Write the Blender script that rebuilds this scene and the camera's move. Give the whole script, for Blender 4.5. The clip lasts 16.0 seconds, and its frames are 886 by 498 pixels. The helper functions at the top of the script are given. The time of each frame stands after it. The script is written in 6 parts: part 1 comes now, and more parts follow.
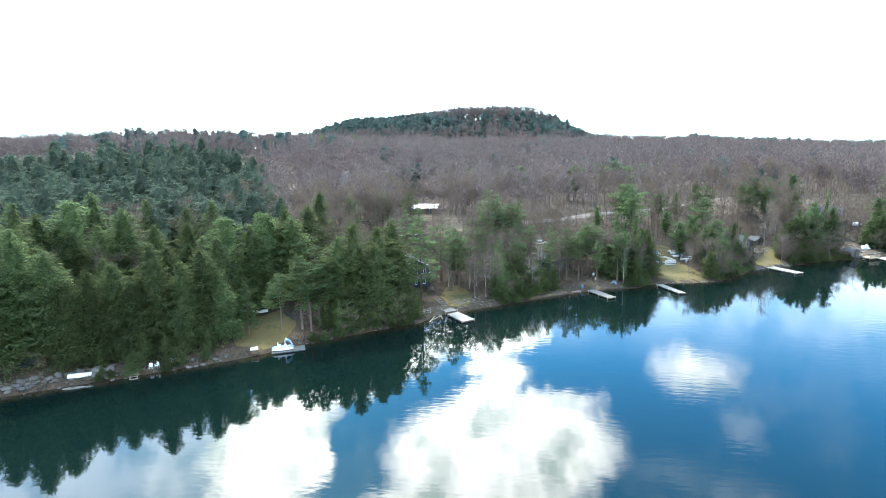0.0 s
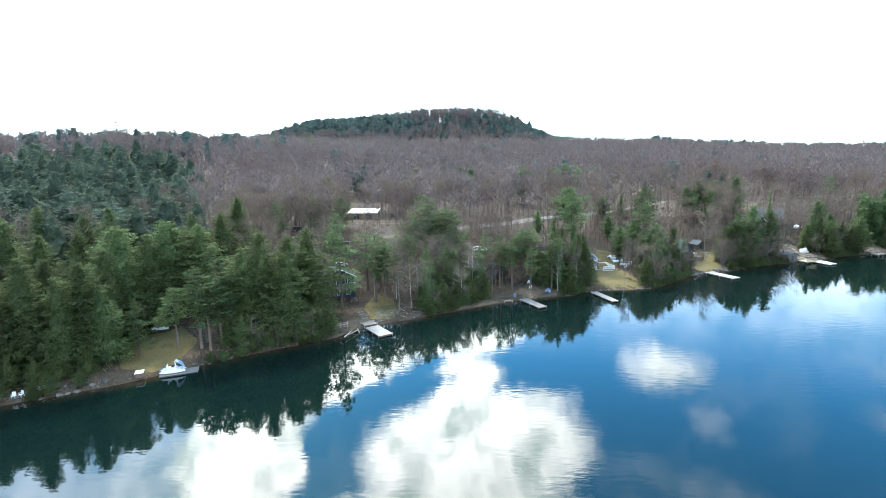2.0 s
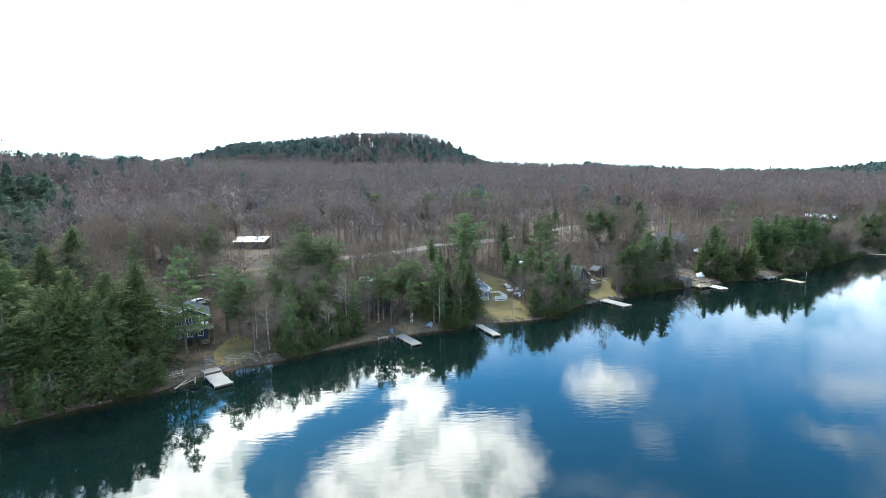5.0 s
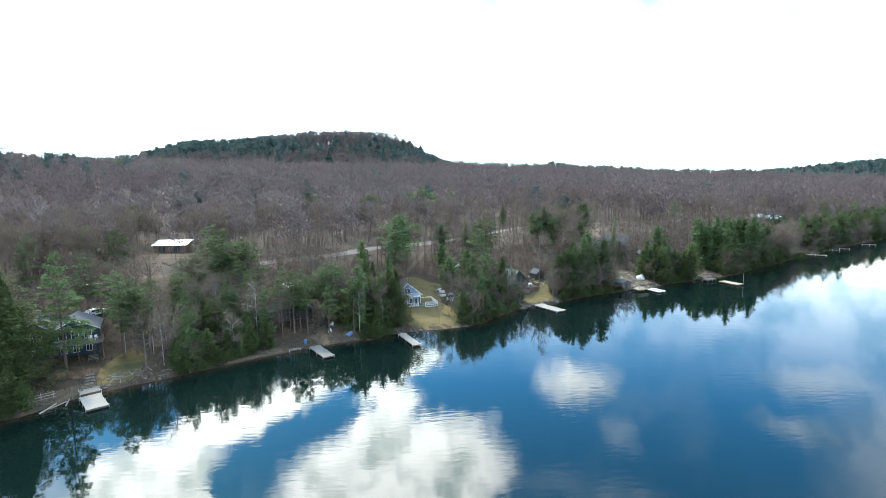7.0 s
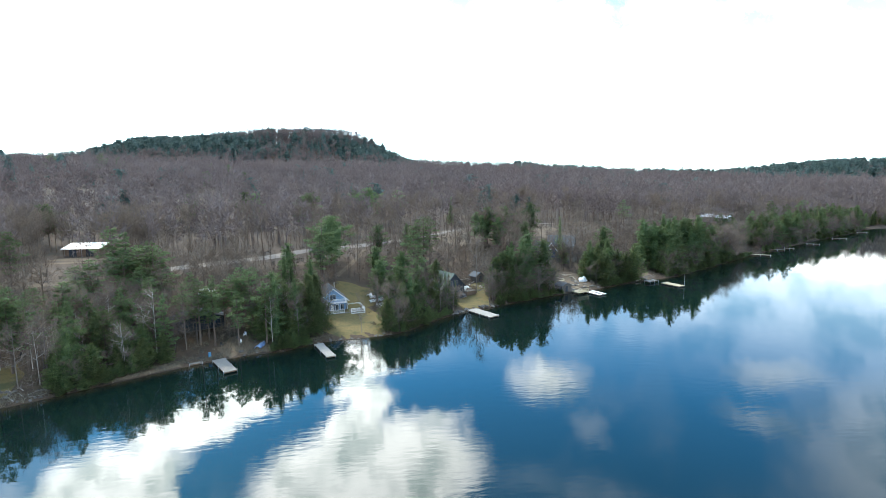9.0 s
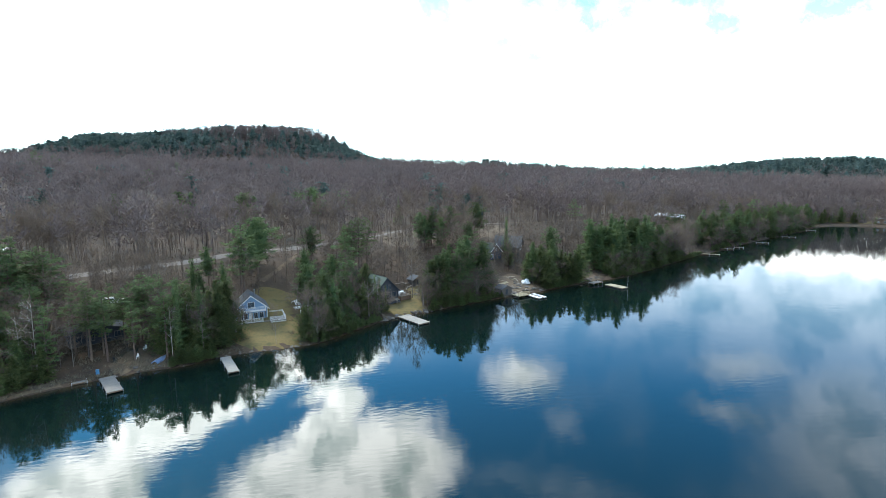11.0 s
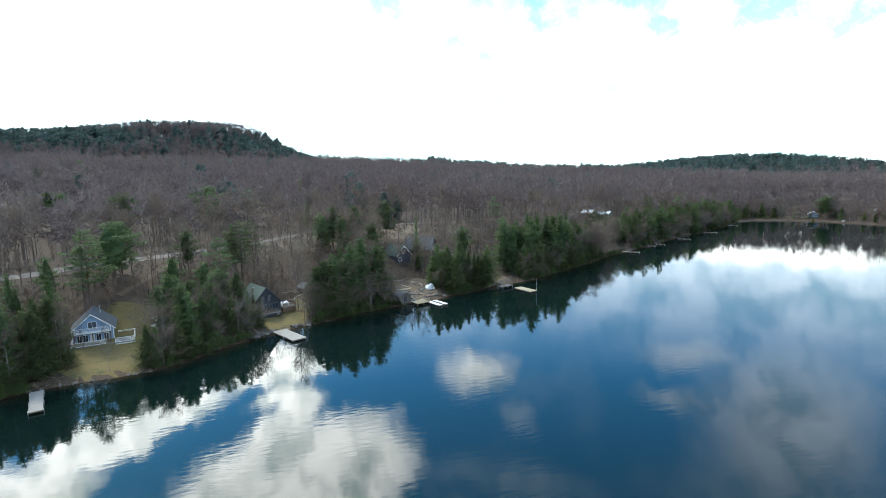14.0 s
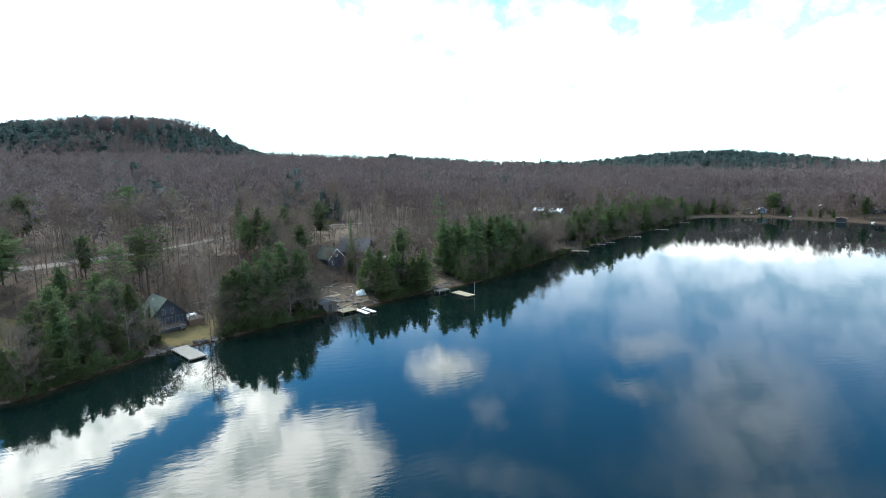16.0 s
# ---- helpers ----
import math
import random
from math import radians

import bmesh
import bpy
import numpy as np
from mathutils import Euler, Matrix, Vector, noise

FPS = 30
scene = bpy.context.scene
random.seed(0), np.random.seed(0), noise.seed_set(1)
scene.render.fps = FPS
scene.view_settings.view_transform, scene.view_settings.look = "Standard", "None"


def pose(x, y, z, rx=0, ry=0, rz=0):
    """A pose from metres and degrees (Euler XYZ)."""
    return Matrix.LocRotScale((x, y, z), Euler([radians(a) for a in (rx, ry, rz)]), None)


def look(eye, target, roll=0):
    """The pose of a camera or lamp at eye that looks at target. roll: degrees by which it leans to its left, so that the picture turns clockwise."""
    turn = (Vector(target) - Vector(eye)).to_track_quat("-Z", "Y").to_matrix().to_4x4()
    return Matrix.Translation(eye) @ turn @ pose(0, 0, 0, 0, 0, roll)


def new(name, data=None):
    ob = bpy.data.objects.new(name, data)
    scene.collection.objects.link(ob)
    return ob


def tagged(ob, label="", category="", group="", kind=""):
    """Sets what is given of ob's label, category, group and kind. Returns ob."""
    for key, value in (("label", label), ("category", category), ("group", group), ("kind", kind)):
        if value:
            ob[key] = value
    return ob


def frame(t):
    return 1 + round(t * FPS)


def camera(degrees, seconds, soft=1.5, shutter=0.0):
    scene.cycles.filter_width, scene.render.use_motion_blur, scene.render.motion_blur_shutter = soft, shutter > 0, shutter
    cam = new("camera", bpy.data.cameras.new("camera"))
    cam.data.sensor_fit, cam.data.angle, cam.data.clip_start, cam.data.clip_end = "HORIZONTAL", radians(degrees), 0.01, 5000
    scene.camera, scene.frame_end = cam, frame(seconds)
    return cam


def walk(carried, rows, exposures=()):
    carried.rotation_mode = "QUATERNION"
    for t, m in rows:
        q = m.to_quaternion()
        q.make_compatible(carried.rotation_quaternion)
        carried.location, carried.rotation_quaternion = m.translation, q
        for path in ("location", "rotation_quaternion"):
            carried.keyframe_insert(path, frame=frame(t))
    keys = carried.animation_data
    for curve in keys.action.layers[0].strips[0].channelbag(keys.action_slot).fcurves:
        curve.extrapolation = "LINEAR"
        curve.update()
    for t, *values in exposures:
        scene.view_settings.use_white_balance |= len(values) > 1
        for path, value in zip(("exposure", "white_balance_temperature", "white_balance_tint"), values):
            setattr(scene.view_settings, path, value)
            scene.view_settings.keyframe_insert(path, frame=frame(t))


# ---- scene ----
cam = camera(80.0, 16.0, soft=0.85)
PATH = [
    (0, (5.11, 2.118, 35.439), (4.861, 4.664, 34.976), -1.35),
    (0.5, (7.76, 4.032, 35.568), (7.53, 6.581, 35.109), -1.22),
    (1, (10.464, 5.934, 35.627), (10.262, 8.486, 35.171), -1.31),
    (1.5, (13.212, 7.815, 35.635), (13.049, 10.37, 35.177), -1.33),
    (2, (15.994, 9.668, 35.606), (15.878, 12.224, 35.147), -1.28),
    (2.5, (18.803, 11.486, 35.553), (18.734, 14.044, 35.093), -1.26),
    (3, (21.633, 13.263, 35.486), (21.613, 15.83, 35.071), -1.20),
    (3.5, (24.479, 14.997, 35.413), (24.5, 17.574, 35.064), -1.25),
    (4, (27.337, 16.685, 35.34), (27.403, 19.261, 34.993), -1.29),
    (6.5, (41.759, 24.396, 35.112), (42.014, 26.96, 34.761), -0.96),
    (7, (44.669, 25.8, 35.1), (44.961, 28.359, 34.748), -0.97),
    (7.5, (47.589, 27.163, 35.095), (47.915, 29.718, 34.741), -0.90),
    (8, (50.521, 28.491, 35.097), (50.878, 31.042, 34.741), -0.86),
    (8.5, (53.467, 29.787, 35.103), (53.853, 32.333, 34.744), -0.80),
    (9, (56.428, 31.058, 35.109), (56.855, 33.597, 34.748), -0.79),
    (11.5, (71.489, 37.239, 35.045), (72.073, 39.745, 34.672), -0.79),
    (12, (74.552, 38.492, 34.998), (75.172, 40.988, 34.622), -0.87),
    (12.5, (77.627, 39.767, 34.938), (78.289, 42.253, 34.559), -0.90),
    (13, (80.711, 41.074, 34.864), (81.409, 43.55, 34.485), -0.98),
    (13.5, (83.798, 42.421, 34.78), (84.528, 44.887, 34.398), -0.97),
    (14, (86.884, 43.816, 34.689), (87.653, 46.27, 34.304), -1.00),
    (14.5, (89.959, 45.269, 34.596), (90.762, 47.711, 34.207), -1.05),
    (15, (93.015, 46.786, 34.507), (93.845, 49.219, 34.113), -1.07),
    (15.5, (96.041, 48.378, 34.431), (96.913, 50.795, 34.035), -1.15),
    (16, (99.023, 50.052, 34.379), (99.941, 52.451, 33.979), -1.17),
]
walk(cam, [(t, look(eye, target, roll)) for t, eye, target, roll in PATH], [(0, 0.7, 6350, 5), (2.5, 0.46, 6350, 5), (4, 0.27, 6350, 5), (7, 0.17, 6350, 5), (8.5, 0.15, 6350, 5), (9.2, 0.03, 6350, 5), (12.5, -0.34, 6350, 5), (16, -0.38, 6350, 5)])

# ---- light ----
world = bpy.data.worlds.new("sky")
scene.world = world
world.use_nodes = True


def link(tree, a, b):
    tree.links.new(a, b)


def node(tree, kind, **values):
    n = tree.nodes.new(kind)
    for key, value in values.items():
        if key in n.inputs:
            n.inputs[key].default_value = value
    return n


SUN_ELEVATION, SUN_AZIMUTH = 47.0, -26.0   # degrees; azimuth clockwise from +y

# Clouds: heading (degrees clockwise from +y), height (degrees), half width, half height, turn, density
CLOUDS = [
    (0.5, 31.0, 13.5, 5.6, -4, 1.0), (-1.0, 24.6, 4.6, 3.0, -24, 1.0), (8.2, 25.9, 3.0, 0.9, 0, 0.8), (-2, 38, 16, 5, 0, 1.0),
    (-25.5, 29.4, 8.0, 5.6, -8, 1.0), (-35, 29, 7, 4.4, 0, 0.4), (-15, 23.1, 9.0, 2.4, -12, 1.0), (-47, 28.5, 12, 5.0, -6, 0.3), (-30, 39, 14, 5, 0, 0.9),
    (21.0, 21.5, 3.5, 2.1, 0, 0.84), (25.6, 26.0, 2.2, 1.5, 25, 0.16), (26, 32.2, 10, 1.7, 6, 0.14),
    (38.5, 12.6, 9.0, 1.6, -13, 0.45), (48, 7.4, 15, 1.9, 0, 1.0), (49, 11, 13, 2.4, 0, 0.35),
]
CLOUDS += [
    (-1.0, 19.6, 7.2, 1.9, -3, 1.0), (43, 18.2, 5.0, 1.5, -6, 0.42), (43, 22.8, 4.5, 1.1, 0, 0.34), (52, 23, 7.0, 8.0, 0, 0.46), (66, 17, 9, 5, 0, 0.2), (60, 31, 16, 4, 0, 0.4),
    (-80, 30, 25, 12, 0, 0.9), (95, 35, 25, 12, 0, 0.7), (150, 40, 40, 14, 0, 0.9), (-140, 45, 35, 14, 0, 0.8), (20, 58, 40, 12, 0, 0.7),
]
# Gaps of clear sky between the clouds, in the same terms
GAPS = [(-10.5, 25.9, 9.5, 1.2, -14, 1.0), (-16.8, 29.6, 2.1, 4.4, 12, 1.0), (-4.5, 23.2, 3.0, 0.8, -50, 0.9)]


def build_sky():
    t = world.node_tree
    t.nodes.clear()
    out = t.nodes.new("ShaderNodeOutputWorld")
    sky = t.nodes.new("ShaderNodeTexSky")
    sky.sky_type = "NISHITA"
    sky.sun_disc = False
    sky.sun_elevation = radians(SUN_ELEVATION)
    sky.sun_rotation = radians(SUN_AZIMUTH)
    sky.altitude = 300
    sky.air_density = 1.0
    sky.dust_density = 0.6
    sky.ozone_density = 2.2
    clear = node(t, "ShaderNodeBackground", Strength=SKY)
    deep = t.nodes.new("ShaderNodeMix")
    deep.data_type, deep.blend_type = "RGBA", "MULTIPLY"
    deep.inputs[0].default_value = 1.0
    deep.inputs[7].default_value = (0.31, 0.96, 1.3, 1)
    link(t, sky.outputs[0], deep.inputs[6])
    link(t, deep.outputs[2], clear.inputs["Color"])
    # heading and height of each direction, in degrees
    co = t.nodes.new("ShaderNodeTexCoord")
    sep = t.nodes.new("ShaderNodeSeparateXYZ")
    link(t, co.outputs["Generated"], sep.inputs[0])

    def math_node(op, a, b=None):
        n = t.nodes.new("ShaderNodeMath")
        n.operation = op
        for i, v in enumerate((a, b)):
            if v is None:
                continue
            if isinstance(v, (int, float)):
                n.inputs[i].default_value = v
            else:
                link(t, v, n.inputs[i])
        return n.outputs[0]

    heading = math_node("MULTIPLY", math_node("ARCTAN2", sep.outputs[0], sep.outputs[1]), 57.2958)
    height = math_node("MULTIPLY", math_node("ARCSINE", sep.outputs[2]), 57.2958)
    flat = t.nodes.new("ShaderNodeCombineXYZ")
    link(t, heading, flat.inputs[0])
    link(t, height, flat.inputs[1])
    # ragged edges
    big = node(t, "ShaderNodeTexNoise", Scale=0.33, Detail=7.0, Roughness=0.7)
    link(t, flat.outputs[0], big.inputs["Vector"])
    sub = t.nodes.new("ShaderNodeVectorMath")
    sub.operation = "MULTIPLY_ADD"
    link(t, big.outputs["Color"], sub.inputs[0])
    sub.inputs[1].default_value = (5.6, 4.4, 0)
    sub.inputs[2].default_value = (-2.8, -2.2, 0)
    warp = t.nodes.new("ShaderNodeVectorMath")
    warp.operation = "ADD"
    link(t, flat.outputs[0], warp.inputs[0])
    link(t, sub.outputs[0], warp.inputs[1])
    def blobs(rows):
        total = None
        for az, el, wide, tall, turn, dense in rows:
            m = t.nodes.new("ShaderNodeMapping")
            m.vector_type = "TEXTURE"
            m.inputs["Location"].default_value = (az, el, 0)
            m.inputs["Rotation"].default_value = (0, 0, radians(turn))
            m.inputs["Scale"].default_value = (wide, tall, 1)
            link(t, warp.outputs[0], m.inputs["Vector"])
            ln = t.nodes.new("ShaderNodeVectorMath")
            ln.operation = "LENGTH"
            flatten = t.nodes.new("ShaderNodeVectorMath")
            flatten.operation = "MULTIPLY"
            flatten.inputs[1].default_value = (1, 1, 0)
            link(t, m.outputs[0], flatten.inputs[0])
            link(t, flatten.outputs[0], ln.inputs[0])
            mr = t.nodes.new("ShaderNodeMapRange")
            mr.interpolation_type = "SMOOTHSTEP"
            mr.inputs["From Min"].default_value = 1.16 if dense > 0.85 else 1.6
            mr.inputs["From Max"].default_value = 0.78 if dense > 0.85 else 0.1
            mr.inputs["To Max"].default_value = dense
            link(t, ln.outputs["Value"], mr.inputs["Value"])
            total = mr.outputs[0] if total is None else math_node("MAXIMUM", total, mr.outputs[0])
        return total

    total = math_node("MULTIPLY", blobs(CLOUDS), math_node("SUBTRACT", 1.0, blobs(GAPS)))
    # thin haze near the horizon and wisps
    haze = t.nodes.new("ShaderNodeMapRange")
    haze.interpolation_type = "SMOOTHSTEP"
    haze.inputs["From Min"].default_value = 22.5
    haze.inputs["From Max"].default_value = 8.0
    haze.inputs["To Max"].default_value = 0.6
    link(t, height, haze.inputs["Value"])
    wisp = node(t, "ShaderNodeTexNoise", Scale=0.07, Detail=7.0, Roughness=0.6)
    link(t, warp.outputs[0], wisp.inputs["Vector"])
    wr = t.nodes.new("ShaderNodeMapRange")
    wr.inputs["From Min"].default_value = 0.52
    wr.inputs["From Max"].default_value = 0.85
    wr.inputs["To Max"].default_value = 0.17
    link(t, wisp.outputs[0], wr.inputs["Value"])
    cover = math_node("MAXIMUM", math_node("MAXIMUM", total, haze.outputs[0]), wr.outputs[0])
    shade = node(t, "ShaderNodeTexNoise", Scale=0.2, Detail=6.0, Roughness=0.6)
    link(t, warp.outputs[0], shade.inputs["Vector"])
    ramp = t.nodes.new("ShaderNodeValToRGB")
    ramp.color_ramp.elements[0].position, ramp.color_ramp.elements[0].color = 0.36, (0.4, 0.46, 0.45, 1)
    ramp.color_ramp.elements[1].position, ramp.color_ramp.elements[1].color = 0.56, (1, 1, 0.98, 1)
    link(t, shade.outputs[0], ramp.inputs[0])
    # clouds are brighter near the sun
    dot = t.nodes.new("ShaderNodeVectorMath")
    dot.operation = "DOT_PRODUCT"
    link(t, co.outputs["Generated"], dot.inputs[0])
    a, e = radians(SUN_AZIMUTH), radians(SUN_ELEVATION)
    dot.inputs[1].default_value = (math.sin(a) * math.cos(e), math.cos(a) * math.cos(e), math.sin(e))
    glow = t.nodes.new("ShaderNodeMapRange")
    glow.interpolation_type = "SMOOTHSTEP"
    glow.inputs["From Min"].default_value, glow.inputs["From Max"].default_value = 0.55, 0.99
    glow.inputs["To Min"].default_value, glow.inputs["To Max"].default_value = 0.95, 3.1
    link(t, dot.outputs["Value"], glow.inputs["Value"])
    white = t.nodes.new("ShaderNodeBackground")
    link(t, math_node("MULTIPLY", glow.outputs[0], CLOUD), white.inputs["Strength"])
    link(t, ramp.outputs[0], white.inputs["Color"])
    mix = t.nodes.new("ShaderNodeMixShader")
    link(t, cover, mix.inputs[0])
    link(t, clear.outputs[0], mix.inputs[1])
    link(t, white.outputs[0], mix.inputs[2])
    link(t, mix.outputs[0], out.inputs["Surface"])


SKY, CLOUD = 0.40, 4.8
build_sky()
sun_data = bpy.data.lights.new("sun", "SUN")
sun_data.energy, sun_data.angle, sun_data.color = 4.2, radians(5.0), (1.0, 0.91, 0.78)
sun = new("sun", sun_data)
_az, _el = radians(SUN_AZIMUTH), radians(SUN_ELEVATION)
SUN_WAY = Vector((math.sin(_az) * math.cos(_el), math.cos(_az) * math.cos(_el), math.sin(_el)))
sun.matrix_world = look(SUN_WAY * 500, (0, 0, 0))

# ---- materials ----
MATERIALS = {}


def surface(name, dark, light, scale=1.0, rough=0.85, metal=0.0, bump=0.0, stretch=(1, 1, 1), fine=6.0, spot=None, per="object", spread=0.0, spec=0.4):
    """A procedural surface: two colours mixed by noise at two scales, optional blotches, relief and a difference from piece to piece."""
    if name in MATERIALS:
        return MATERIALS[name]
    m = bpy.data.materials.new(name)
    m.use_nodes = True
    t = m.node_tree
    p = t.nodes["Principled BSDF"]
    p.inputs["Roughness"].default_value = rough
    p.inputs["Metallic"].default_value = metal
    p.inputs["Specular IOR Level"].default_value = spec
    co = t.nodes.new("ShaderNodeTexCoord")
    mp = t.nodes.new("ShaderNodeMapping")
    mp.inputs["Scale"].default_value = stretch
    link(t, co.outputs["Object"], mp.inputs["Vector"])
    a = node(t, "ShaderNodeTexNoise", Scale=scale, Detail=5.0, Roughness=0.6)
    b = node(t, "ShaderNodeTexNoise", Scale=scale * fine, Detail=4.0, Roughness=0.65)
    link(t, mp.outputs[0], a.inputs["Vector"])
    link(t, mp.outputs[0], b.inputs["Vector"])
    add = t.nodes.new("ShaderNodeMath")
    add.operation = "MULTIPLY_ADD"
    link(t, b.outputs[0], add.inputs[0])
    add.inputs[1].default_value = 0.55
    half = t.nodes.new("ShaderNodeMath")
    half.operation = "MULTIPLY"
    link(t, a.outputs[0], half.inputs[0])
    half.inputs[1].default_value = 0.45
    link(t, half.outputs[0], add.inputs[2])
    ramp = t.nodes.new("ShaderNodeValToRGB")
    ramp.color_ramp.elements[0].position, ramp.color_ramp.elements[0].color = 0.32, (*dark, 1)
    ramp.color_ramp.elements[1].position, ramp.color_ramp.elements[1].color = 0.68, (*light, 1)
    link(t, add.outputs[0], ramp.inputs[0])
    colour = ramp.outputs[0]
    if spot:
        n = node(t, "ShaderNodeTexNoise", Scale=spot[1], Detail=6.0, Roughness=0.7)
        link(t, co.outputs["Object"], n.inputs["Vector"])
        r = t.nodes.new("ShaderNodeMapRange")
        r.inputs["From Min"].default_value, r.inputs["From Max"].default_value = spot[2], spot[2] + 0.13
        link(t, n.outputs[0], r.inputs["Value"])
        x = t.nodes.new("ShaderNodeMix")
        x.data_type = "RGBA"
        link(t, r.outputs[0], x.inputs[0])
        link(t, colour, x.inputs[6])
        x.inputs[7].default_value = (*spot[0], 1)
        colour = x.outputs[2]
    if spread:
        if per == "object":
            o = t.nodes.new("ShaderNodeObjectInfo")
            chance = o.outputs["Random"]
        else:
            o = t.nodes.new("ShaderNodeNewGeometry")
            chance = o.outputs["Random Per Island"]
        r = t.nodes.new("ShaderNodeMapRange")
        r.inputs["To Min"].default_value, r.inputs["To Max"].default_value = 1 - spread, 1 + spread
        link(t, chance, r.inputs["Value"])
        hsv = t.nodes.new("ShaderNodeHueSaturation")
        link(t, colour, hsv.inputs["Color"])
        link(t, r.outputs[0], hsv.inputs["Value"])
        hue = t.nodes.new("ShaderNodeMapRange")
        hue.inputs["To Min"].default_value, hue.inputs["To Max"].default_value = 0.5 - spread * 0.04, 0.5 + spread * 0.04
        link(t, chance, hue.inputs["Value"])
        link(t, hue.outputs[0], hsv.inputs["Hue"])
        colour = hsv.outputs[0]
    link(t, colour, p.inputs["Base Color"])
    if bump:
        bn = node(t, "ShaderNodeBump", Strength=0.6, Distance=bump)
        link(t, b.outputs[0], bn.inputs["Height"])
        link(t, bn.outputs[0], p.inputs["Normal"])
    MATERIALS[name] = m
    return m


def leaf_surface(name, dark, light, spread, per, share=0.45, scale=0.7, spot=None, speckle=0.0):
    """Foliage and twigs: noise between two colours, a difference from clump to clump, and light let through."""
    m = surface(name, dark, light, scale=scale, rough=0.9, fine=4.0, spread=spread, per=per, spec=0.1, spot=spot)
    t = m.node_tree
    p = t.nodes["Principled BSDF"]
    source = p.inputs["Base Color"].links[0].from_socket
    if speckle:
        o = t.nodes.new("ShaderNodeNewGeometry")
        r = t.nodes.new("ShaderNodeMapRange")
        r.inputs["To Min"].default_value, r.inputs["To Max"].default_value = 1 - speckle, 1 + speckle
        link(t, o.outputs["Random Per Island"], r.inputs["Value"])
        hsv = t.nodes.new("ShaderNodeHueSaturation")
        link(t, source, hsv.inputs["Color"])
        link(t, r.outputs[0], hsv.inputs["Value"])
        source = hsv.outputs[0]
        link(t, source, p.inputs["Base Color"])
    tr = t.nodes.new("ShaderNodeBsdfTranslucent")
    link(t, source, tr.inputs["Color"])
    mix = t.nodes.new("ShaderNodeMixShader")
    mix.inputs[0].default_value = share
    link(t, p.outputs[0], mix.inputs[1])
    link(t, tr.outputs[0], mix.inputs[2])
    link(t, mix.outputs[0], t.nodes["Material Output"].inputs["Surface"])
    return m


def water_surface():
    m = bpy.data.materials.new("lake_water")
    m.use_nodes = True
    t = m.node_tree
    p = t.nodes["Principled BSDF"]
    p.inputs["Base Color"].default_value = (0.0025, 0.008, 0.007, 1)
    p.inputs["Roughness"].default_value = 0.03
    p.inputs["IOR"].default_value = 1.333
    p.inputs["Specular IOR Level"].default_value = 0.5
    co = t.nodes.new("ShaderNodeTexCoord")
    mp = t.nodes.new("ShaderNodeMapping")
    mp.inputs["Rotation"].default_value = (0, 0, radians(25))
    mp.inputs["Scale"].default_value = (0.35, 1.0, 1)
    link(t, co.outputs["Object"], mp.inputs["Vector"])
    a = node(t, "ShaderNodeTexNoise", Scale=1.15, Detail=3.0, Roughness=0.5)
    b = node(t, "ShaderNodeTexNoise", Scale=0.05, Detail=3.0, Roughness=0.55)
    link(t, mp.outputs[0], a.inputs["Vector"])
    link(t, co.outputs["Object"], b.inputs["Vector"])
    r = t.nodes.new("ShaderNodeMapRange")
    r.inputs["From Min"].default_value, r.inputs["From Max"].default_value = 0.42, 0.66
    r.inputs["To Min"].default_value, r.inputs["To Max"].default_value = 0.25, 1.0
    link(t, b.outputs[0], r.inputs["Value"])
    mul = t.nodes.new("ShaderNodeMath")
    mul.operation = "MULTIPLY"
    link(t, a.outputs[0], mul.inputs[0])
    link(t, r.outputs[0], mul.inputs[1])
    bn = node(t, "ShaderNodeBump", Strength=1.0, Distance=0.0125)
    link(t, mul.outputs[0], bn.inputs["Height"])
    link(t, bn.outputs[0], p.inputs["Normal"])
    return m


M_WATER = water_surface()
M_GROUND = surface("leaf_litter", (0.023, 0.0148, 0.0095), (0.094, 0.06, 0.036), scale=0.45, rough=0.95, bump=0.06, fine=9.0, spot=((0.05, 0.044, 0.028), 0.06, 0.55))
M_LAWN = surface("dry_lawn", (0.082, 0.061, 0.019), (0.178, 0.13, 0.044), scale=0.25, rough=0.95, bump=0.03, fine=16.0, spot=((0.066, 0.062, 0.02), 0.25, 0.52))
M_SAND = surface("bare_sandy_soil", (0.06, 0.042, 0.026), (0.15, 0.107, 0.066), scale=0.4, rough=0.95, bump=0.02, fine=10.0)
M_CLEARING = surface("pale_leaf_litter", (0.064, 0.045, 0.028), (0.17, 0.122, 0.078), scale=0.2, rough=0.95, bump=0.04, fine=7.0, spot=((0.09, 0.068, 0.05), 0.12, 0.52))
M_ROAD = surface("gravel_road", (0.12, 0.098, 0.08), (0.24, 0.2, 0.165), scale=0.3, rough=0.95, bump=0.02, fine=20.0)
M_BARK = surface("grey_bark", (0.09, 0.072, 0.062), (0.2, 0.165, 0.145), scale=1.5, stretch=(1, 1, 0.2), rough=0.95, spread=0.3)
M_PINEBARK = surface("brown_bark", (0.07, 0.05, 0.04), (0.17, 0.12, 0.095), scale=1.5, stretch=(1, 1, 0.2), rough=0.95, spread=0.2)
M_BIRCH = surface("pale_birch_bark", (0.22, 0.2, 0.18), (0.46, 0.43, 0.39), scale=2.0, stretch=(1, 1, 2.5), rough=0.9, spread=0.15)
M_SNAG = surface("weathered_dead_wood", (0.14, 0.12, 0.1), (0.3, 0.27, 0.24), scale=1.5, stretch=(1, 1, 0.2), rough=0.95, spread=0.2)
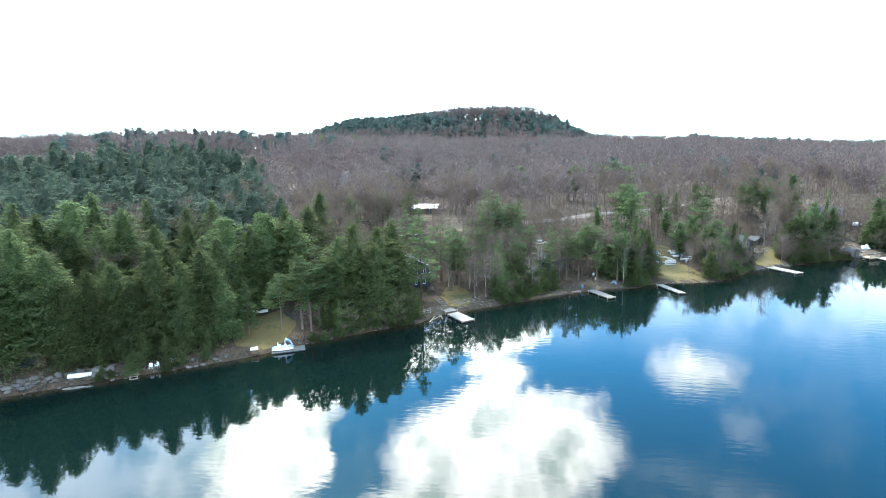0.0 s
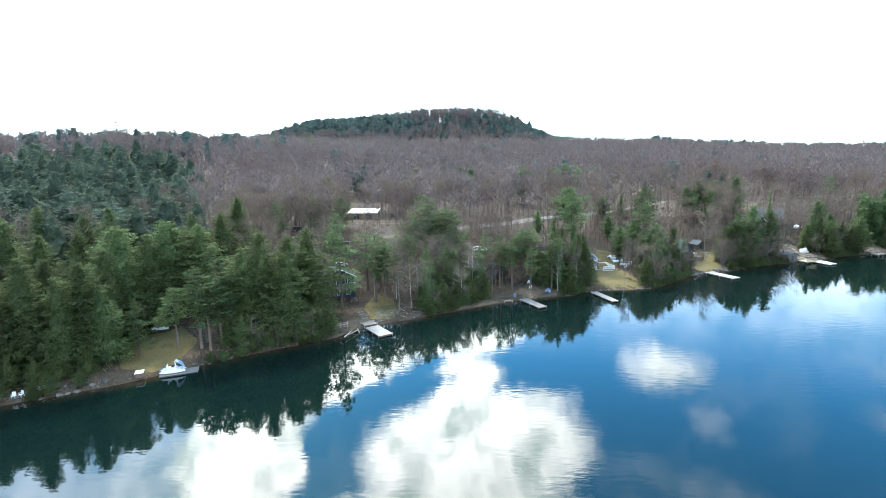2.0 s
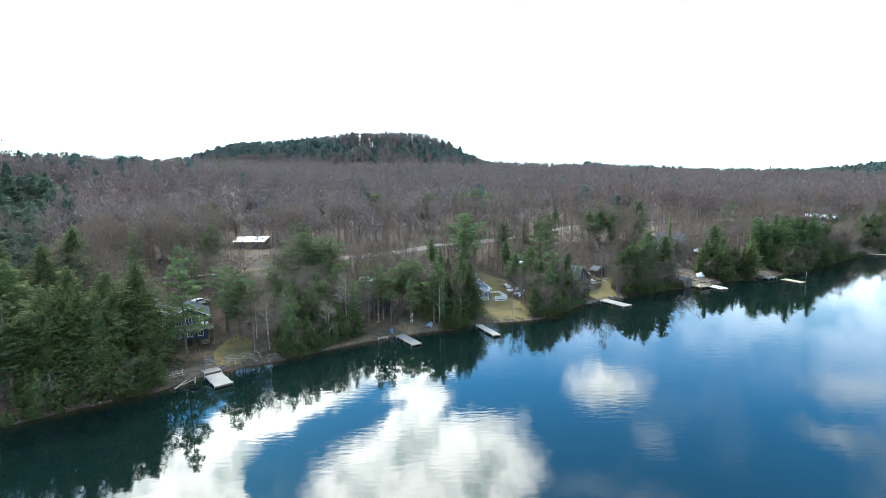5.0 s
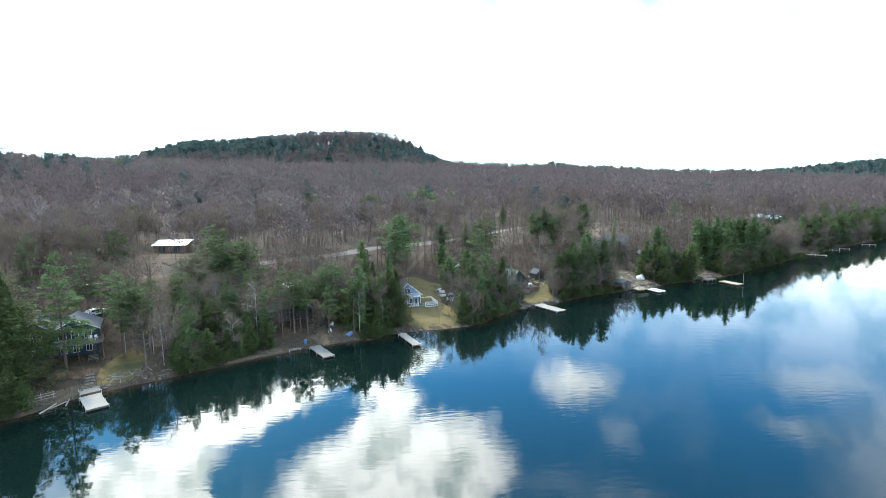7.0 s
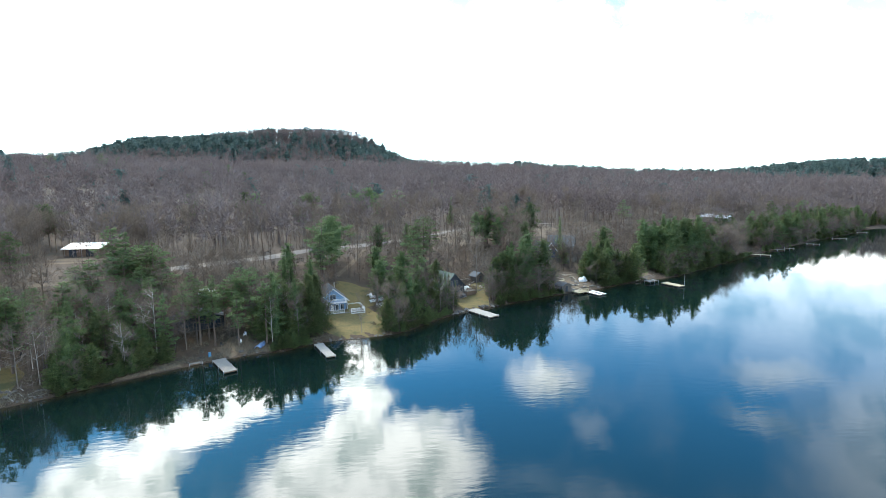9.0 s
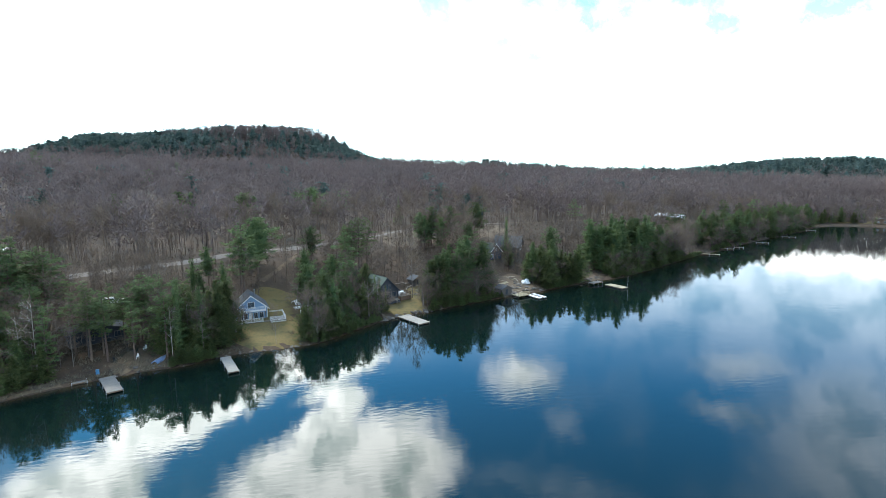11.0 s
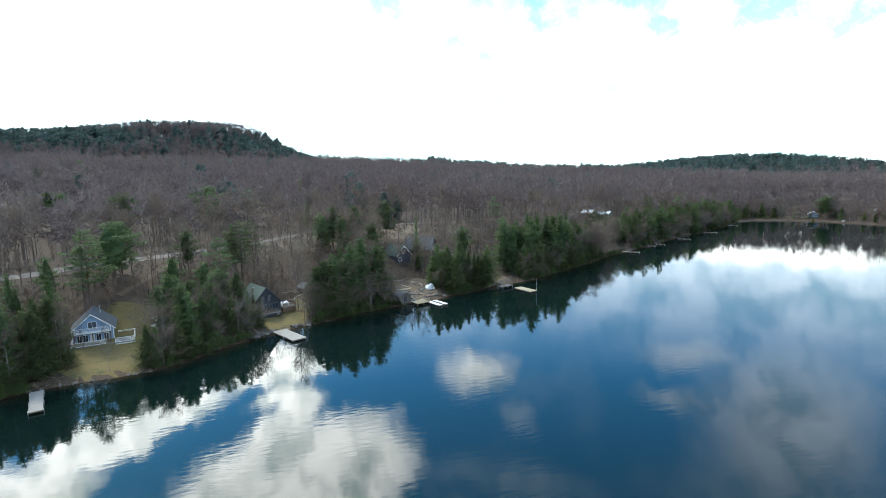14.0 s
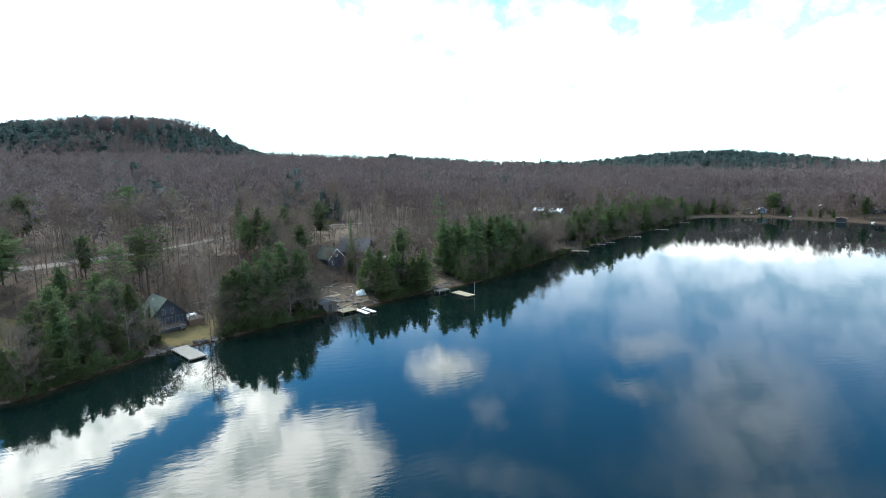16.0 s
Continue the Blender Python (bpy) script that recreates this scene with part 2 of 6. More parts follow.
M_TWIG = leaf_surface("bare_twigs", (0.104, 0.078, 0.06), (0.208, 0.156, 0.118), 0.3, "object", 0.1, 0.08)
M_WOODS = leaf_surface("far_bare_twigs", (0.125, 0.096, 0.088), (0.192, 0.15, 0.139), 0.08, "island", 0.1, 0.02, ((0.15, 0.11, 0.1), 0.011, 0.5))
M_NEEDLE = leaf_surface("hemlock_needles", (0.062, 0.09, 0.042), (0.186, 0.222, 0.092), 0.32, "object", 0.58, speckle=0.25)
M_PINE = leaf_surface("pine_needles", (0.06, 0.092, 0.043), (0.172, 0.218, 0.095), 0.32, "object", 0.58, speckle=0.25)
M_CEDAR = leaf_surface("cedar_leaves", (0.058, 0.082, 0.036), (0.172, 0.198, 0.078), 0.3, "object", 0.5, speckle=0.25)
M_BRUSH = surface("dry_brush", (0.07, 0.06, 0.04), (0.17, 0.14, 0.10), scale=0.2, rough=0.95, spread=0.45, per="island")
M_SLOPE = leaf_surface("slope_needles", (0.047, 0.069, 0.05), (0.12, 0.15, 0.102), 0.3, "island", scale=0.12)
# Needles of distant trees: aerial haze is put into this paler, bluer base colour
M_HAZENEEDLE = leaf_surface("haze_tinted_needles", (0.056, 0.088, 0.08), (0.125, 0.168, 0.15), 0.3, "island", 0.5)

# ---- the lie of the land ----
SHORE = [(-546.0, -182.0), (-299.0, -49.4), (-156.0, 26.0), (-70.2, 71.5), (-54.6, 80.0), (-40.3, 87.9), (-29.2, 96.9), (-20.8, 102.7), (-11.1,
         108.5), (-6.5, 114.8), (-1.3, 118.3), (3.9, 120.9), (13.0, 126.5), (23.1, 132.6), (33.8, 137.4), (41.6, 138.6), (48.1, 143.0), (57.9, 144.3), (66.3,
         146.2), (74.1, 153.4), (81.9, 160.6), (93.0, 165.1), (104.0, 169.7), (115.7, 174.5), (127.4, 178.1), (139.1, 183.3), (148.8, 186.8), (165.1, 191.8),
         (188.5, 205.4), (215.8, 222.3), (247.0, 239.2), (271.7, 252.6), (299.0, 265.2), (332.8, 282.1), (353.6, 295.1), (369.2, 297.7), (384.8, 288.6),
         (397.8, 273.0), (408.2, 244.4), (414.7, 208.0), (448.5, 143.0), (546.0, 52.0), (676.0, -156.0), (390.0, -429.0), (-130.0, -468.0), (-546.0, -390.0)]
SH = np.array(SHORE, float)


def inland(x, y):
    """Distance from the water's edge: above zero on land, below it over the lake."""
    x, y = np.atleast_1d(np.asarray(x, float)), np.atleast_1d(np.asarray(y, float))
    best = np.full(x.shape, 1e9)
    inside = np.zeros(x.shape, bool)
    n = len(SH)
    for i in range(n):
        ax, ay = SH[i]
        bx, by = SH[(i + 1) % n]
        dx, dy = bx - ax, by - ay
        k = np.clip(((x - ax) * dx + (y - ay) * dy) / (dx * dx + dy * dy), 0, 1)
        best = np.minimum(best, np.hypot(x - ax - k * dx, y - ay - k * dy))
        if dy:
            cross = ((ay > y) != (by > y)) & (x < (bx - ax) * (y - ay) / dy + ax)
            inside ^= cross
    return np.where(inside, -best, best)


def step(a, b, v):
    k = np.clip((v - a) / (b - a), 0, 1)
    return k * k * (3 - 2 * k)


def ripple(x, y, size, seed):
    """Soft unevenness from a few crossed waves."""
    rng = np.random.RandomState(seed)
    z = 0
    for _ in range(7):
        a, f, p = rng.uniform(0, 6.28), rng.uniform(0.6, 1.8) / size, rng.uniform(0, 6.28)
        z = z + np.sin((np.cos(a) * x + np.sin(a) * y) * f + p)
    return z / 7


BANK_D = [-78, -15.6, -3.9, 0, 0.91, 3.9, 10.4, 18.2, 28.6, 41.6, 54.6, 71.5, 97.5, 130, 208, 312, 429, 546, 780, 1170, 3900]
BANK_Z = [-5.2, -2.86, -1.17, -0.026, 0.42, 0.85, 1.25, 2.0, 5.0, 10.2, 12.7, 13.2, 14.6, 17.55, 24.05, 32.5, 40.3, 46.8, 50.7, 53.3, 55.9]


def ground_z(x, y):
    x, y = np.atleast_1d(np.asarray(x, float)), np.atleast_1d(np.asarray(y, float))
    d = inland(x, y)
    z = np.interp(d, BANK_D, BANK_Z)
    cap = np.interp(x, [-260, 78, 156, 325, 520, 1900], [52, 47, 40, 28, 12, 11])
    z = np.where(z > cap - 8, cap - 8 + 8 * (1 - np.exp(-(np.maximum(z, cap - 8) - cap + 8) / 8)), z)
    far = step(80, 210, d)
    z = z + far * 9.0 * np.exp(-(((x + 195) / 117) ** 2 + ((y - 325) / 117) ** 2))
    z = z + (21 * step(-245, -165, x) + 9 * step(-180, 0, x)) * (1 - step(45, 146, x)) * step(540, 676, y) * (1 - step(832, 1040, y))
    z = z + 18 * np.exp(-(((x - 480) / 170) ** 2 + ((y - 960) / 90) ** 2))
    z = z + 28 * np.exp(-(((x - 405) / 58) ** 2 + ((y - 1118) / 90) ** 2))
    z = z + 22 * np.exp(-(((x - 715) / 210) ** 2 + ((y - 610) / 110) ** 2))
    z = z + far * 2.0 * ripple(x, y, 58, 5) + step(4, 30, d) * 0.4 * ripple(x, y, 11, 6)
    return z


def gz(x, y):
    return float(ground_z(x, y)[0])


ALONG, ACROSS = Vector((0.883, 0.469)), Vector((-0.469, 0.883))


def shore_point(x, d):
    """A place d metres inland of the water's edge, which is met at that x."""
    y = float(np.interp(x, SH[:42, 0], SH[:42, 1]))
    return x + ACROSS.x * d, y + ACROSS.y * d


def mesh_object(name, verts, faces, material, smooth=False):
    """One mesh object from arrays; faces all have the same number of corners."""
    verts, faces = np.asarray(verts, np.float32), np.asarray(faces, np.int32)
    me = bpy.data.meshes.new(name)
    me.vertices.add(len(verts))
    me.vertices.foreach_set("co", verts.ravel())
    k = faces.shape[1]
    me.loops.add(faces.size)
    me.loops.foreach_set("vertex_index", faces.ravel())
    me.polygons.add(len(faces))
    me.polygons.foreach_set("loop_start", np.arange(0, faces.size, k, dtype=np.int32))
    me.polygons.foreach_set("use_smooth", np.full(len(faces), smooth))
    me.update(calc_edges=True)
    if material:
        me.materials.append(material)
    return me


def part(name, bm, material, parent, label="", m=None, smooth=False):
    """Links a bmesh as one mesh object under a thing or a part."""
    if isinstance(bm, bpy.types.Mesh):
        me = bm
    else:
        me = bpy.data.meshes.new(name)
        bm.normal_update()
        bm.to_mesh(me)
        bm.free()
        me.materials.append(material)
        if smooth:
            me.polygons.foreach_set("use_smooth", [True] * len(me.polygons))
    ob = new(name, me)
    ob.parent = parent
    if m is not None:
        ob.matrix_basis = m
    if label:
        ob["label"] = label
    return ob


def thing(name, m, label, category, group="", kind=""):
    ob = new(name)
    ob.matrix_basis = m
    ob.empty_display_size = 0.5
    return tagged(ob, label, category, group, kind)


def grid_mesh(name, xs, ys, zf, material, turn=None):
    X, Y = np.meshgrid(xs, ys)
    if turn is not None:
        X, Y = turn(X, Y)
    Z = zf(X.ravel(), Y.ravel())
    v = np.stack([X.ravel(), Y.ravel(), Z], 1)
    nx, ny = len(xs), len(ys)
    i = (np.arange(ny - 1)[:, None] * nx + np.arange(nx - 1)[None]).ravel()
    f = np.stack([i, i + 1, i + nx + 1, i + nx], 1)
    return mesh_object(name, v, f, material, smooth=True)


def spaced(*stretches):
    out = [stretches[0][0]]
    for a, b, s in stretches:
        out += list(np.arange(a + s, b + s * 0.5, s))
    return np.array(out)


def build_ground():
    along = spaced((-3400, -800, 200), (-800, -156, 30), (-156, 430, 2.8), (430, 1000, 9), (1000, 2000, 40), (2000, 4000, 300))
    across = spaced((-3100, -500, 200), (-500, -52, 30), (-52, -20, 4), (-20, 47, 1.1), (47, 104, 4), (104, 1000, 10), (1000, 1400, 30), (1300, 4000, 300))
    o = Vector((-1.3, 118.3))

    def turn(s, n):
        return o.x + s * ALONG.x + n * ACROSS.x, o.y + s * ALONG.y + n * ACROSS.y

    me = grid_mesh("ground", along, across, ground_z, M_GROUND, turn)
    tagged(new("ground", me), "forest floor of brown leaf litter rising from the lake", "ground", kind="structure")
    me = grid_mesh("water", np.array([-560, 690.0]), np.array([-480, 310.0]), lambda x, y: np.zeros_like(x), M_WATER)
    tagged(new("water", me), "calm dark lake water mirroring sky and trees", "lake", kind="structure")


def shallows():
    """The lake bed shows brown through the first metres of water."""
    m = M_WATER.copy()
    m.name = "shallow_water"
    t = m.node_tree
    at = t.nodes.new("ShaderNodeAttribute")
    at.attribute_name = "depth"
    n = node(t, "ShaderNodeTexNoise", Scale=0.6, Detail=4.0, Roughness=0.6)
    mul = t.nodes.new("ShaderNodeMath")
    mul.operation = "MULTIPLY_ADD"
    link(t, n.outputs[0], mul.inputs[0])
    mul.inputs[1].default_value = 0.5
    link(t, at.outputs["Fac"], mul.inputs[2])
    ramp = t.nodes.new("ShaderNodeValToRGB")
    ramp.color_ramp.elements[0].position, ramp.color_ramp.elements[0].color = 0.25, (0.03, 0.022, 0.012, 1)
    ramp.color_ramp.elements[1].position, ramp.color_ramp.elements[1].color = 1.0, (0.0025, 0.008, 0.007, 1)
    link(t, mul.outputs[0], ramp.inputs[0])
    link(t, ramp.outputs[0], t.nodes["Principled BSDF"].inputs["Base Color"])
    k = np.arange(-150, 350, 1.5)
    y0 = np.interp(k, SH[:42, 0], SH[:42, 1])
    ds = np.array([0.4, -0.6, -1.6, -2.8, -4.2])
    X, Y = k[:, None] + ACROSS.x * ds[None], y0[:, None] + ACROSS.y * ds[None]
    v = np.stack([X.ravel(), Y.ravel(), np.full(X.size, 0.006)], 1)
    i = (np.arange(len(k) - 1)[:, None] * 5 + np.arange(4)[None]).ravel()
    me = mesh_object("shallows", v, np.stack([i, i + 5, i + 6, i + 1], 1)[:, ::-1], m, True)
    a = me.attributes.new("depth", "FLOAT", "POINT")
    a.data.foreach_set("value", np.tile(np.array([0.0, 0.1, 0.4, 0.75, 1.0], np.float32), len(k)))
    tagged(new("shallows", me), "shallow brownish water along the shore", "lake", kind="structure")


build_ground()
shallows()

# ---- trees ----
def slivers(points, ways, lengths, widths, rng, droop=0.0):
    """Thin triangles that start at points and run along ways."""
    n = len(points)
    side = np.cross(ways, rng.normal(size=(n, 3)))
    side /= np.linalg.norm(side, axis=1)[:, None] + 1e-9
    tip = points + ways * lengths[:, None]
    tip[:, 2] -= droop * lengths
    v = np.empty((n, 3, 3), np.float32)
    v[:, 0] = points - side * widths[:, None] / 2
    v[:, 1] = points + side * widths[:, None] / 2
    v[:, 2] = tip
    return v.reshape(-1, 3), np.arange(3 * n).reshape(-1, 3)


def tube(path, radii, sides=5):
    """A tapered tube along a path, as triangles."""
    path = np.asarray(path, float)
    v, f = [], []
    for i, (p, r) in enumerate(zip(path, radii)):
        way = path[min(i + 1, len(path) - 1)] - path[max(i - 1, 0)]
        way = way / (np.linalg.norm(way) + 1e-9)
        a = np.cross(way, (0.31, 0.9, 0.2))
        a /= np.linalg.norm(a) + 1e-9
        b = np.cross(way, a)
        for k in range(sides):
            w = 2 * math.pi * k / sides
            v.append(p + r * (math.cos(w) * a + math.sin(w) * b))
        if i:
            for k in range(sides):
                q, w = (i - 1) * sides + k, (i - 1) * sides + (k + 1) % sides
                f += [(q, w, w + sides), (q, w + sides, q + sides)]
    return np.array(v), np.array(f)


def joined(pieces):
    v, f, n = [], [], 0
    for a, b in pieces:
        v.append(a)
        f.append(b + n)
        n += len(a)
    return np.concatenate(v), np.concatenate(f)


def conifer_arrays(rng, height, spread, low, shape, whorls, per, sprays, ragged=0.25, droop=0.25, size=1.0, core=None, heart=(0.25, 0.55), inner=0.2, fan=0.42, up=0.35):
    """Crown of flat, feathered boughs round a stem, from low (a share of the height) up. shape: how the reach falls towards the top."""
    pts, ways, sides, lens, wids = [], [], [], [], []
    gaps = [(rng.uniform(0, 6.28), rng.uniform(low, 1), rng.uniform(0.35, 0.75)) for _ in range(8)]
    for i in range(whorls):
        level = (i + rng.uniform(0.2, 0.8)) / whorls
        start = rng.uniform(0, 6.283)
        for b in range(per):
            rel = min(0.995, max(0.0, level + rng.normal() * 0.3 / whorls))
            k = low + (1 - low) * rel
            reach = spread * shape(rel) * rng.uniform(1 - ragged * 1.5, 1 + ragged * 0.7)
            turn = start + 6.283 * (b + rng.uniform(-0.35, 0.35)) / per
            for g_turn, g_k, g_cut in gaps:
                if abs((turn - g_turn + 3.14) % 6.283 - 3.14) < 0.6 and abs(k - g_k) < 0.08:
                    reach *= g_cut
            reach = max(reach, 0.02 * height)
            c, s = math.cos(turn), math.sin(turn)
            way, across = np.array([c, s, 0.0]), np.array([-s, c, 0.0])
            rise = up * rel - droop * (1 - rel)
            n = max(4, int(sprays * (0.3 + 0.7 * reach / spread)))
            u = inner + (1 - inner) * np.sqrt(rng.uniform(0, 1, n))
            lat = rng.uniform(-1, 1, n) * fan * reach * (0.25 + 0.75 * np.sin(np.minimum(1, u) * 2.6))
            p = way * (reach * u)[:, None] + across * lat[:, None]
            p[:, 2] = k * height + reach * (rise * u - 0.4 * droop * u * u) + rng.normal(size=n) * 0.035 * spread
            yaw = np.sign(lat) * rng.uniform(0.1, 1.1, n)
            w = way * np.cos(yaw)[:, None] + across * np.sin(yaw)[:, None]
            w[:, 2] = rng.uniform(-0.4, 0.12, n) + 0.6 * rise
            w /= np.linalg.norm(w, axis=1)[:, None]
            f = np.cross(w, np.array([0, 0, 1.0]) + rng.normal(size=(n, 3)) * 0.38)
            f /= np.linalg.norm(f, axis=1)[:, None] + 1e-9
            small = 0.55 + 0.45 * min(1, 1.4 * reach / spread)
            pts.append(p)
            ways.append(w)
            sides.append(f)
            lens.append(rng.uniform(0.55, 1.1, n) * size * small)
            wids.append(rng.uniform(0.26, 0.5, n) * size * small)
    pts, ways, sides, lens, wids = (np.concatenate(q) for q in (pts, ways, sides, lens, wids))
    v = np.empty((len(pts), 3, 3), np.float32)
    v[:, 0] = pts - sides * wids[:, None] / 2
    v[:, 1] = pts + sides * wids[:, None] / 2
    v[:, 2] = pts + ways * lens[:, None]
    out = [(v.reshape(-1, 3), np.arange(3 * len(pts)).reshape(-1, 3))]
    if core:
        # dense heart of the crown, uneven
        rings, sides = core
        ks = np.linspace(0.03, 0.93, rings)
        v = [(0, 0, height * (low + (1 - low) * 0.02))]
        for k in ks:
            for q in range(sides):
                a = 6.2832 * (q + 0.5 * k * rings) / sides
                r = spread * shape(k) * rng.uniform(*heart)
                v.append((r * math.cos(a), r * math.sin(a), height * (low + (1 - low) * k) + (0.1 - droop) * r * 0.8))
        v.append((0, 0, height * 0.985))
        f = []
        for q in range(sides):
            w = (q + 1) % sides
            f.append((0, 1 + w, 1 + q))
            for i in range(rings - 1):
                p = 1 + i * sides
                f += [(p + q, p + w, p + sides + w), (p + q, p + sides + w, p + sides + q)]
            p = 1 + (rings - 1) * sides
            f.append((p + q, p + w, len(v) - 1))
        out.append((np.array(v, np.float32), np.array(f)))
    return joined(out)


def cone_shape(r):
    return max(0.02, (1 - r) ** 0.52 * (0.75 + 0.25 * min(1, r * 6)))


def dome_shape(r):
    return max(0.05, math.sqrt(max(0, 1 - r ** 2.4)) * (0.7 + 0.3 * min(1, r * 4)))


def pine_shape(r):
    return max(0.06, (0.5 + 0.55 * math.sin(min(1, r * 1.35) * 2.5)) * (1 - r ** 3) ** 0.65)


def hemlock_shape(r):
    return max(0.05, (1 - r) ** 0.66 * (0.78 + 0.22 * min(1, r * 5)))


def mound_shape(r):
    return max(0.05, (1 - r ** 1.7) ** 0.75 * (0.8 + 0.2 * min(1, r * 4)))


def cedar_shape(r):
    return max(0.05, (1 - r ** 1.6) * (0.75 + 0.25 * min(1, r * 3)))


def spire_shape(r):
    return max(0.02, (1 - r) ** 1.1)


def column_shape(r):
    return max(0.05, (1 - r ** 3) * (0.75 + 0.25 * min(1, r * 3)))


KINDS = {}


def conifer_kind(kind, count, material, bark, seed, height, spread, low, shape, whorls, per, sprays, **more):
    """Several crowns and a trunk of one kind, each about as high as height."""
    rows = []
    for i in range(count):
        rng = np.random.RandomState(seed + i)
        form = shape[i % len(shape)] if isinstance(shape, tuple) else shape
        v, f = conifer_arrays(rng, height, spread * rng.uniform(0.85, 1.15), low * rng.uniform(0.8, 1.2), form, whorls, per, sprays, **more)
        crown = mesh_object(kind + "_crown", v, f, material)
        lean = rng.normal(size=2) * 0.15
        path = [(lean[0] * s * s, lean[1] * s * s, height * s * 0.97 - 0.5 * (s == 0)) for s in (0, 0.3, 0.6, 1)]
        r0 = 0.016 * height
        tv, tf = tube(path, [r0, r0 * 0.75, r0 * 0.45, 0.02], 6)
        extra = [(tv, tf)]
        for _ in range(10):
            k = rng.uniform(0.12, max(low, 0.25))
            a = rng.uniform(0, 6.28)
            n = rng.uniform(0.5, 1.6)
            p = np.array([0, 0, k * height])
            extra.append(tube([p, p + (math.cos(a) * n, math.sin(a) * n, -0.2 * n)], [0.03, 0.008], 3))
        tv, tf = joined(extra)
        rows.append((crown, mesh_object(kind + "_trunk", tv, tf, bark)))
    KINDS[kind] = (height, rows)


conifer_kind("hemlock", 6, M_NEEDLE, M_PINEBARK, 10, 16.0, 5.2, 0.07, (hemlock_shape, mound_shape, hemlock_shape, cone_shape, mound_shape, hemlock_shape), 32, 9, 56, core=(12, 10), ragged=0.3, droop=0.2, size=0.62)
conifer_kind("round_hemlock", 4, M_CEDAR, M_PINEBARK, 20, 13.0, 4.6, 0.04, mound_shape, 26, 9, 46, core=(10, 10), ragged=0.36, droop=0.12, size=0.62)
conifer_kind("white_pine", 6, M_PINE, M_PINEBARK, 30, 15.0, 3.9, 0.2, (pine_shape, hemlock_shape, cone_shape), 17, 5, 110, ragged=0.42, droop=0.06, size=0.62, inner=0.28, fan=0.5, up=0.4)
conifer_kind("broad_pine", 5, M_PINE, M_PINEBARK, 70, 12.0, 3.7, 0.25, (pine_shape, dome_shape, pine_shape), 13, 6, 96, core=(6, 8), ragged=0.45, droop=-0.04, size=0.62, inner=0.25, fan=0.5)
conifer_kind("shore_pine", 6, M_PINE, M_PINEBARK, 80, 15.0, 2.9, 0.06, (column_shape, dome_shape, mound_shape), 22, 6, 62, core=(10, 8), ragged=0.42, droop=0.06, size=0.6, fan=0.5)
conifer_kind("tall_pine", 6, M_PINE, M_PINEBARK, 40, 14.0, 2.6, 0.4, (pine_shape, dome_shape, cone_shape), 13, 5, 56, ragged=0.55, droop=0.0, size=0.6, inner=0.25, fan=0.55)
conifer_kind("spruce", 3, M_NEEDLE, M_PINEBARK, 50, 11.0, 2.1, 0.05, spire_shape, 26, 7, 16, core=(10, 8), ragged=0.25, droop=0.25, size=0.6)
conifer_kind("cedar", 4, M_CEDAR, M_PINEBARK, 60, 8.0, 2.0, 0.03, cedar_shape, 20, 9, 22, core=(9, 8), ragged=0.32, droop=-0.12, size=0.55)


def bare_arrays(rng, height, spread, low, limbs, twigs, twig_len, twig_wid, sides=4, forks=3, thick=0.011, shown=99):
    """Trunk and limbs as tubes, and a haze of fine twigs round the limbs' ends."""
    wood, tips = [], []
    unit = height / 13.0
    r0 = thick * height
    bend = rng.normal(size=2) * 0.02 * height
    stem = lambda s: np.array([bend[0] * s * s, bend[1] * s * s, height * s])  # noqa: E731
    wood.append(tube([stem(0) - (0, 0, 0.4), stem(0.35), stem(0.65), stem(0.95)], [r0, r0 * 0.75, r0 * 0.45, 0.02 * unit], sides))
    for limb in range(limbs):
        k = rng.uniform(low, 0.92)
        a = rng.uniform(0, 6.283)
        n = spread * rng.uniform(0.6, 1.1) * math.sqrt(max(0.08, 1 - ((k - low) / (1 - low)) ** 1.6))
        up = rng.uniform(0.5, 1.3)
        p = stem(k)
        q = p + n * np.array([0.5 * math.cos(a), 0.5 * math.sin(a), 0.35 * up])
        e = q + n * np.array([0.5 * math.cos(a + 0.4), 0.5 * math.sin(a + 0.4), 0.5 * up])
        r = r0 * 0.4 * (1.1 - k)
        if limb < shown:
            wood.append(tube([p, q, e], [r + 0.02 * unit, r * 0.6 + 0.012 * unit, 0.012 * unit], 3))
        for s in range(max(4, forks * 3)):
            u = rng.uniform(0.25, 1)
            c = p + (q - p) * min(1, u * 2) + (e - q) * max(0, u * 2 - 1)
            tips.append(c)
            if s < forks:
                w = rng.normal(size=3) + (math.cos(a), math.sin(a), 0.9)
                g = c + w / np.linalg.norm(w) * n * rng.uniform(0.3, 0.55)
                wood.append(tube([c, g], [0.03 * unit, 0.008 * unit], 3))
                tips += [g, (c + g) / 2]
    tips = np.array(tips)
    pick = tips[rng.randint(0, len(tips), twigs)] + rng.normal(size=(twigs, 3)) * 0.035 * height
    away = pick - np.array([0, 0, height * 0.45])
    ways = away / (np.linalg.norm(away, axis=1)[:, None] + 1e-6) + rng.normal(size=(twigs, 3)) * 0.55
    ways /= np.linalg.norm(ways, axis=1)[:, None]
    tw = slivers(pick, ways, rng.uniform(0.5, 1.1, twigs) * twig_len, np.full(twigs, twig_wid), rng)
    return wood, tw


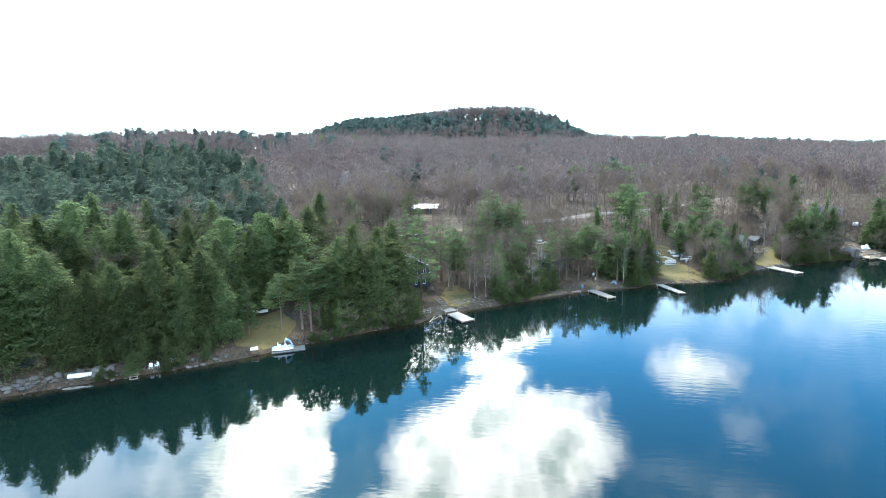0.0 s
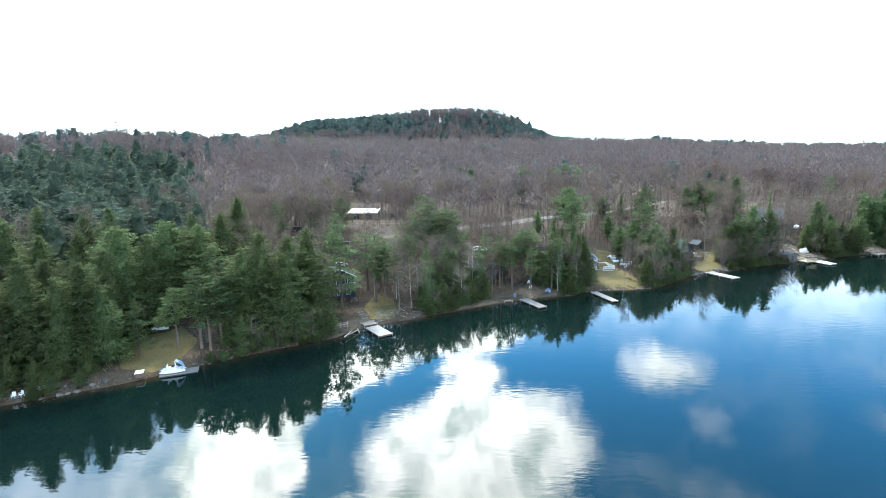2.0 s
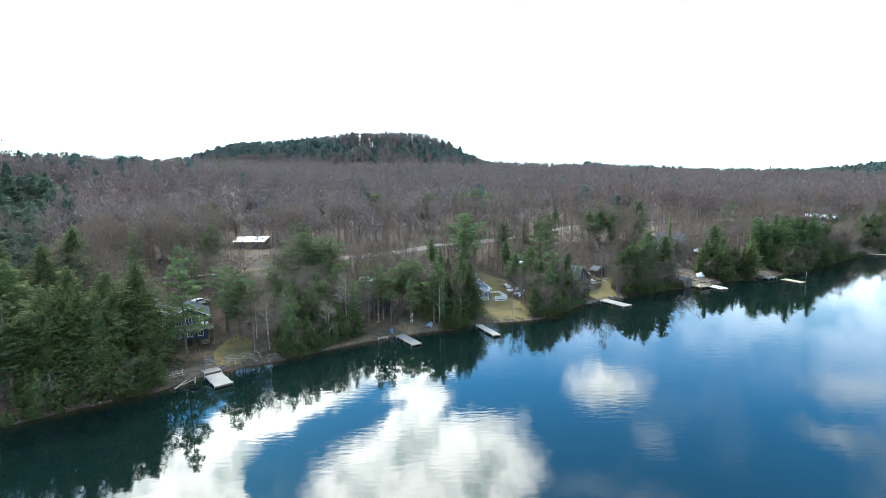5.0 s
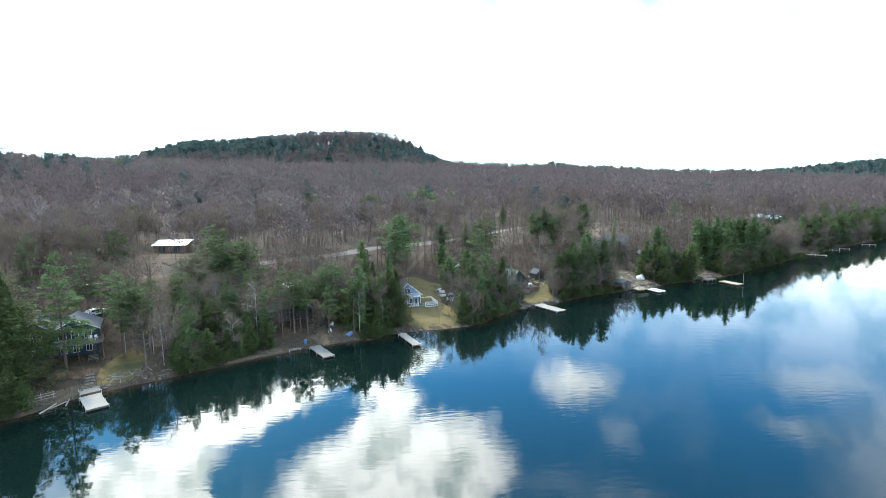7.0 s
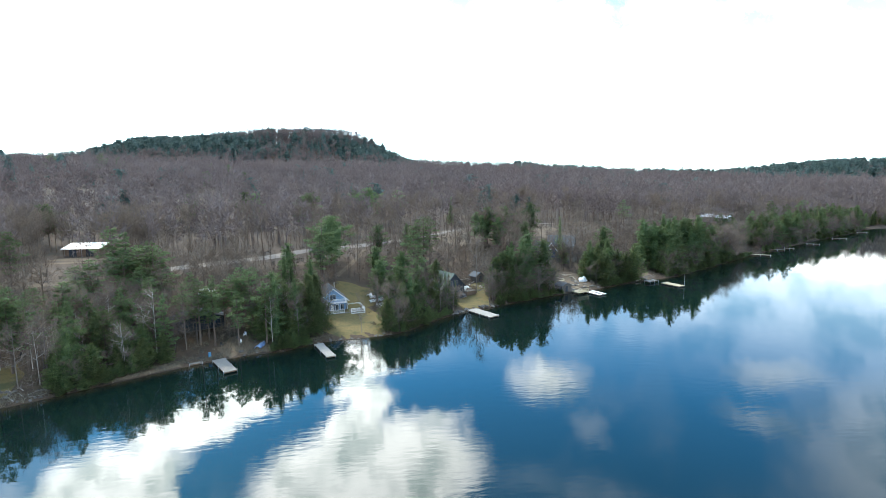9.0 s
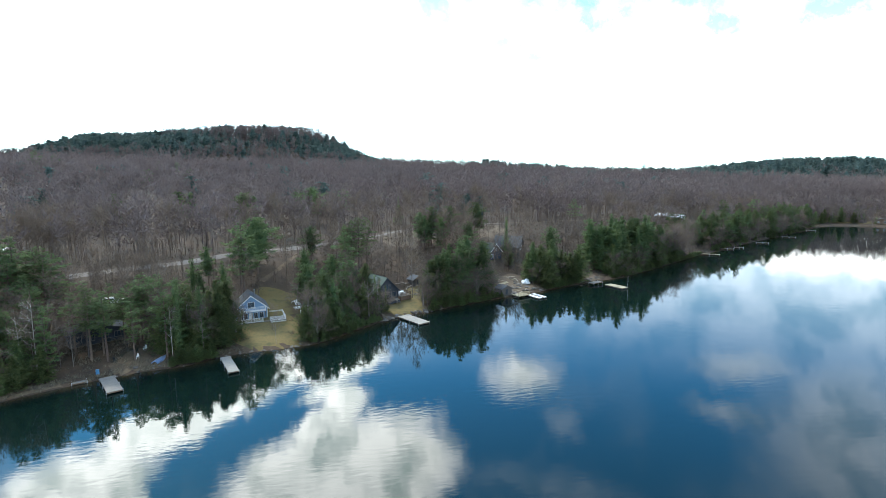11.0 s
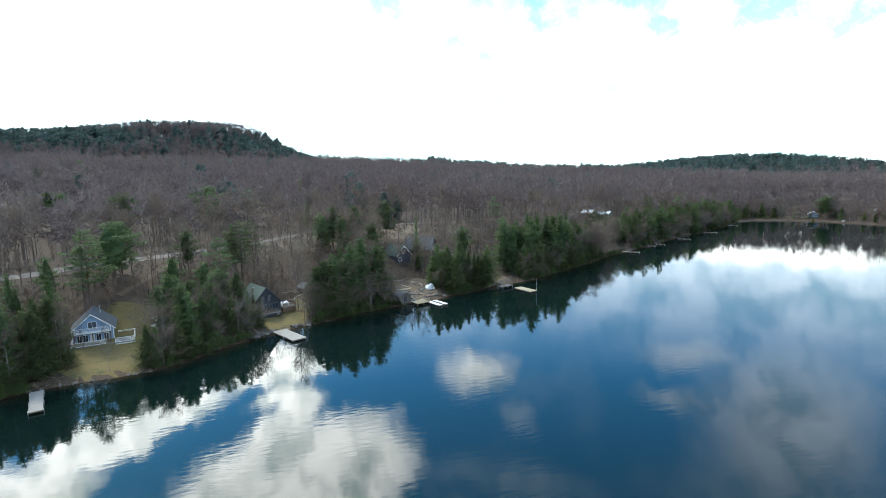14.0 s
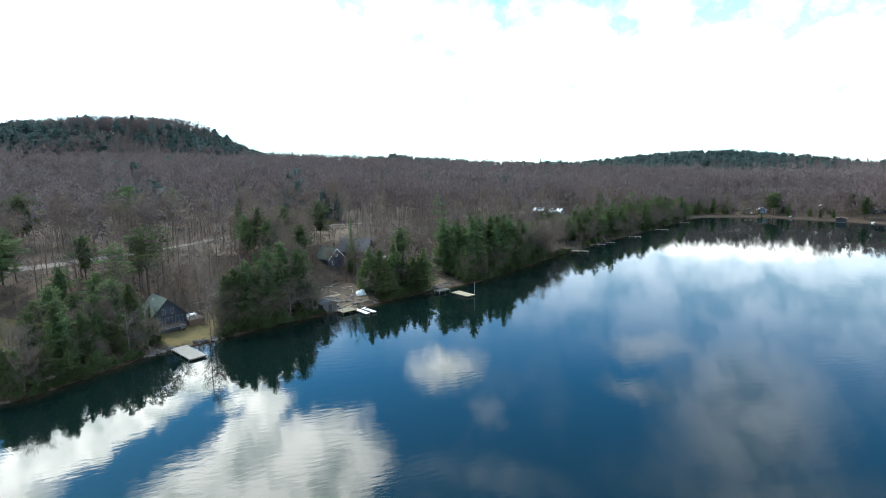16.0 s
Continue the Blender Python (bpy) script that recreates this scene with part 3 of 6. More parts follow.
def bare_kind(kind, count, bark, seed, height, spread, low, limbs, twigs, twig_len=1.4, twig_wid=0.05, **more):
    rows = []
    for i in range(count):
        rng = np.random.RandomState(seed + i)
        wood, tw = bare_arrays(rng, height, spread, low, limbs, twigs, twig_len, twig_wid, **more)
        v, f = joined(wood)
        rows.append((mesh_object(kind + "_twigs", *tw, M_TWIG), mesh_object(kind + "_trunk", v, f, bark)))
    KINDS[kind] = (height, rows)


bare_kind("bare_maple", 6, M_BARK, 110, 13.0, 3.6, 0.3, 16, 700)
bare_kind("birch", 4, M_BIRCH, 130, 11.0, 2.3, 0.35, 10, 330, twig_len=1.2, thick=0.008)
bare_kind("snag", 2, M_SNAG, 170, 13.0, 6.0, 0.2, 15, 60, twig_len=1.6, twig_wid=0.06, thick=0.016, forks=4)
bare_kind("bare_shrub", 4, M_BARK, 150, 4.5, 2.6, 0.05, 16, 620, twig_len=1.0, twig_wid=0.035, thick=0.008)

TREE_NAMES = {
    "hemlock": ("hemlock_tree", "dark green hemlock with drooping boughs on the shore slope", "tree"),
    "round_hemlock": ("hemlock_tree", "broad yellowish-green evergreen beside the water", "tree"),
    "white_pine": ("pine_tree", "green white pine with layered ragged boughs", "tree"),
    "broad_pine": ("pine_tree", "rounded green pine standing among bare trees", "tree"),
    "shore_pine": ("pine_tree", "dense upright pine with feathery boughs down to the bank", "tree"),
    "tall_pine": ("pine_tree", "slim pine with bare trunk and high green crown", "tree"),
    "spruce": ("spruce_tree", "narrow pointed dark green spruce", "tree"),
    "cedar": ("cedar_tree", "dense green cedar at the water's edge", "tree"),
    "bare_maple": ("bare_tree", "leafless grey-brown hardwood tree in early spring", "tree"),
    "birch": ("birch_tree", "leafless birch with pale slender trunk", "tree"),
    "snag": ("dead_tree", "pale grey dead tree with wide bare limbs", "tree"),
    "bare_shrub": ("shrub", "leafless grey-brown shrub on the bank", "shrub"),
}
TREES = []


def plant(kind, x, y, height, rng, wide=1.0, group=""):
    """One tree of its own, with a trunk and a crown, standing on the ground."""
    base, rows = KINDS[kind]
    crown, trunk = rows[rng.randint(len(rows))]
    name, label, category = TREE_NAMES[kind]
    s = height / base
    ob = thing(name, Matrix.LocRotScale((x, y, gz(x, y) - 0.05), Euler((0, 0, rng.uniform(0, 6.28))), (s * wide, s * wide, s)), label, category, group or category + "s along the shore")
    part("trunk", trunk, None, ob)
    tagged(part("bare_crown" if "bare" in kind or kind in ("birch", "snag") else "crown", crown, None, ob), kind="stuff")
    TREES.append((x, y))
    return ob


def grove(kind, x0, x1, d0, d1, count, low, high, seed, wide=1.0, apart=2.2):
    """Trees scattered along a stretch of the shore, d0 to d1 metres inland, clear of one another."""
    rng = np.random.RandomState(seed)
    made, tries = [], 0
    while len(made) < count and tries < count * 30:
        tries += 1
        x, y = shore_point(rng.uniform(x0, x1), rng.uniform(d0, d1))
        if any((x - a) ** 2 + (y - b) ** 2 < apart ** 2 for a, b in made) or blocked(x, y):
            continue
        made.append((x, y))
        plant(kind, x, y, rng.uniform(low, high), rng, wide * rng.uniform(0.9, 1.1))


CLEAR = []   # (x, y, radius): kept free of trees


def blocked(x, y):
    return any((x - a) ** 2 + (y - b) ** 2 < r * r for a, b, r in CLEAR)


BEHIND = []   # (x, y, height) of leafless trees behind the shore, joined into one forest edge


def thicket(x0, x1, d0, d1, count, low, high, seed, apart=2.4):
    """Leafless trees further from the water, which stand too close to be told apart."""
    rng = np.random.RandomState(seed)
    made, tries = [], 0
    while len(made) < count and tries < count * 20:
        tries += 1
        x, y = shore_point(rng.uniform(x0, x1), rng.uniform(d0, d1))
        if any((x - a) ** 2 + (y - b) ** 2 < apart ** 2 for a, b in made) or blocked(x, y):
            continue
        made.append((x, y))
        BEHIND.append((x, y, rng.uniform(low, high)))


# ---- far woods: one joined mesh each ----
def scatter(templates, places, heights, seed):
    rng = np.random.RandomState(seed)
    vs, fs, n = [], [], 0
    pick = rng.randint(0, len(templates), len(places))
    for i, (v, f) in enumerate(templates):
        w = np.where(pick == i)[0]
        if not len(w):
            continue
        a = rng.uniform(0, 6.283, len(w))
        s = heights[w]
        c, d = np.cos(a) * s, np.sin(a) * s
        wide = rng.uniform(0.8, 1.25, len(w))
        out = np.empty((len(w), len(v), 3), np.float32)
        out[:, :, 0] = (v[None, :, 0] * c[:, None] - v[None, :, 1] * d[:, None]) * wide[:, None] + places[w, 0, None]
        out[:, :, 1] = (v[None, :, 0] * d[:, None] + v[None, :, 1] * c[:, None]) * wide[:, None] + places[w, 1, None]
        out[:, :, 2] = v[None, :, 2] * s[:, None] + places[w, 2, None]
        vs.append(out.reshape(-1, 3))
        fs.append((f[None] + (np.arange(len(w)) * len(v))[:, None, None] + n).reshape(-1, 3))
        n += len(w) * len(v)
    return np.concatenate(vs), np.concatenate(fs)


def woods_places(rng, count, near, far, left, right, eye=(40.0, 20.0)):
    """Places spread evenly over the ground between two distances and two headings, clear of the lake and the near bank."""
    r = np.sqrt(rng.uniform(near ** 2, far ** 2, count))
    a = np.radians(rng.uniform(left, right, count))
    return eye[0] + r * np.sin(a), eye[1] + r * np.cos(a)

# ---- road, drive and lawns: thin sheets that follow the ground ----
def smooth_line(points, gap=3.0):
    """Points along a soft curve through the given ones."""
    p = np.array(points, float)
    s = np.r_[0, np.cumsum(np.hypot(*np.diff(p, axis=0).T))]
    k = np.arange(0, s[-1], gap)
    x, y = np.interp(k, s, p[:, 0]), np.interp(k, s, p[:, 1])
    w = np.ones(7) / 7
    pad = lambda v: np.r_[np.full(3, v[0]), v, np.full(3, v[-1])]  # noqa: E731
    return np.convolve(pad(x), w, "valid"), np.convolve(pad(y), w, "valid")


def strip(name, points, width, material, label, category, lift=0.08):
    x, y = smooth_line(points)
    dx, dy = np.gradient(x), np.gradient(y)
    n = np.hypot(dx, dy)
    nx, ny = -dy / n, dx / n
    rng = np.random.RandomState(3)
    cols = np.linspace(-0.5, 0.5, 7)
    wob = 1 + 0.12 * np.convolve(rng.normal(size=len(x)), np.ones(3) / 3, "same")
    X = x[:, None] + nx[:, None] * cols[None] * width * wob[:, None]
    Y = y[:, None] + ny[:, None] * cols[None] * width * wob[:, None]
    Z = ground_z(X.ravel(), Y.ravel()) + lift
    v = np.stack([X.ravel(), Y.ravel(), Z], 1)
    i = (np.arange(len(x) - 1)[:, None] * 7 + np.arange(6)[None]).ravel()
    f = np.stack([i, i + 1, i + 8, i + 7], 1)
    ob = new(name, mesh_object(name, v, f, material, True))
    for a, b in zip(x[::2], y[::2]):
        CLEAR.append((a, b, width * 0.5 + 2.4))
    return tagged(ob, label, category, kind="structure")


def patch(name, cx, cy, rx, ry, turn, material, label, seed, lift=0.05, clear=True):
    """An uneven patch of lawn or soil that follows the ground."""
    rng = np.random.RandomState(seed)
    rings, spokes = 9, 40
    wob = 1 + 0.13 * sum(np.sin(np.arange(spokes) / spokes * 6.283 * k + rng.uniform(0, 6.28)) / k ** 0.6 for k in (2, 3, 5, 7))
    c, s = math.cos(radians(turn)), math.sin(radians(turn))
    v = []
    for r in range(rings):
        for k in range(spokes):
            a = 6.2832 * k / spokes
            q = (r + 0.001) / (rings - 1) * wob[k]
            u, w = rx * q * math.cos(a), ry * q * math.sin(a)
            v.append((cx + u * c - w * s, cy + u * s + w * c))
    v = np.array(v)
    d = inland(v[:, 0], v[:, 1])
    z = ground_z(v[:, 0], v[:, 1]) + np.where(d > 0.3, lift, -0.15)
    f = [(r * spokes + k, r * spokes + (k + 1) % spokes, (r + 1) * spokes + (k + 1) % spokes, (r + 1) * spokes + k) for r in range(rings - 1) for k in range(spokes)]
    ob = new(name, mesh_object(name, np.c_[v, z], f, material, True))
    if clear:
        CLEAR.append((cx, cy, min(rx, ry) * 0.85))
        for k in (-0.6, 0.6):
            q = max(rx, ry) * k
            CLEAR.append((cx + q * (c if rx > ry else -s), cy + q * (s if rx > ry else c), min(rx, ry) * 0.75))
    return tagged(ob, label, "ground", kind="structure")


WEST_ROAD = [(-75, 132), (-45, 148), (-25, 158.5), (-7, 168), (3, 174.5), (11, 180)]
ROAD = [(3, 174.5), (12, 180.8), (22, 185), (35.5, 192.2), (49.5, 202), (62, 209.8), (72, 215.3), (82, 222), (92, 233), (100, 242), (109, 248.8), (124, 253.2), (147, 253.2)]
EAST_ROAD = [(144, 253.2), (160, 256), (178, 262), (215, 276), (262, 294)]
strip("road", WEST_ROAD, 2.2, M_SAND, "brown dirt road under the trees", "road")
strip("road", EAST_ROAD, 2.0, M_SAND, "brown dirt road through the bare woods", "road")
strip("road", ROAD, 3.2, M_ROAD, "pale gravel road through the bare woods", "road")
strip("driveway", [(50, 177), (54, 186), (58, 196), (60, 206)], 1.3, M_SAND, "narrow brown dirt track from the road to the lawn", "driveway")
strip("driveway", [(-4, 139), (-6, 150), (-4, 160)], 3.0, M_SAND, "sandy drive behind the dark house", "driveway")
strip("driveway", [(-52, 172), (-35, 182), (-25, 186.5), (-10, 188), (6, 179)], 2.4, M_SAND, "brown dirt track before the long shed", "driveway")
strip("driveway", [(136, 214), (128, 232), (118, 249)], 3.5, M_SAND, "dirt drive to the house above the work site", "driveway")
patch("lawn", 54.5, 155, 7.5, 14, 10, M_LAWN, "dry yellow-green lawn round the blue house", 1)
patch("lawn", 56.5, 170.5, 6.5, 7, 0, M_LAWN, "patchy grass behind the blue house", 2)
patch("lawn", 86.5, 170, 6.5, 8, -20, M_LAWN, "dry tan grass before the dark cottage", 3)
patch("lawn", 92.5, 178.5, 4.5, 8, -20, M_LAWN, "dry grass yard beside the dark cottage", 14)
patch("lawn", -4.0, 126.5, 3.6, 8, 15, M_LAWN, "yellowed lawn beside the dark house", 4)
patch("lawn", -41, 100, 5.5, 10, 18, M_LAWN, "small dry lawn between the evergreens", 5)
patch("soil", 36, 143, 9, 6, 28, M_SAND, "bare brown soil under the pines", 6, clear=False)
patch("soil", 123, 187, 6.5, 11, -10, M_SAND, "churned soil of the work site", 7)
patch("soil", 151, 193, 4, 7, 10, M_CLEARING, "tan grass clearing above the floating dock", 8)
patch("soil", -18, 192, 8, 3, 0, M_SAND, "gravel yard before the open shed", 9)
patch("clearing", 110, 231, 34, 13, 26, M_CLEARING, "pale leaf-strewn clearing beside the road", 13, clear=False)
patch("beach", 18, 130.5, 7, 1.6, 30, M_SAND, "narrow strip of brown beach", 10, clear=False)
patch("beach", -8.5, 115.5, 4.5, 2.2, 50, M_SAND, "small sandy beach beside the dock", 11, clear=False)
patch("yard", 251, 279, 13, 7, 25, M_CLEARING, "pale gravel yard before the low houses", 15)
patch("lawn", 392, 297, 22, 5, -45, M_LAWN, "pale grass along the far shore", 12, clear=False)

# ---- far woods ----
def evergreen_slope(x, y):
    """The part of the wooded slope that evergreens cover."""
    edge = np.interp(y, [60, 110, 135, 165, 200, 215, 250, 285], [-22, -26, -38, -58, -76, -84, -108, -140])
    edge = edge + 20 * ripple(x, y, 16, 31) - 4
    return (x < edge) & (x > -400) & (y < 268 + 0.24 * (x + 110) + 24 * ripple(x, y, 20, 32))


def woods():
    rng = np.random.RandomState(77)
    near = []
    for i in range(10):
        r = np.random.RandomState(300 + i)
        wood, tw = bare_arrays(r, 1.0, 0.32, 0.2, 8, 122, 0.108, 0.0245, sides=3, forks=0, thick=0.0085, shown=1)
        near.append(joined([wood[0]] + wood[1:] + [tw]))
    far = []
    for i in range(8):
        r = np.random.RandomState(330 + i)
        wood, tw = bare_arrays(r, 1.0, 0.34, 0.12, 8, 48, 0.19, 0.022, sides=3, forks=0, thick=0.012, shown=0)
        far.append(joined([wood[0], tw]))

    def place(count, r0, r1, templates, lo, hi, seed, dmin):
        g = np.random.RandomState(seed)
        x, y = woods_places(g, count, r0, r1, -66, 84)
        d = inland(x, y)
        keep = d > (np.interp(x, [0, 60, 100, 150, 200, 320], [57, 57, 71, 62, 30, 9]) if dmin < 80 else dmin)
        keep &= np.hypot((x - 252) / 1.6, y - 281) > 13
        for a, b in zip(*smooth_line(ROAD, 6)):
            keep &= (x - a) ** 2 + (y - b) ** 2 > 6.0 ** 2
        keep &= (((x - 700) / 200) ** 2 + ((y - 620) / 85) ** 2 > 1) | (g.uniform(size=len(x)) < 0.35)
        keep &= ~evergreen_slope(x, y) & (np.hypot((x + 19) / 1.4, y - 190) > 9) & ~((np.hypot((x - 112) / 36, (y - 232) / 17) < 1) & (g.uniform(size=len(x)) < 0.55))
        keep &= ~((y > 590) & (y < 720) & (g.uniform(size=len(x)) < np.interp(x, [-245, -200, -90, -30, 30, 80, 125, 140], [0, 0.9, 0.9, 0.6, 0.6, 0.9, 0.9, 0])))
        x, y = x[keep], y[keep]
        p = np.stack([x, y, ground_z(x, y) - 0.2], 1)
        return scatter(templates, p, g.uniform(lo, hi, len(p)), seed + 1)

    a = place(12800, 165, 640, near, 11, 16, 501, 62)
    b = place(7000, 620, 1250, far, 13, 19, 503, 90)
    g = np.random.RandomState(505)
    x, y = g.normal(-5, 55, 620).clip(-150, 104), g.uniform(640, 704, 620)
    thin = []
    for i in range(6):
        r = np.random.RandomState(350 + i)
        wood, tw = bare_arrays(r, 1.0, 0.17, 0.5, 9, 70, 0.11, 0.017, sides=3, forks=0, thick=0.017, shown=3)
        thin.append(joined(wood + [tw]))
    c = scatter(thin, np.stack([x, y, ground_z(x, y) - 0.2], 1), g.uniform(14, 19, 620) * np.interp(x, [-150, -90, 60, 104], [0.7, 0.95, 1.0, 0.6]), 506)
    x, y = g.uniform(-150, 95, 420), g.uniform(640, 770, 420)
    low = scatter(far, np.stack([x, y, ground_z(x, y) - 0.2], 1), g.uniform(8, 11.5, 420), 507)
    x, y = g.uniform(358, 480, 700), g.uniform(215, 350, 700)
    d = inland(x, y)
    x, y = x[(d > 5) & (d < 70)], y[(d > 5) & (d < 70)]
    e = scatter(near, np.stack([x, y, ground_z(x, y) - 0.2], 1), g.uniform(7, 12, len(x)), 508)
    me = mesh_object("bare_woods", *joined([a, b, c, e, low]), M_WOODS)
    tagged(new("bare_woods", me), "leafless purplish-brown hardwood forest covering the hills", "forest", kind="stuff")


def far_conifers():
    templates = []
    for i, (shape, spread, low) in enumerate(((hemlock_shape, 0.33, 0.04), (pine_shape, 0.32, 0.2), (mound_shape, 0.3, 0.04), (dome_shape, 0.36, 0.15), (mound_shape, 0.36, 0.05), (pine_shape, 0.36, 0.25))):
        r = np.random.RandomState(400 + i)
        v, f = conifer_arrays(r, 1.0, spread, low, shape, 8, 4, 4, ragged=0.45, droop=0.1, size=0.21, core=(5, 6), heart=(0.4, 0.75))
        templates.append(joined([(v, f), tube([(0, 0, -0.02), (0, 0, 0.9)], [0.014, 0.003], 3)]))
    g = np.random.RandomState(410)
    pts = []

    def fill(count, cx, cy, sx, sy, h0, h1, turn=0.0):
        a = g.normal(size=(count, 2)) * (sx, sy)
        c, s = math.cos(radians(turn)), math.sin(radians(turn))
        for u, w in a:
            pts.append((cx + u * c - w * s, cy + u * s + w * c, g.uniform(h0, h1)))

    def build(name, label, material, seed):
        p = np.array(pts)
        p = p[inland(p[:, 0], p[:, 1]) > 40]
        q = np.stack([p[:, 0], p[:, 1], ground_z(p[:, 0], p[:, 1]) - 0.2], 1)
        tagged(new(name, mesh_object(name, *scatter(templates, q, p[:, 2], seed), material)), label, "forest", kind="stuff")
        pts.clear()

    def crest(count, x0, x1, peak, y0, y1, h0, h1):
        """Evergreens that stand closest at one place of the crest and thin out to both sides."""
        for _ in range(count):
            x = g.triangular(x0, peak, x1)
            pts.append((x, g.uniform(y0, y1), g.uniform(h0, h1)))

    crest(620, -240, -20, -150, 602, 690, 10, 16)   # the western part of the hill's crest
    crest(330, -235, 10, -140, 590, 640, 8, 13)      # along its brow
    crest(150, -120, 120, 20, 588, 640, 5, 10)
    crest(300, 10, 140, 96, 596, 680, 7, 13)          # its eastern end
    crest(26, -215, 112, 40, 630, 700, 14, 20)
    # crest and far hills share the needle colour with distance haze mixed in
    build("ridge_evergreens", "pines and hemlocks along the crest of the hill, tinted pale by haze", M_HAZENEEDLE, 412)
    fill(1500, 700, 615, 150, 58, 11, 18, 0)  # the green hill beyond the lake's end
    fill(300, 470, 640, 90, 40, 11, 17, 0)
    fill(240, 480, 930, 120, 50, 11, 17, 0)
    fill(70, 410, 1110, 40, 40, 13, 18)
    fill(40, -190, 330, 60, 40, 12, 18)
    for _ in range(30):                        # single ones and small clumps in the bare woods
        cx, cy, n = g.uniform(-70, 330), g.uniform(235, 520), g.randint(1, 5)
        fill(n, cx, cy, 5, 5, 9, 15)
    for _ in range(16):
        fill(g.randint(1, 5), g.uniform(200, 430), g.uniform(360, 600), 6, 6, 9, 15)
    build("far_evergreens", "haze-tinted evergreens on the far hills and among bare woods", M_HAZENEEDLE, 411)


def slope_evergreens():
    """The dense evergreens that cover the slope, further from the water than the single trees."""
    templates = []
    for i, (shape, spread) in enumerate(((mound_shape, 0.36), (mound_shape, 0.33), (hemlock_shape, 0.38), (dome_shape, 0.33), (pine_shape, 0.36))):
        r = np.random.RandomState(430 + i)
        v, f = conifer_arrays(r, 1.0, spread, 0.06, shape, 18, 6, 14, ragged=0.35, droop=0.15, size=0.095, core=(8, 9), heart=(0.45, 0.75))
        templates.append(joined([(v, f), tube([(0, 0, -0.02), (0, 0, 0.9)], [0.014, 0.003], 3)]))
    g = np.random.RandomState(440)
    x, y = np.meshgrid(np.arange(-330, -20, 8.2), np.arange(60, 420, 8.2))
    x, y = x.ravel() + g.uniform(-3, 3, x.size), y.ravel() + g.uniform(-3, 3, x.size)
    keep = evergreen_slope(x, y) & (inland(x, y) > 44) & (g.uniform(size=x.size) > 0.16) & (x > -0.86 * y - 25)
    keep &= (((x + 41) / 8) ** 2 + ((y - 105) / 14) ** 2 > 1) & (((x + 57) / 11) ** 2 + ((y - 158) / 12) ** 2 > 1)
    x, y = x[keep], y[keep]
    p = np.stack([x, y, ground_z(x, y) - 0.2], 1)
    me = mesh_object("slope_evergreens", *scatter(templates, p, g.uniform(10, 16, len(p)) * g.uniform(0.8, 1.2, len(p)), 441), M_SLOPE)
    tagged(new("slope_evergreens", me), "dense dark bluish-green evergreens covering the slope", "forest", kind="stuff")


def brush():
    """Low dry growth, grass tufts and dead stems on the bank and under the trees."""
    g = np.random.RandomState(600)
    pts = []
    for x0, x1, d0, d1, n in ((-130, 360, 0.3, 2.4, 3600), (-130, 360, 2.0, 60, 15000)):
        sx, sd = g.uniform(x0, x1, n), g.uniform(d0, d1, n)
        y = np.interp(sx, SH[:42, 0], SH[:42, 1])
        pts.append(np.stack([sx + ACROSS.x * sd, y + ACROSS.y * sd, np.where(sd < 2.6, g.uniform(0.25, 0.8, n), g.uniform(0.25, 0.9, n))], 1))
    p = np.concatenate(pts)
    keep = inland(p[:, 0], p[:, 1]) > 0.2
    for a, b, r in CLEAR:
        keep &= (p[:, 0] - a) ** 2 + (p[:, 1] - b) ** 2 > r * r
    p = p[keep]
    tufts = []
    for i in range(6):
        r = np.random.RandomState(610 + i)
        n = 12
        base = np.c_[r.normal(size=(n, 2)) * 0.45, np.zeros(n) - 0.05]
        ways = np.c_[r.normal(size=(n, 2)) * 0.5, np.ones(n)]
        ways /= np.linalg.norm(ways, axis=1)[:, None]
        tufts.append(slivers(base, ways, r.uniform(0.5, 1.2, n), np.full(n, 0.13), r))
    q = np.stack([p[:, 0], p[:, 1], ground_z(p[:, 0], p[:, 1])], 1)
    me = mesh_object("brush", *scatter(tufts, q, p[:, 2], 620), M_BRUSH)
    tagged(new("brush", me), "dry grass tufts and low brown brush on the bank", "brush", kind="stuff")


def saplings():
    """Thin young stems and brush wood between the shore and the road."""
    g = np.random.RandomState(640)
    kinds = []
    for i in range(7):
        r = np.random.RandomState(650 + i)
        n = 26
        stem = tube([(0, 0, -0.03), (r.normal() * 0.02, r.normal() * 0.02, 0.5), (r.normal() * 0.04, r.normal() * 0.04, 1.0)], [0.011, 0.008, 0.002], 3)
        k = r.uniform(0.25, 0.95, n)
        ways = np.c_[r.normal(size=(n, 2)) * 0.7, r.uniform(0.4, 1.2, n)]
        ways /= np.linalg.norm(ways, axis=1)[:, None]
        kinds.append(joined([stem, slivers(np.c_[r.normal(size=(n, 2)) * 0.02, k], ways, r.uniform(0.12, 0.34, n), np.full(n, 0.012), r)]))
    n = 3400
    sx, sd = g.uniform(-40, 340, n), g.uniform(12, 74, n)
    x, y = sx + ACROSS.x * sd, np.interp(sx, SH[:42, 0], SH[:42, 1]) + ACROSS.y * sd
    keep = np.ones(n, bool)
    for a, b, r in CLEAR:
        keep &= (x - a) ** 2 + (y - b) ** 2 > (r * 0.75) ** 2
    x, y = x[keep], y[keep]
    p = np.stack([x, y, ground_z(x, y)], 1)
    h = g.uniform(1.5, 5.0, len(p)) + (g.uniform(size=len(p)) < 0.25) * g.uniform(2, 5, len(p))
    me = mesh_object("saplings", *scatter(kinds, p, h, 641), M_TWIG)
    tagged(new("saplings", me), "thin leafless saplings and brush on the brown forest floor", "brush", kind="stuff")


woods()
far_conifers()
slope_evergreens()
brush()

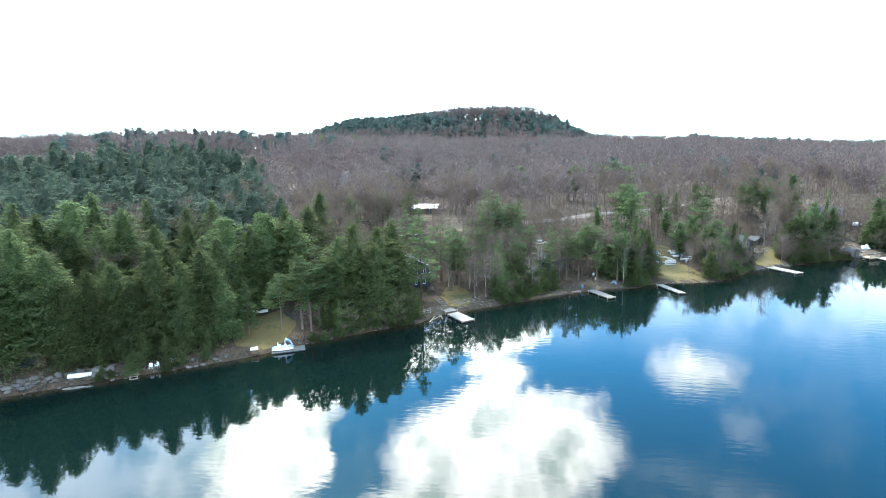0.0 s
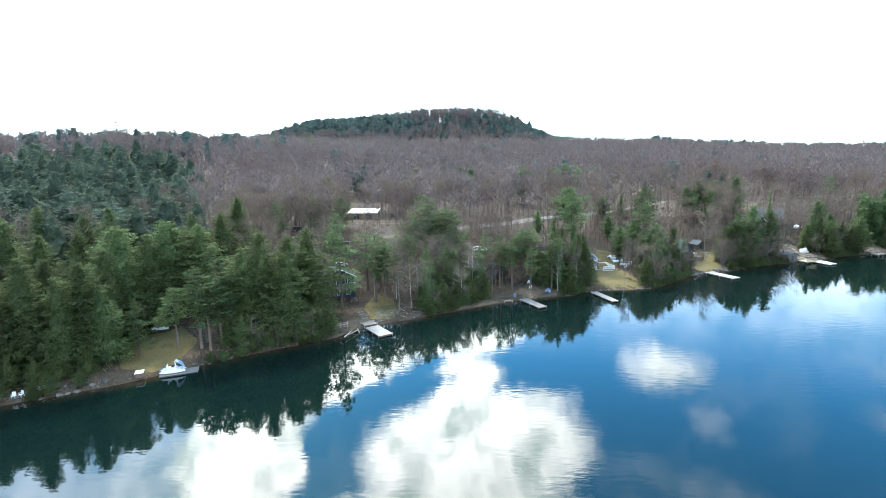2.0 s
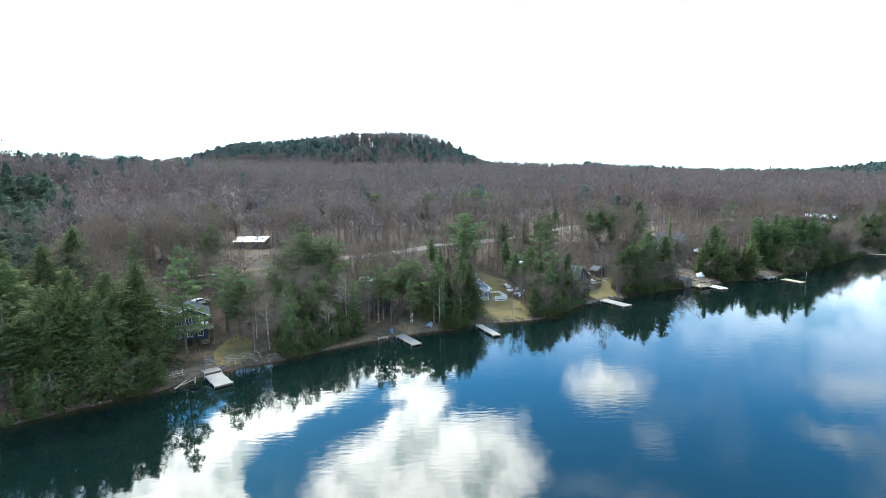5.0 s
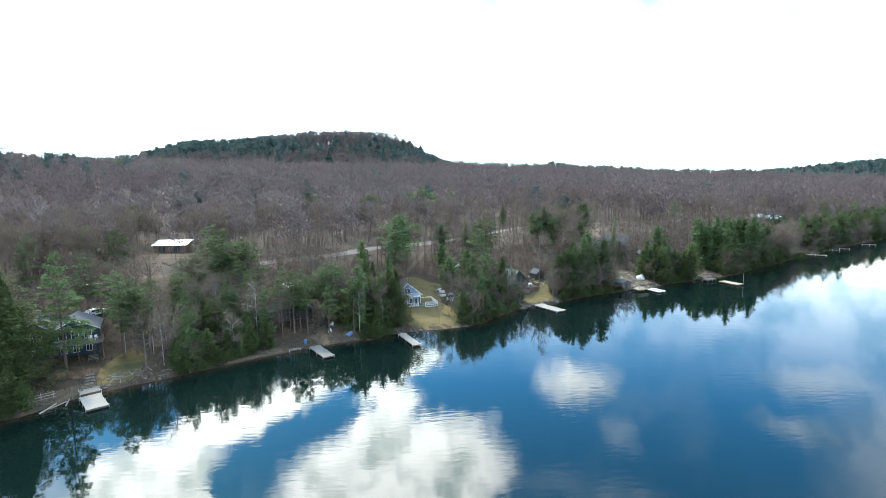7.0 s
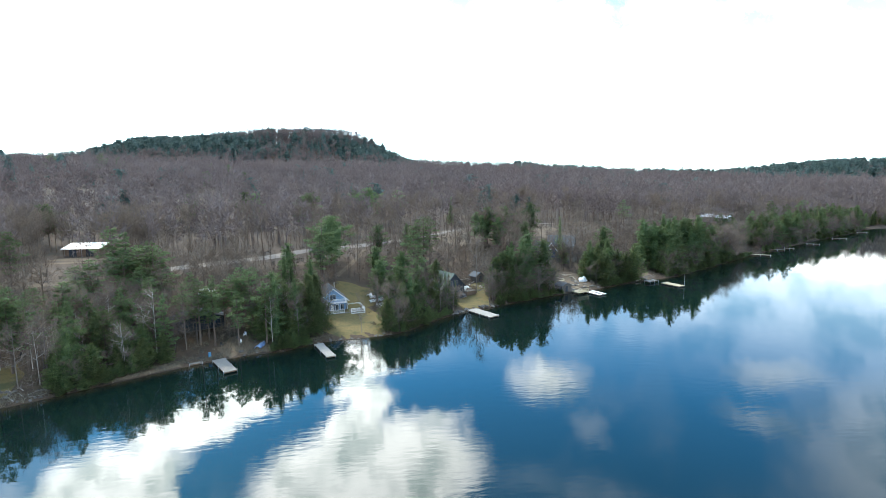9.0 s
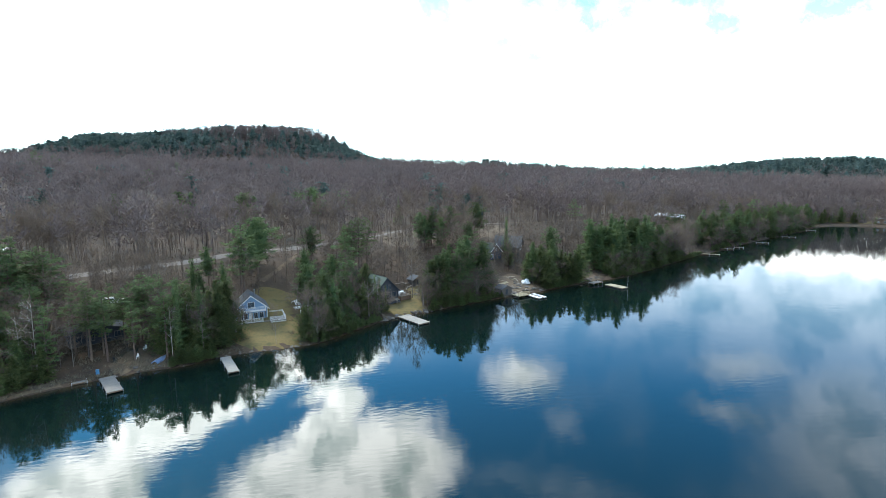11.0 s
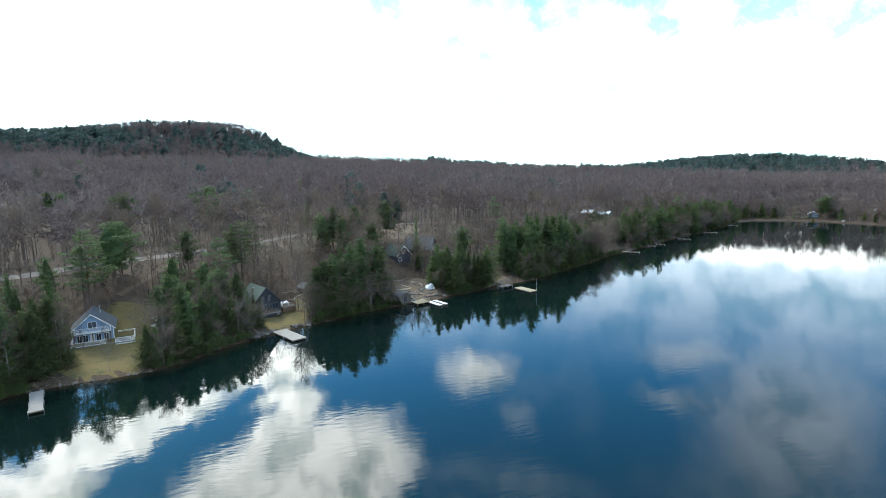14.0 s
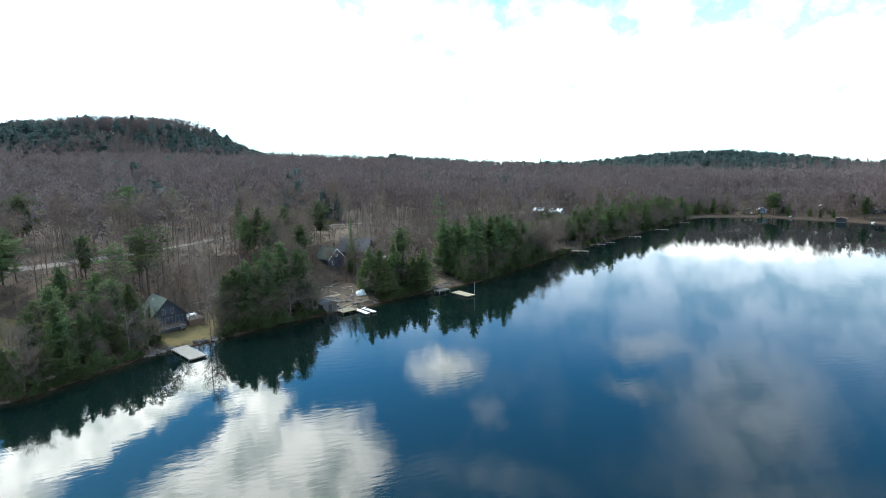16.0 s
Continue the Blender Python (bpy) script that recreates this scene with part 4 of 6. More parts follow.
# ---- trees along the shore, stretch by stretch ----
CLEAR += [(-18, 133, 6.5), (-11, 133, 5.5), (-7, 124, 5), (49, 167, 6.5), (56, 163, 6), (82, 177, 6.5), (21, 154, 6.5), (124, 216, 6), (134, 221, 7), (140, 219, 5), (-24, 197, 8), (-17, 197, 8), (-20, 155, 6), (-19, 186, 9), (-14, 174, 8), (-26, 178, 7), (-9, 163, 6), (92.5, 183, 5), (120.5, 204, 6), (116, 200, 4), (131, 210, 5), (246, 270, 9), (256, 275, 8), (241, 262, 6)]
def stand(kind, rows, seed, wide=1.0, group=""):
    """Single trees at known places: x, y, height."""
    rng = np.random.RandomState(seed)
    for x, y, height in rows:
        plant(kind, x, y, height, rng, wide * rng.uniform(0.92, 1.08), group)


stand("hemlock", [(-70.6, 82.8, 19.6), (-64.8, 84.5, 15.9), (-62.2, 87.3, 16.6), (-56.6, 90.0, 19.3), (-51.3, 90.5, 16.1), (-49.4, 93.9, 17.9), (-46.4, 93.9, 13.9), (-77.5, 77.8, 18.3), (-77.0, 81.6, 14.3), (-58.6, 86.8, 13.3), (-67.4, 82.4, 14.4)], 1, 0.98)
stand("hemlock", [(-71.7, 104.5, 20.0), (-51.3, 107.3, 20.0), (-46.8, 115.8, 19.0), (-45.0, 123.7, 18.0), (-82.8, 104.0, 20.0), (-83.3, 90.5, 20.0), (-47.4, 110.4, 18.0), (-61.7, 110.9, 16.0), (-90.0, 90.6, 20.0), (-86.3, 99.0, 19.0), (-74.5, 100.5, 18.0), (-41.0, 139.0, 16.0), (-50.0, 101.0, 18.0), (-58.0, 97.0, 17.0)], 2, 1.1)
grove("hemlock", -150, -70, 6, 46, 28, 18, 24, 3, 1.05, 6.5)
grove("hemlock", -70, -42, 24, 46, 9, 13, 18, 4, 1.05, 6.5)
grove("hemlock", -70, -46, 10, 22, 8, 11, 15, 6, 1.0, 4.5)
grove("round_hemlock", -60, -44, 3.5, 6, 6, 4, 7, 5, 1.0, 3.0)
thicket(-120, -34, 20, 60, 30, 11, 16, 6, 3.0)
stand("round_hemlock", [(-24.5, 110.0, 20.7), (-19.9, 112.6, 19.0), (-17.7, 118.2, 19.6), (-19.6, 108.2, 16.6), (-27.0, 107.1, 17.8), (-15.5, 113.5, 11.0), (-41.0, 118.8, 18.0), (-46.0, 117.8, 18.0), (-40.6, 128.3, 17.0)], 7, 1.0)
stand("tall_pine", [(-37.3, 100.2, 11.9), (-33.6, 101.4, 15.5), (-30.6, 103.6, 16.6), (-28.5, 103.6, 14.4), (-31.4, 100.5, 13.9)], 9, 1.35)
grove("round_hemlock", -27, -13, 2.5, 6, 7, 5, 9, 66, 1.0, 2.4)
grove("cedar", -22, -10, 1.5, 4, 5, 4, 6.5, 10, 1.1, 2.0)
grove("bare_shrub", -26, -12, 1.2, 3, 4, 3, 5, 11, 1.0, 2.0)
stand("tall_pine", [(-5.0, 134.1, 15.0), (-1.6, 132.5, 13.0), (3.6, 156.7, 19.0), (6.3, 157.0, 18.0), (10.3, 157.2, 16.0), (11.7, 156.3, 17.0), (-19.0, 144.9, 14.0), (-8.8, 136.9, 15.0), (-4.6, 141.3, 12.0), (0.9, 141.0, 14.0), (20.9, 150.9, 13.0), (24.7, 152.9, 12.0), (29.6, 149.8, 13.0), (30.9, 152.8, 14.0), (33.4, 154.5, 13.0), (47.9, 170.8, 19.0), (47.6, 168.7, 16.0), (12.0, 160.0, 14.0), (-1.0, 150.0, 13.0)], 12, 1.15)
stand("round_hemlock", [(37.5, 144.5, 10.0), (41.2, 146.5, 11.5), (44.2, 149.0, 11.0), (42.6, 143.4, 8.0), (39.2, 151.0, 12.0), (35.6, 148.0, 10.5)], 191, 0.95)
stand("shore_pine", [(40.1, 155.4, 16.0), (43.6, 144.3, 13.0), (39.6, 143.0, 14.0), (45.8, 157.1, 15.0), (42.0, 153.1, 14.0), (38.5, 148.0, 14.0)], 19, 0.9)
grove("cedar", 7, 22, 1.2, 5, 13, 3.5, 6.5, 13, 1.3, 1.8)
grove("hemlock", 8, 22, 4, 14, 5, 7, 11, 43, 0.9, 3.0)
grove("birch", 2, 28, 3, 16, 12, 8, 13, 14, 1.0, 2.0)
grove("bare_maple", 3, 30, 4, 24, 15, 9, 14, 15, 1.0, 2.4)
grove("tall_pine", 26, 42, 4, 18, 9, 10, 14, 17, 1.1, 2.6)
grove("white_pine", 3, 27, 5, 20, 11, 9, 14, 16, 0.85, 3.2)
grove("tall_pine", 5, 30, 10, 30, 8, 11, 15, 18, 1.1, 3.0)
grove("bare_maple", 24, 44, 6, 24, 9, 9, 13, 192, 1.0, 2.4)
grove("birch", 40, 48, 2, 10, 5, 8, 11, 20, 1.0, 2.0)
grove("cedar", 65, 72, 1.0, 5, 6, 4.5, 8, 21, 1.2, 1.8)
grove("shore_pine", 66, 77, 4, 13, 8, 9, 13, 22, 1.1, 2.6)
grove("bare_shrub", 64, 82, 0.8, 12, 14, 4, 6.5, 23, 1.1, 1.8)
grove("bare_maple", 66, 80, 5, 16, 5, 8, 11, 24, 1.0, 2.4)
grove("spruce", 74, 81, 3, 10, 4, 5, 8, 25, 1.0, 1.8)
stand("shore_pine", [(98.8, 173.3, 14), (103.6, 174.6, 16.5), (110.6, 177.0, 15.5), (107.2, 180.6, 16.5), (112.6, 180.2, 14), (101.5, 178.5, 14.5), (106.6, 175.6, 13), (96.6, 171.4, 13), (99.4, 171.0, 14), (102.6, 172.2, 14.5), (94.6, 172.6, 11)], 26, 1.1)
grove("round_hemlock", 97, 116, 2.5, 9, 7, 8, 12, 62, 1.0, 2.6)
grove("bare_maple", 93, 114, 2, 6, 10, 8, 13, 621, 1.0, 2.2)
grove("bare_shrub", 93, 116, 0.8, 4, 9, 4, 7, 27, 1.2, 1.8)
grove("bare_maple", 92, 116, 6, 18, 6, 9, 13, 28, 1.0, 2.4)
grove("cedar", 132.5, 147, 1.2, 9, 14, 8, 12, 29, 1.25, 1.9)
grove("bare_maple", 131, 146, 1, 5, 7, 5, 8, 291, 1.2, 1.8)
grove("hemlock", 134, 144, 3, 10, 4, 10, 13, 63, 1.0, 2.6)
grove("shore_pine", 161, 190, 3, 16, 18, 14, 19, 30, 1.15, 3.2)
grove("shore_pine", 180, 204, 3, 14, 7, 10, 14, 64, 1.1, 3.0)
grove("bare_maple", 190, 226, 2, 10, 14, 9, 14, 641, 1.1, 2.4)
grove("bare_maple", 182, 206, 1, 6, 14, 9, 13, 311, 1.1, 2.2)
grove("bare_shrub", 158, 226, 0.8, 6, 22, 4, 8, 31, 1.2, 2.0)
grove("white_pine", 228, 350, 3, 24, 40, 10, 16, 32, 1.1, 3.5)
grove("bare_shrub", 218, 350, 0.8, 5, 24, 4, 8, 33, 1.3, 2.0)
grove("bare_maple", 156, 350, 8, 30, 34, 10, 15, 34, 1.0, 3.0)
grove("hemlock", 300, 352, 2, 18, 10, 9, 14, 35, 1.0, 3.0)
thicket(4, 46, 18, 40, 40, 10, 14, 36, 2.3)
grove("broad_pine", 40, 120, 30, 48, 5, 9, 13, 38, 0.9, 4.0)
thicket(-34, 3, 26, 58, 30, 10, 14, 301, 2.6)
thicket(-22, 14, 48, 92, 70, 10, 15, 302, 2.6)
grove("white_pine", -14, 6, 44, 62, 4, 9, 13, 303, 1.0, 6.0)
thicket(62, 160, 18, 48, 20, 11, 15, 39, 3.0)
thicket(-40, 240, 62, 86, 80, 12, 17, 40, 2.3)
thicket(150, 330, 20, 62, 95, 9, 13, 96, 2.8)
thicket(2, 30, 62, 92, 46, 10, 15, 91, 2.6)
grove("bare_maple", 40, 47, 1.5, 12, 6, 9, 12, 92, 1.0, 2.0)
grove("bare_maple", 92, 116, 1.0, 4.5, 16, 6, 10, 93, 1.15, 1.5)
grove("bare_maple", 226, 350, 1, 5, 20, 7, 11, 94, 1.1, 2.4)
grove("bare_shrub", 4, 25, 1, 20, 20, 2.5, 5, 41, 1.2, 1.6)
grove("bare_shrub", -20, 150, 18, 48, 60, 2.5, 5, 42, 1.2, 2.0)
grove("broad_pine", 70, 82, 12, 26, 5, 9, 13, 44, 0.9, 3.0)
grove("round_hemlock", 70, 79, 2, 8, 4, 7, 10.5, 45, 1.0, 2.4)
grove("bare_maple", 66, 80, 2, 12, 9, 8, 12, 451, 1.1, 2.0)
grove("round_hemlock", 161, 204, 2, 9, 15, 9, 14, 47, 1.0, 2.6)
grove("cedar", 160, 208, 1, 4, 14, 5, 9, 48, 1.3, 2.0)
grove("hemlock", 230, 350, 3, 16, 26, 9, 14, 49, 1.1, 2.6)
grove("broad_pine", 230, 350, 3, 14, 16, 9, 13, 491, 1.2, 2.6)
grove("bare_maple", 206, 350, 2, 14, 30, 8, 12, 65, 1.0, 2.6)
thicket(300, 352, 14, 40, 30, 10, 14, 50, 2.3)
for _i, (_a, _b, _n) in enumerate(((7, 16, 8), (40, 46, 5), (66, 79, 9), (94, 115, 12), (133, 146, 8), (160, 208, 20), (226, 350, 30), (-60, -44, 5), (-24, -12, 6))):
    grove("cedar", _a, _b, 0.5, 1.8, _n, 1.6, 3.4, 70 + _i, 1.9, 1.2)
for _i, (_a, _b, _n) in enumerate(((-60, -46, 4), (-31, -12, 9), (7, 12, 4), (39, 46, 8), (64, 80, 20), (94, 116, 24), (132, 147, 16), (160, 222, 36), (228, 350, 30))):
    grove("cedar", _a, _b, 0.1, 0.9, _n, 1.2, 2.4, 170 + _i, 2.4, 1.2)
grove("birch", 40, 47.5, 6, 20, 6, 8, 12, 82, 1.0, 2.0)
thicket(116, 150, 16, 50, 39, 10, 15, 86, 2.3)
grove("broad_pine", 112, 160, 22, 45, 7, 9, 14, 87, 0.9, 3.5)
grove("bare_shrub", -30, 160, 6, 30, 60, 1.6, 3.4, 88, 1.3, 1.6)
_r = np.random.RandomState(99)
plant("white_pine", -12.2, 123.6, 22, _r, 0.8)
for _k, _x, _y, _h in (("hemlock", 46.6, 146.3, 12), ("hemlock", 45.6, 149.6, 13), ("hemlock", 47.2, 151.2, 12.5), ("bare_maple", 48.9, 149.4, 10), ("birch", 48.4, 153.5, 11), ("bare_maple", 49.2, 153.0, 11), ("round_hemlock", 63.0, 147.6, 7.5), ("cedar", 64.6, 148.2, 6), ("bare_maple", 46.8, 153, 11), ("spruce", 79.5, 164.0, 6), ("spruce", 78.5, 167.0, 8), ("cedar", 128.5, 204.5, 8), ("cedar", 146.5, 196, 7)):
    plant(_k, _x, _y, _h, _r)
for _x, _y, _h in ((-200, 341, 23), (-195, 350, 18), (-183, 366, 21), (-179, 370, 22), (-150, 368, 19), (-143, 366, 20), (-118, 380, 17), (-96, 392, 18), (-88, 396, 16)):
    plant("tall_pine", _x, _y, _h, _r, 1.2, "pines on the skyline")
for _k, _x, _y, _h in (("white_pine", -43.0, 97.5, 10.5), ("birch", -6.5, 133, 10), ("tall_pine", -5.4, 129.9, 16.5), ("tall_pine", -3.6, 131.4, 14), ("snag", -24.4, 102.9, 6), ("snag", -61.1, 165.6, 14.5), ("birch", 14.7, 131.1, 9), ("birch", 3.1, 126.6, 11), ("snag", 77.5, 161.5, 9), ("spruce", 80.6, 166.5, 8.5), ("spruce", 82.0, 164.6, 7), ("spruce", 79.4, 165.0, 9.5)):
    plant(_k, _x, _y, _h, _r)
plant("bare_maple", 57.2, 146.0, 9, _r, 0.55)
plant("bare_maple", 90.5, 176, 17, _r, 0.8)
for _x, _y, _h, _k in ((404, 279, 14, "broad_pine"), (407, 284, 12, "broad_pine"), (372, 306, 9, "cedar"), (380, 302, 10, "hemlock"), (389, 300, 9, "hemlock"), (418, 236, 12, "broad_pine"), (424, 226, 11, "broad_pine"), (430, 250, 12, "broad_pine"), (376, 303.5, 6, "round_hemlock"), (385, 298, 5, "round_hemlock"), (394, 291, 5, "round_hemlock"), (368, 304, 7, "round_hemlock"), (362, 303, 8, "round_hemlock"), (398, 284, 4, "round_hemlock"), (412, 262, 5, "round_hemlock"), (414, 250, 5, "round_hemlock")):
    plant(_k, _x, _y, _h, _r, group="trees on the far shore")
for _i in range(44):
    _d = _r.uniform(3, 30)
    _t = _r.uniform(0, 1)
    _x, _y = 366 + 52 * _t + _d * (0.5 + 0.4 * _t), 303 - 70 * _t + _d * (0.85 - 0.5 * _t)
    plant("bare_maple" if _i % 3 else "cedar", _x, _y, _r.uniform(8, 13) if _i % 3 else _r.uniform(4, 8), _r, group="trees on the far shore")


def forest_edge():
    pieces, p = [], np.array(BEHIND)
    for crown, trunk in KINDS["bare_maple"][1]:
        both = []
        for me in (crown, trunk):
            v = np.empty(len(me.vertices) * 3, np.float32)
            me.vertices.foreach_get("co", v)
            f = np.empty(len(me.polygons) * 3, np.int32)
            me.loops.foreach_get("vertex_index", f)
            both.append((v.reshape(-1, 3), f.reshape(-1, 3)))
        v, f = joined(both)
        pieces.append((v / KINDS["bare_maple"][0], f))
    q = np.stack([p[:, 0], p[:, 1], ground_z(p[:, 0], p[:, 1]) - 0.1], 1)
    me = mesh_object("bare_trees", *scatter(pieces, q, p[:, 2], 95), M_TWIG)
    tagged(new("bare_trees", me), "leafless hardwoods with thin grey-brown trunks behind the cottages", "forest", kind="stuff")


forest_edge()
saplings()
stand("broad_pine", [(-37.1, 212.1, 13.0), (-6.3, 250.9, 12.0), (18.3, 251.7, 13.0), (-28.7, 364.9, 12.0), (-9.9, 379.7, 12.0), (13.7, 253.6, 13.0), (38.0, 237.7, 13.0), (49.8, 183.1, 15.0), (39.8, 235.6, 15.0), (63.0, 262.2, 15.0), (57.7, 272.2, 13.0)], 201, 1.2, "trees among the bare woods")
stand("tall_pine", [(75.3, 192.6, 14.0), (80.0, 196.4, 15.0), (72.9, 180.5, 17.0), (77.2, 191.0, 17.0), (170.8, 241.8, 14.0), (65.1, 244.7, 15.0), (75.8, 264.7, 14.0)], 202, 1.2, "trees among the bare woods")
for _x, _y, _h, _k in ((73.8, 209, 8, "hemlock"), (98, 256, 12, "spruce"), (99, 262, 10, "spruce"), (98.4, 313, 14, "spruce"), (131.1, 214.7, 13, "spruce"), (-45, 447, 13, "hemlock"), (-33, 444, 13, "hemlock"),
                       (77.3, 167.2, 12, "hemlock"), (80.0, 165.3, 8, "birch"), (75.5, 170, 12, "bare_maple")):
    plant(_k, _x, _y, _h, _r, group="trees among the bare woods")

# ---- building blocks ----
def box(bm, x0, x1, y0, y1, z0, z1, turn=None):
    """Adds a box to a bmesh."""
    vs = [bm.verts.new((x, y, z)) for z in (z0, z1) for y in (y0, y1) for x in (x0, x1)]
    for f in ((0, 2, 3, 1), (4, 5, 7, 6), (0, 1, 5, 4), (2, 6, 7, 3), (0, 4, 6, 2), (1, 3, 7, 5)):
        bm.faces.new([vs[i] for i in f])
    if turn is not None:
        for v in vs:
            v.co = turn @ v.co
    return bm


def boxes(*rows):
    bm = bmesh.new()
    for r in rows:
        box(bm, *r)
    return bm


def soft_box(x0, x1, y0, y1, z0, z1, bevel=0.03):
    bm = boxes((x0, x1, y0, y1, z0, z1))
    bmesh.ops.bevel(bm, geom=list(bm.edges), offset=bevel, segments=2, affect="EDGES")
    return bm


def cylinder(r, z0, z1, sides=10, x=0.0, y=0.0, top=None, lie=None):
    bm = bmesh.new()
    bmesh.ops.create_cone(bm, cap_ends=True, segments=sides, radius1=r, radius2=r if top is None else top, depth=z1 - z0, matrix=Matrix.Translation((x, y, (z0 + z1) / 2)))
    if lie is not None:
        bmesh.ops.transform(bm, matrix=lie, verts=bm.verts)
    return bm


def prism(points, y0, y1):
    """A solid with the outline points (x, z), from y0 to y1."""
    bm = bmesh.new()
    a = [bm.verts.new((x, y0, z)) for x, z in points]
    b = [bm.verts.new((x, y1, z)) for x, z in points]
    bm.faces.new(a)
    bm.faces.new(b[::-1])
    n = len(points)
    for i in range(n):
        bm.faces.new((a[i], b[i], b[(i + 1) % n], a[(i + 1) % n]))
    bmesh.ops.recalc_face_normals(bm, faces=bm.faces)
    return bm


def rail_bm(points, height=0.95, gap=0.16, thick=0.05):
    """Top and bottom rail with balusters along a line of (x, y) points, from z = 0."""
    bm = bmesh.new()
    for (ax, ay), (bx, by) in zip(points, points[1:]):
        n = math.hypot(bx - ax, by - ay)
        m = Matrix.Translation((ax, ay, 0)) @ Matrix.Rotation(math.atan2(by - ay, bx - ax), 4, "Z")
        box(bm, 0, n, -0.045, 0.045, height - 0.06, height, m)
        box(bm, 0, n, -0.03, 0.03, 0.08, 0.14, m)
        k = 0.0
        while k < n:
            box(bm, k, k + 0.045, -0.02, 0.02, 0.14, height - 0.06, m)
            k += gap
        box(bm, -thick, thick, -thick, thick, 0, height + 0.06, m)
        box(bm, n - thick, n + thick, -thick, thick, 0, height + 0.06, m)
    return bm


M_DOCK = surface("pale_weathered_boards", (0.16, 0.145, 0.125), (0.32, 0.295, 0.26), scale=1.2, stretch=(6, 0.5, 1), rough=0.85, spread=0.12)
M_GREYDECK = surface("grey_weathered_boards", (0.115, 0.103, 0.09), (0.235, 0.212, 0.185), scale=1.2, stretch=(6, 0.5, 1), rough=0.9)
M_YELLOWDECK = surface("tan_boards", (0.23, 0.195, 0.125), (0.39, 0.33, 0.22), scale=1.2, stretch=(6, 0.5, 1), rough=0.85)
M_FLOAT = surface("black_float", (0.02, 0.02, 0.022), (0.05, 0.05, 0.05), scale=2.0, rough=0.6)
M_WHITE = surface("white_paint", (0.68, 0.68, 0.67), (0.84, 0.84, 0.83), scale=1.0, rough=0.5, spread=0.06)
M_HULL = surface("white_fibreglass", (0.7, 0.71, 0.72), (0.86, 0.86, 0.86), scale=0.8, rough=0.25)
M_BLUEPLASTIC = surface("blue_plastic", (0.05, 0.15, 0.27), (0.09, 0.22, 0.36), scale=1.0, rough=0.35)
M_PALEBLUE = surface("pale_blue_plastic", (0.36, 0.52, 0.68), (0.5, 0.64, 0.78), scale=1.0, rough=0.35)
M_TARP = surface("blue_tarpaulin", (0.09, 0.16, 0.32), (0.24, 0.33, 0.5), scale=1.6, rough=0.5, bump=0.05)
M_GREEN = surface("green_plastic", (0.03, 0.13, 0.08), (0.06, 0.24, 0.15), scale=1.0, rough=0.4)
M_BLUEWALL = surface("pale_blue_siding", (0.14, 0.24, 0.39), (0.22, 0.34, 0.5), scale=0.6, stretch=(0.4, 0.4, 9), rough=0.75)
M_NAVY = surface("dark_blue_grey_siding", (0.022, 0.028, 0.045), (0.045, 0.055, 0.082), scale=0.6, stretch=(0.4, 0.4, 9), rough=0.8)
M_GREYWALL = surface("old_grey_boards", (0.055, 0.047, 0.041), (0.12, 0.103, 0.09), scale=0.8, stretch=(6, 6, 0.5), rough=0.9)
M_DARKWALL = surface("dark_stained_boards", (0.018, 0.02, 0.028), (0.042, 0.045, 0.056), scale=0.6, stretch=(9, 9, 0.4), rough=0.8)
M_BROWN = surface("brown_stained_boards", (0.09, 0.055, 0.035), (0.19, 0.125, 0.085), scale=0.8, stretch=(6, 6, 0.5), rough=0.85)
M_SLATEROOF = surface("grey_shingles", (0.06, 0.063, 0.07), (0.14, 0.145, 0.15), scale=1.4, stretch=(1, 1, 4), rough=0.95, spec=0.15)
M_GREENROOF = surface("grey_green_metal_roof", (0.05, 0.07, 0.06), (0.1, 0.13, 0.112), scale=0.8, stretch=(1, 8, 1), rough=0.85, spec=0.2)
M_TIN = surface("bare_sheet_metal", (0.42, 0.43, 0.45), (0.7, 0.71, 0.72), scale=0.9, stretch=(8, 1, 1), rough=0.42, metal=0.7)
M_GLASS = surface("dark_window_glass", (0.02, 0.03, 0.04), (0.05, 0.06, 0.08), scale=0.5, rough=0.05, spec=0.8)
M_STONE = surface("grey_fieldstone", (0.07, 0.062, 0.054), (0.19, 0.172, 0.155), scale=1.5, rough=1.0, bump=0.04, spread=0.3, spec=0.05)
M_LOG = surface("dead_wood", (0.2, 0.165, 0.13), (0.42, 0.36, 0.3), scale=1.5, stretch=(0.3, 2, 2), rough=0.95, spread=0.25)
M_BLACK = surface("black_rubber", (0.012, 0.012, 0.013), (0.03, 0.03, 0.03), scale=2.0, rough=0.7)
M_RED = surface("red_paint", (0.3, 0.04, 0.03), (0.45, 0.08, 0.06), scale=1.0, rough=0.45)
M_CHROME = surface("dull_steel", (0.35, 0.35, 0.36), (0.55, 0.55, 0.56), scale=2.0, rough=0.4, metal=0.9)



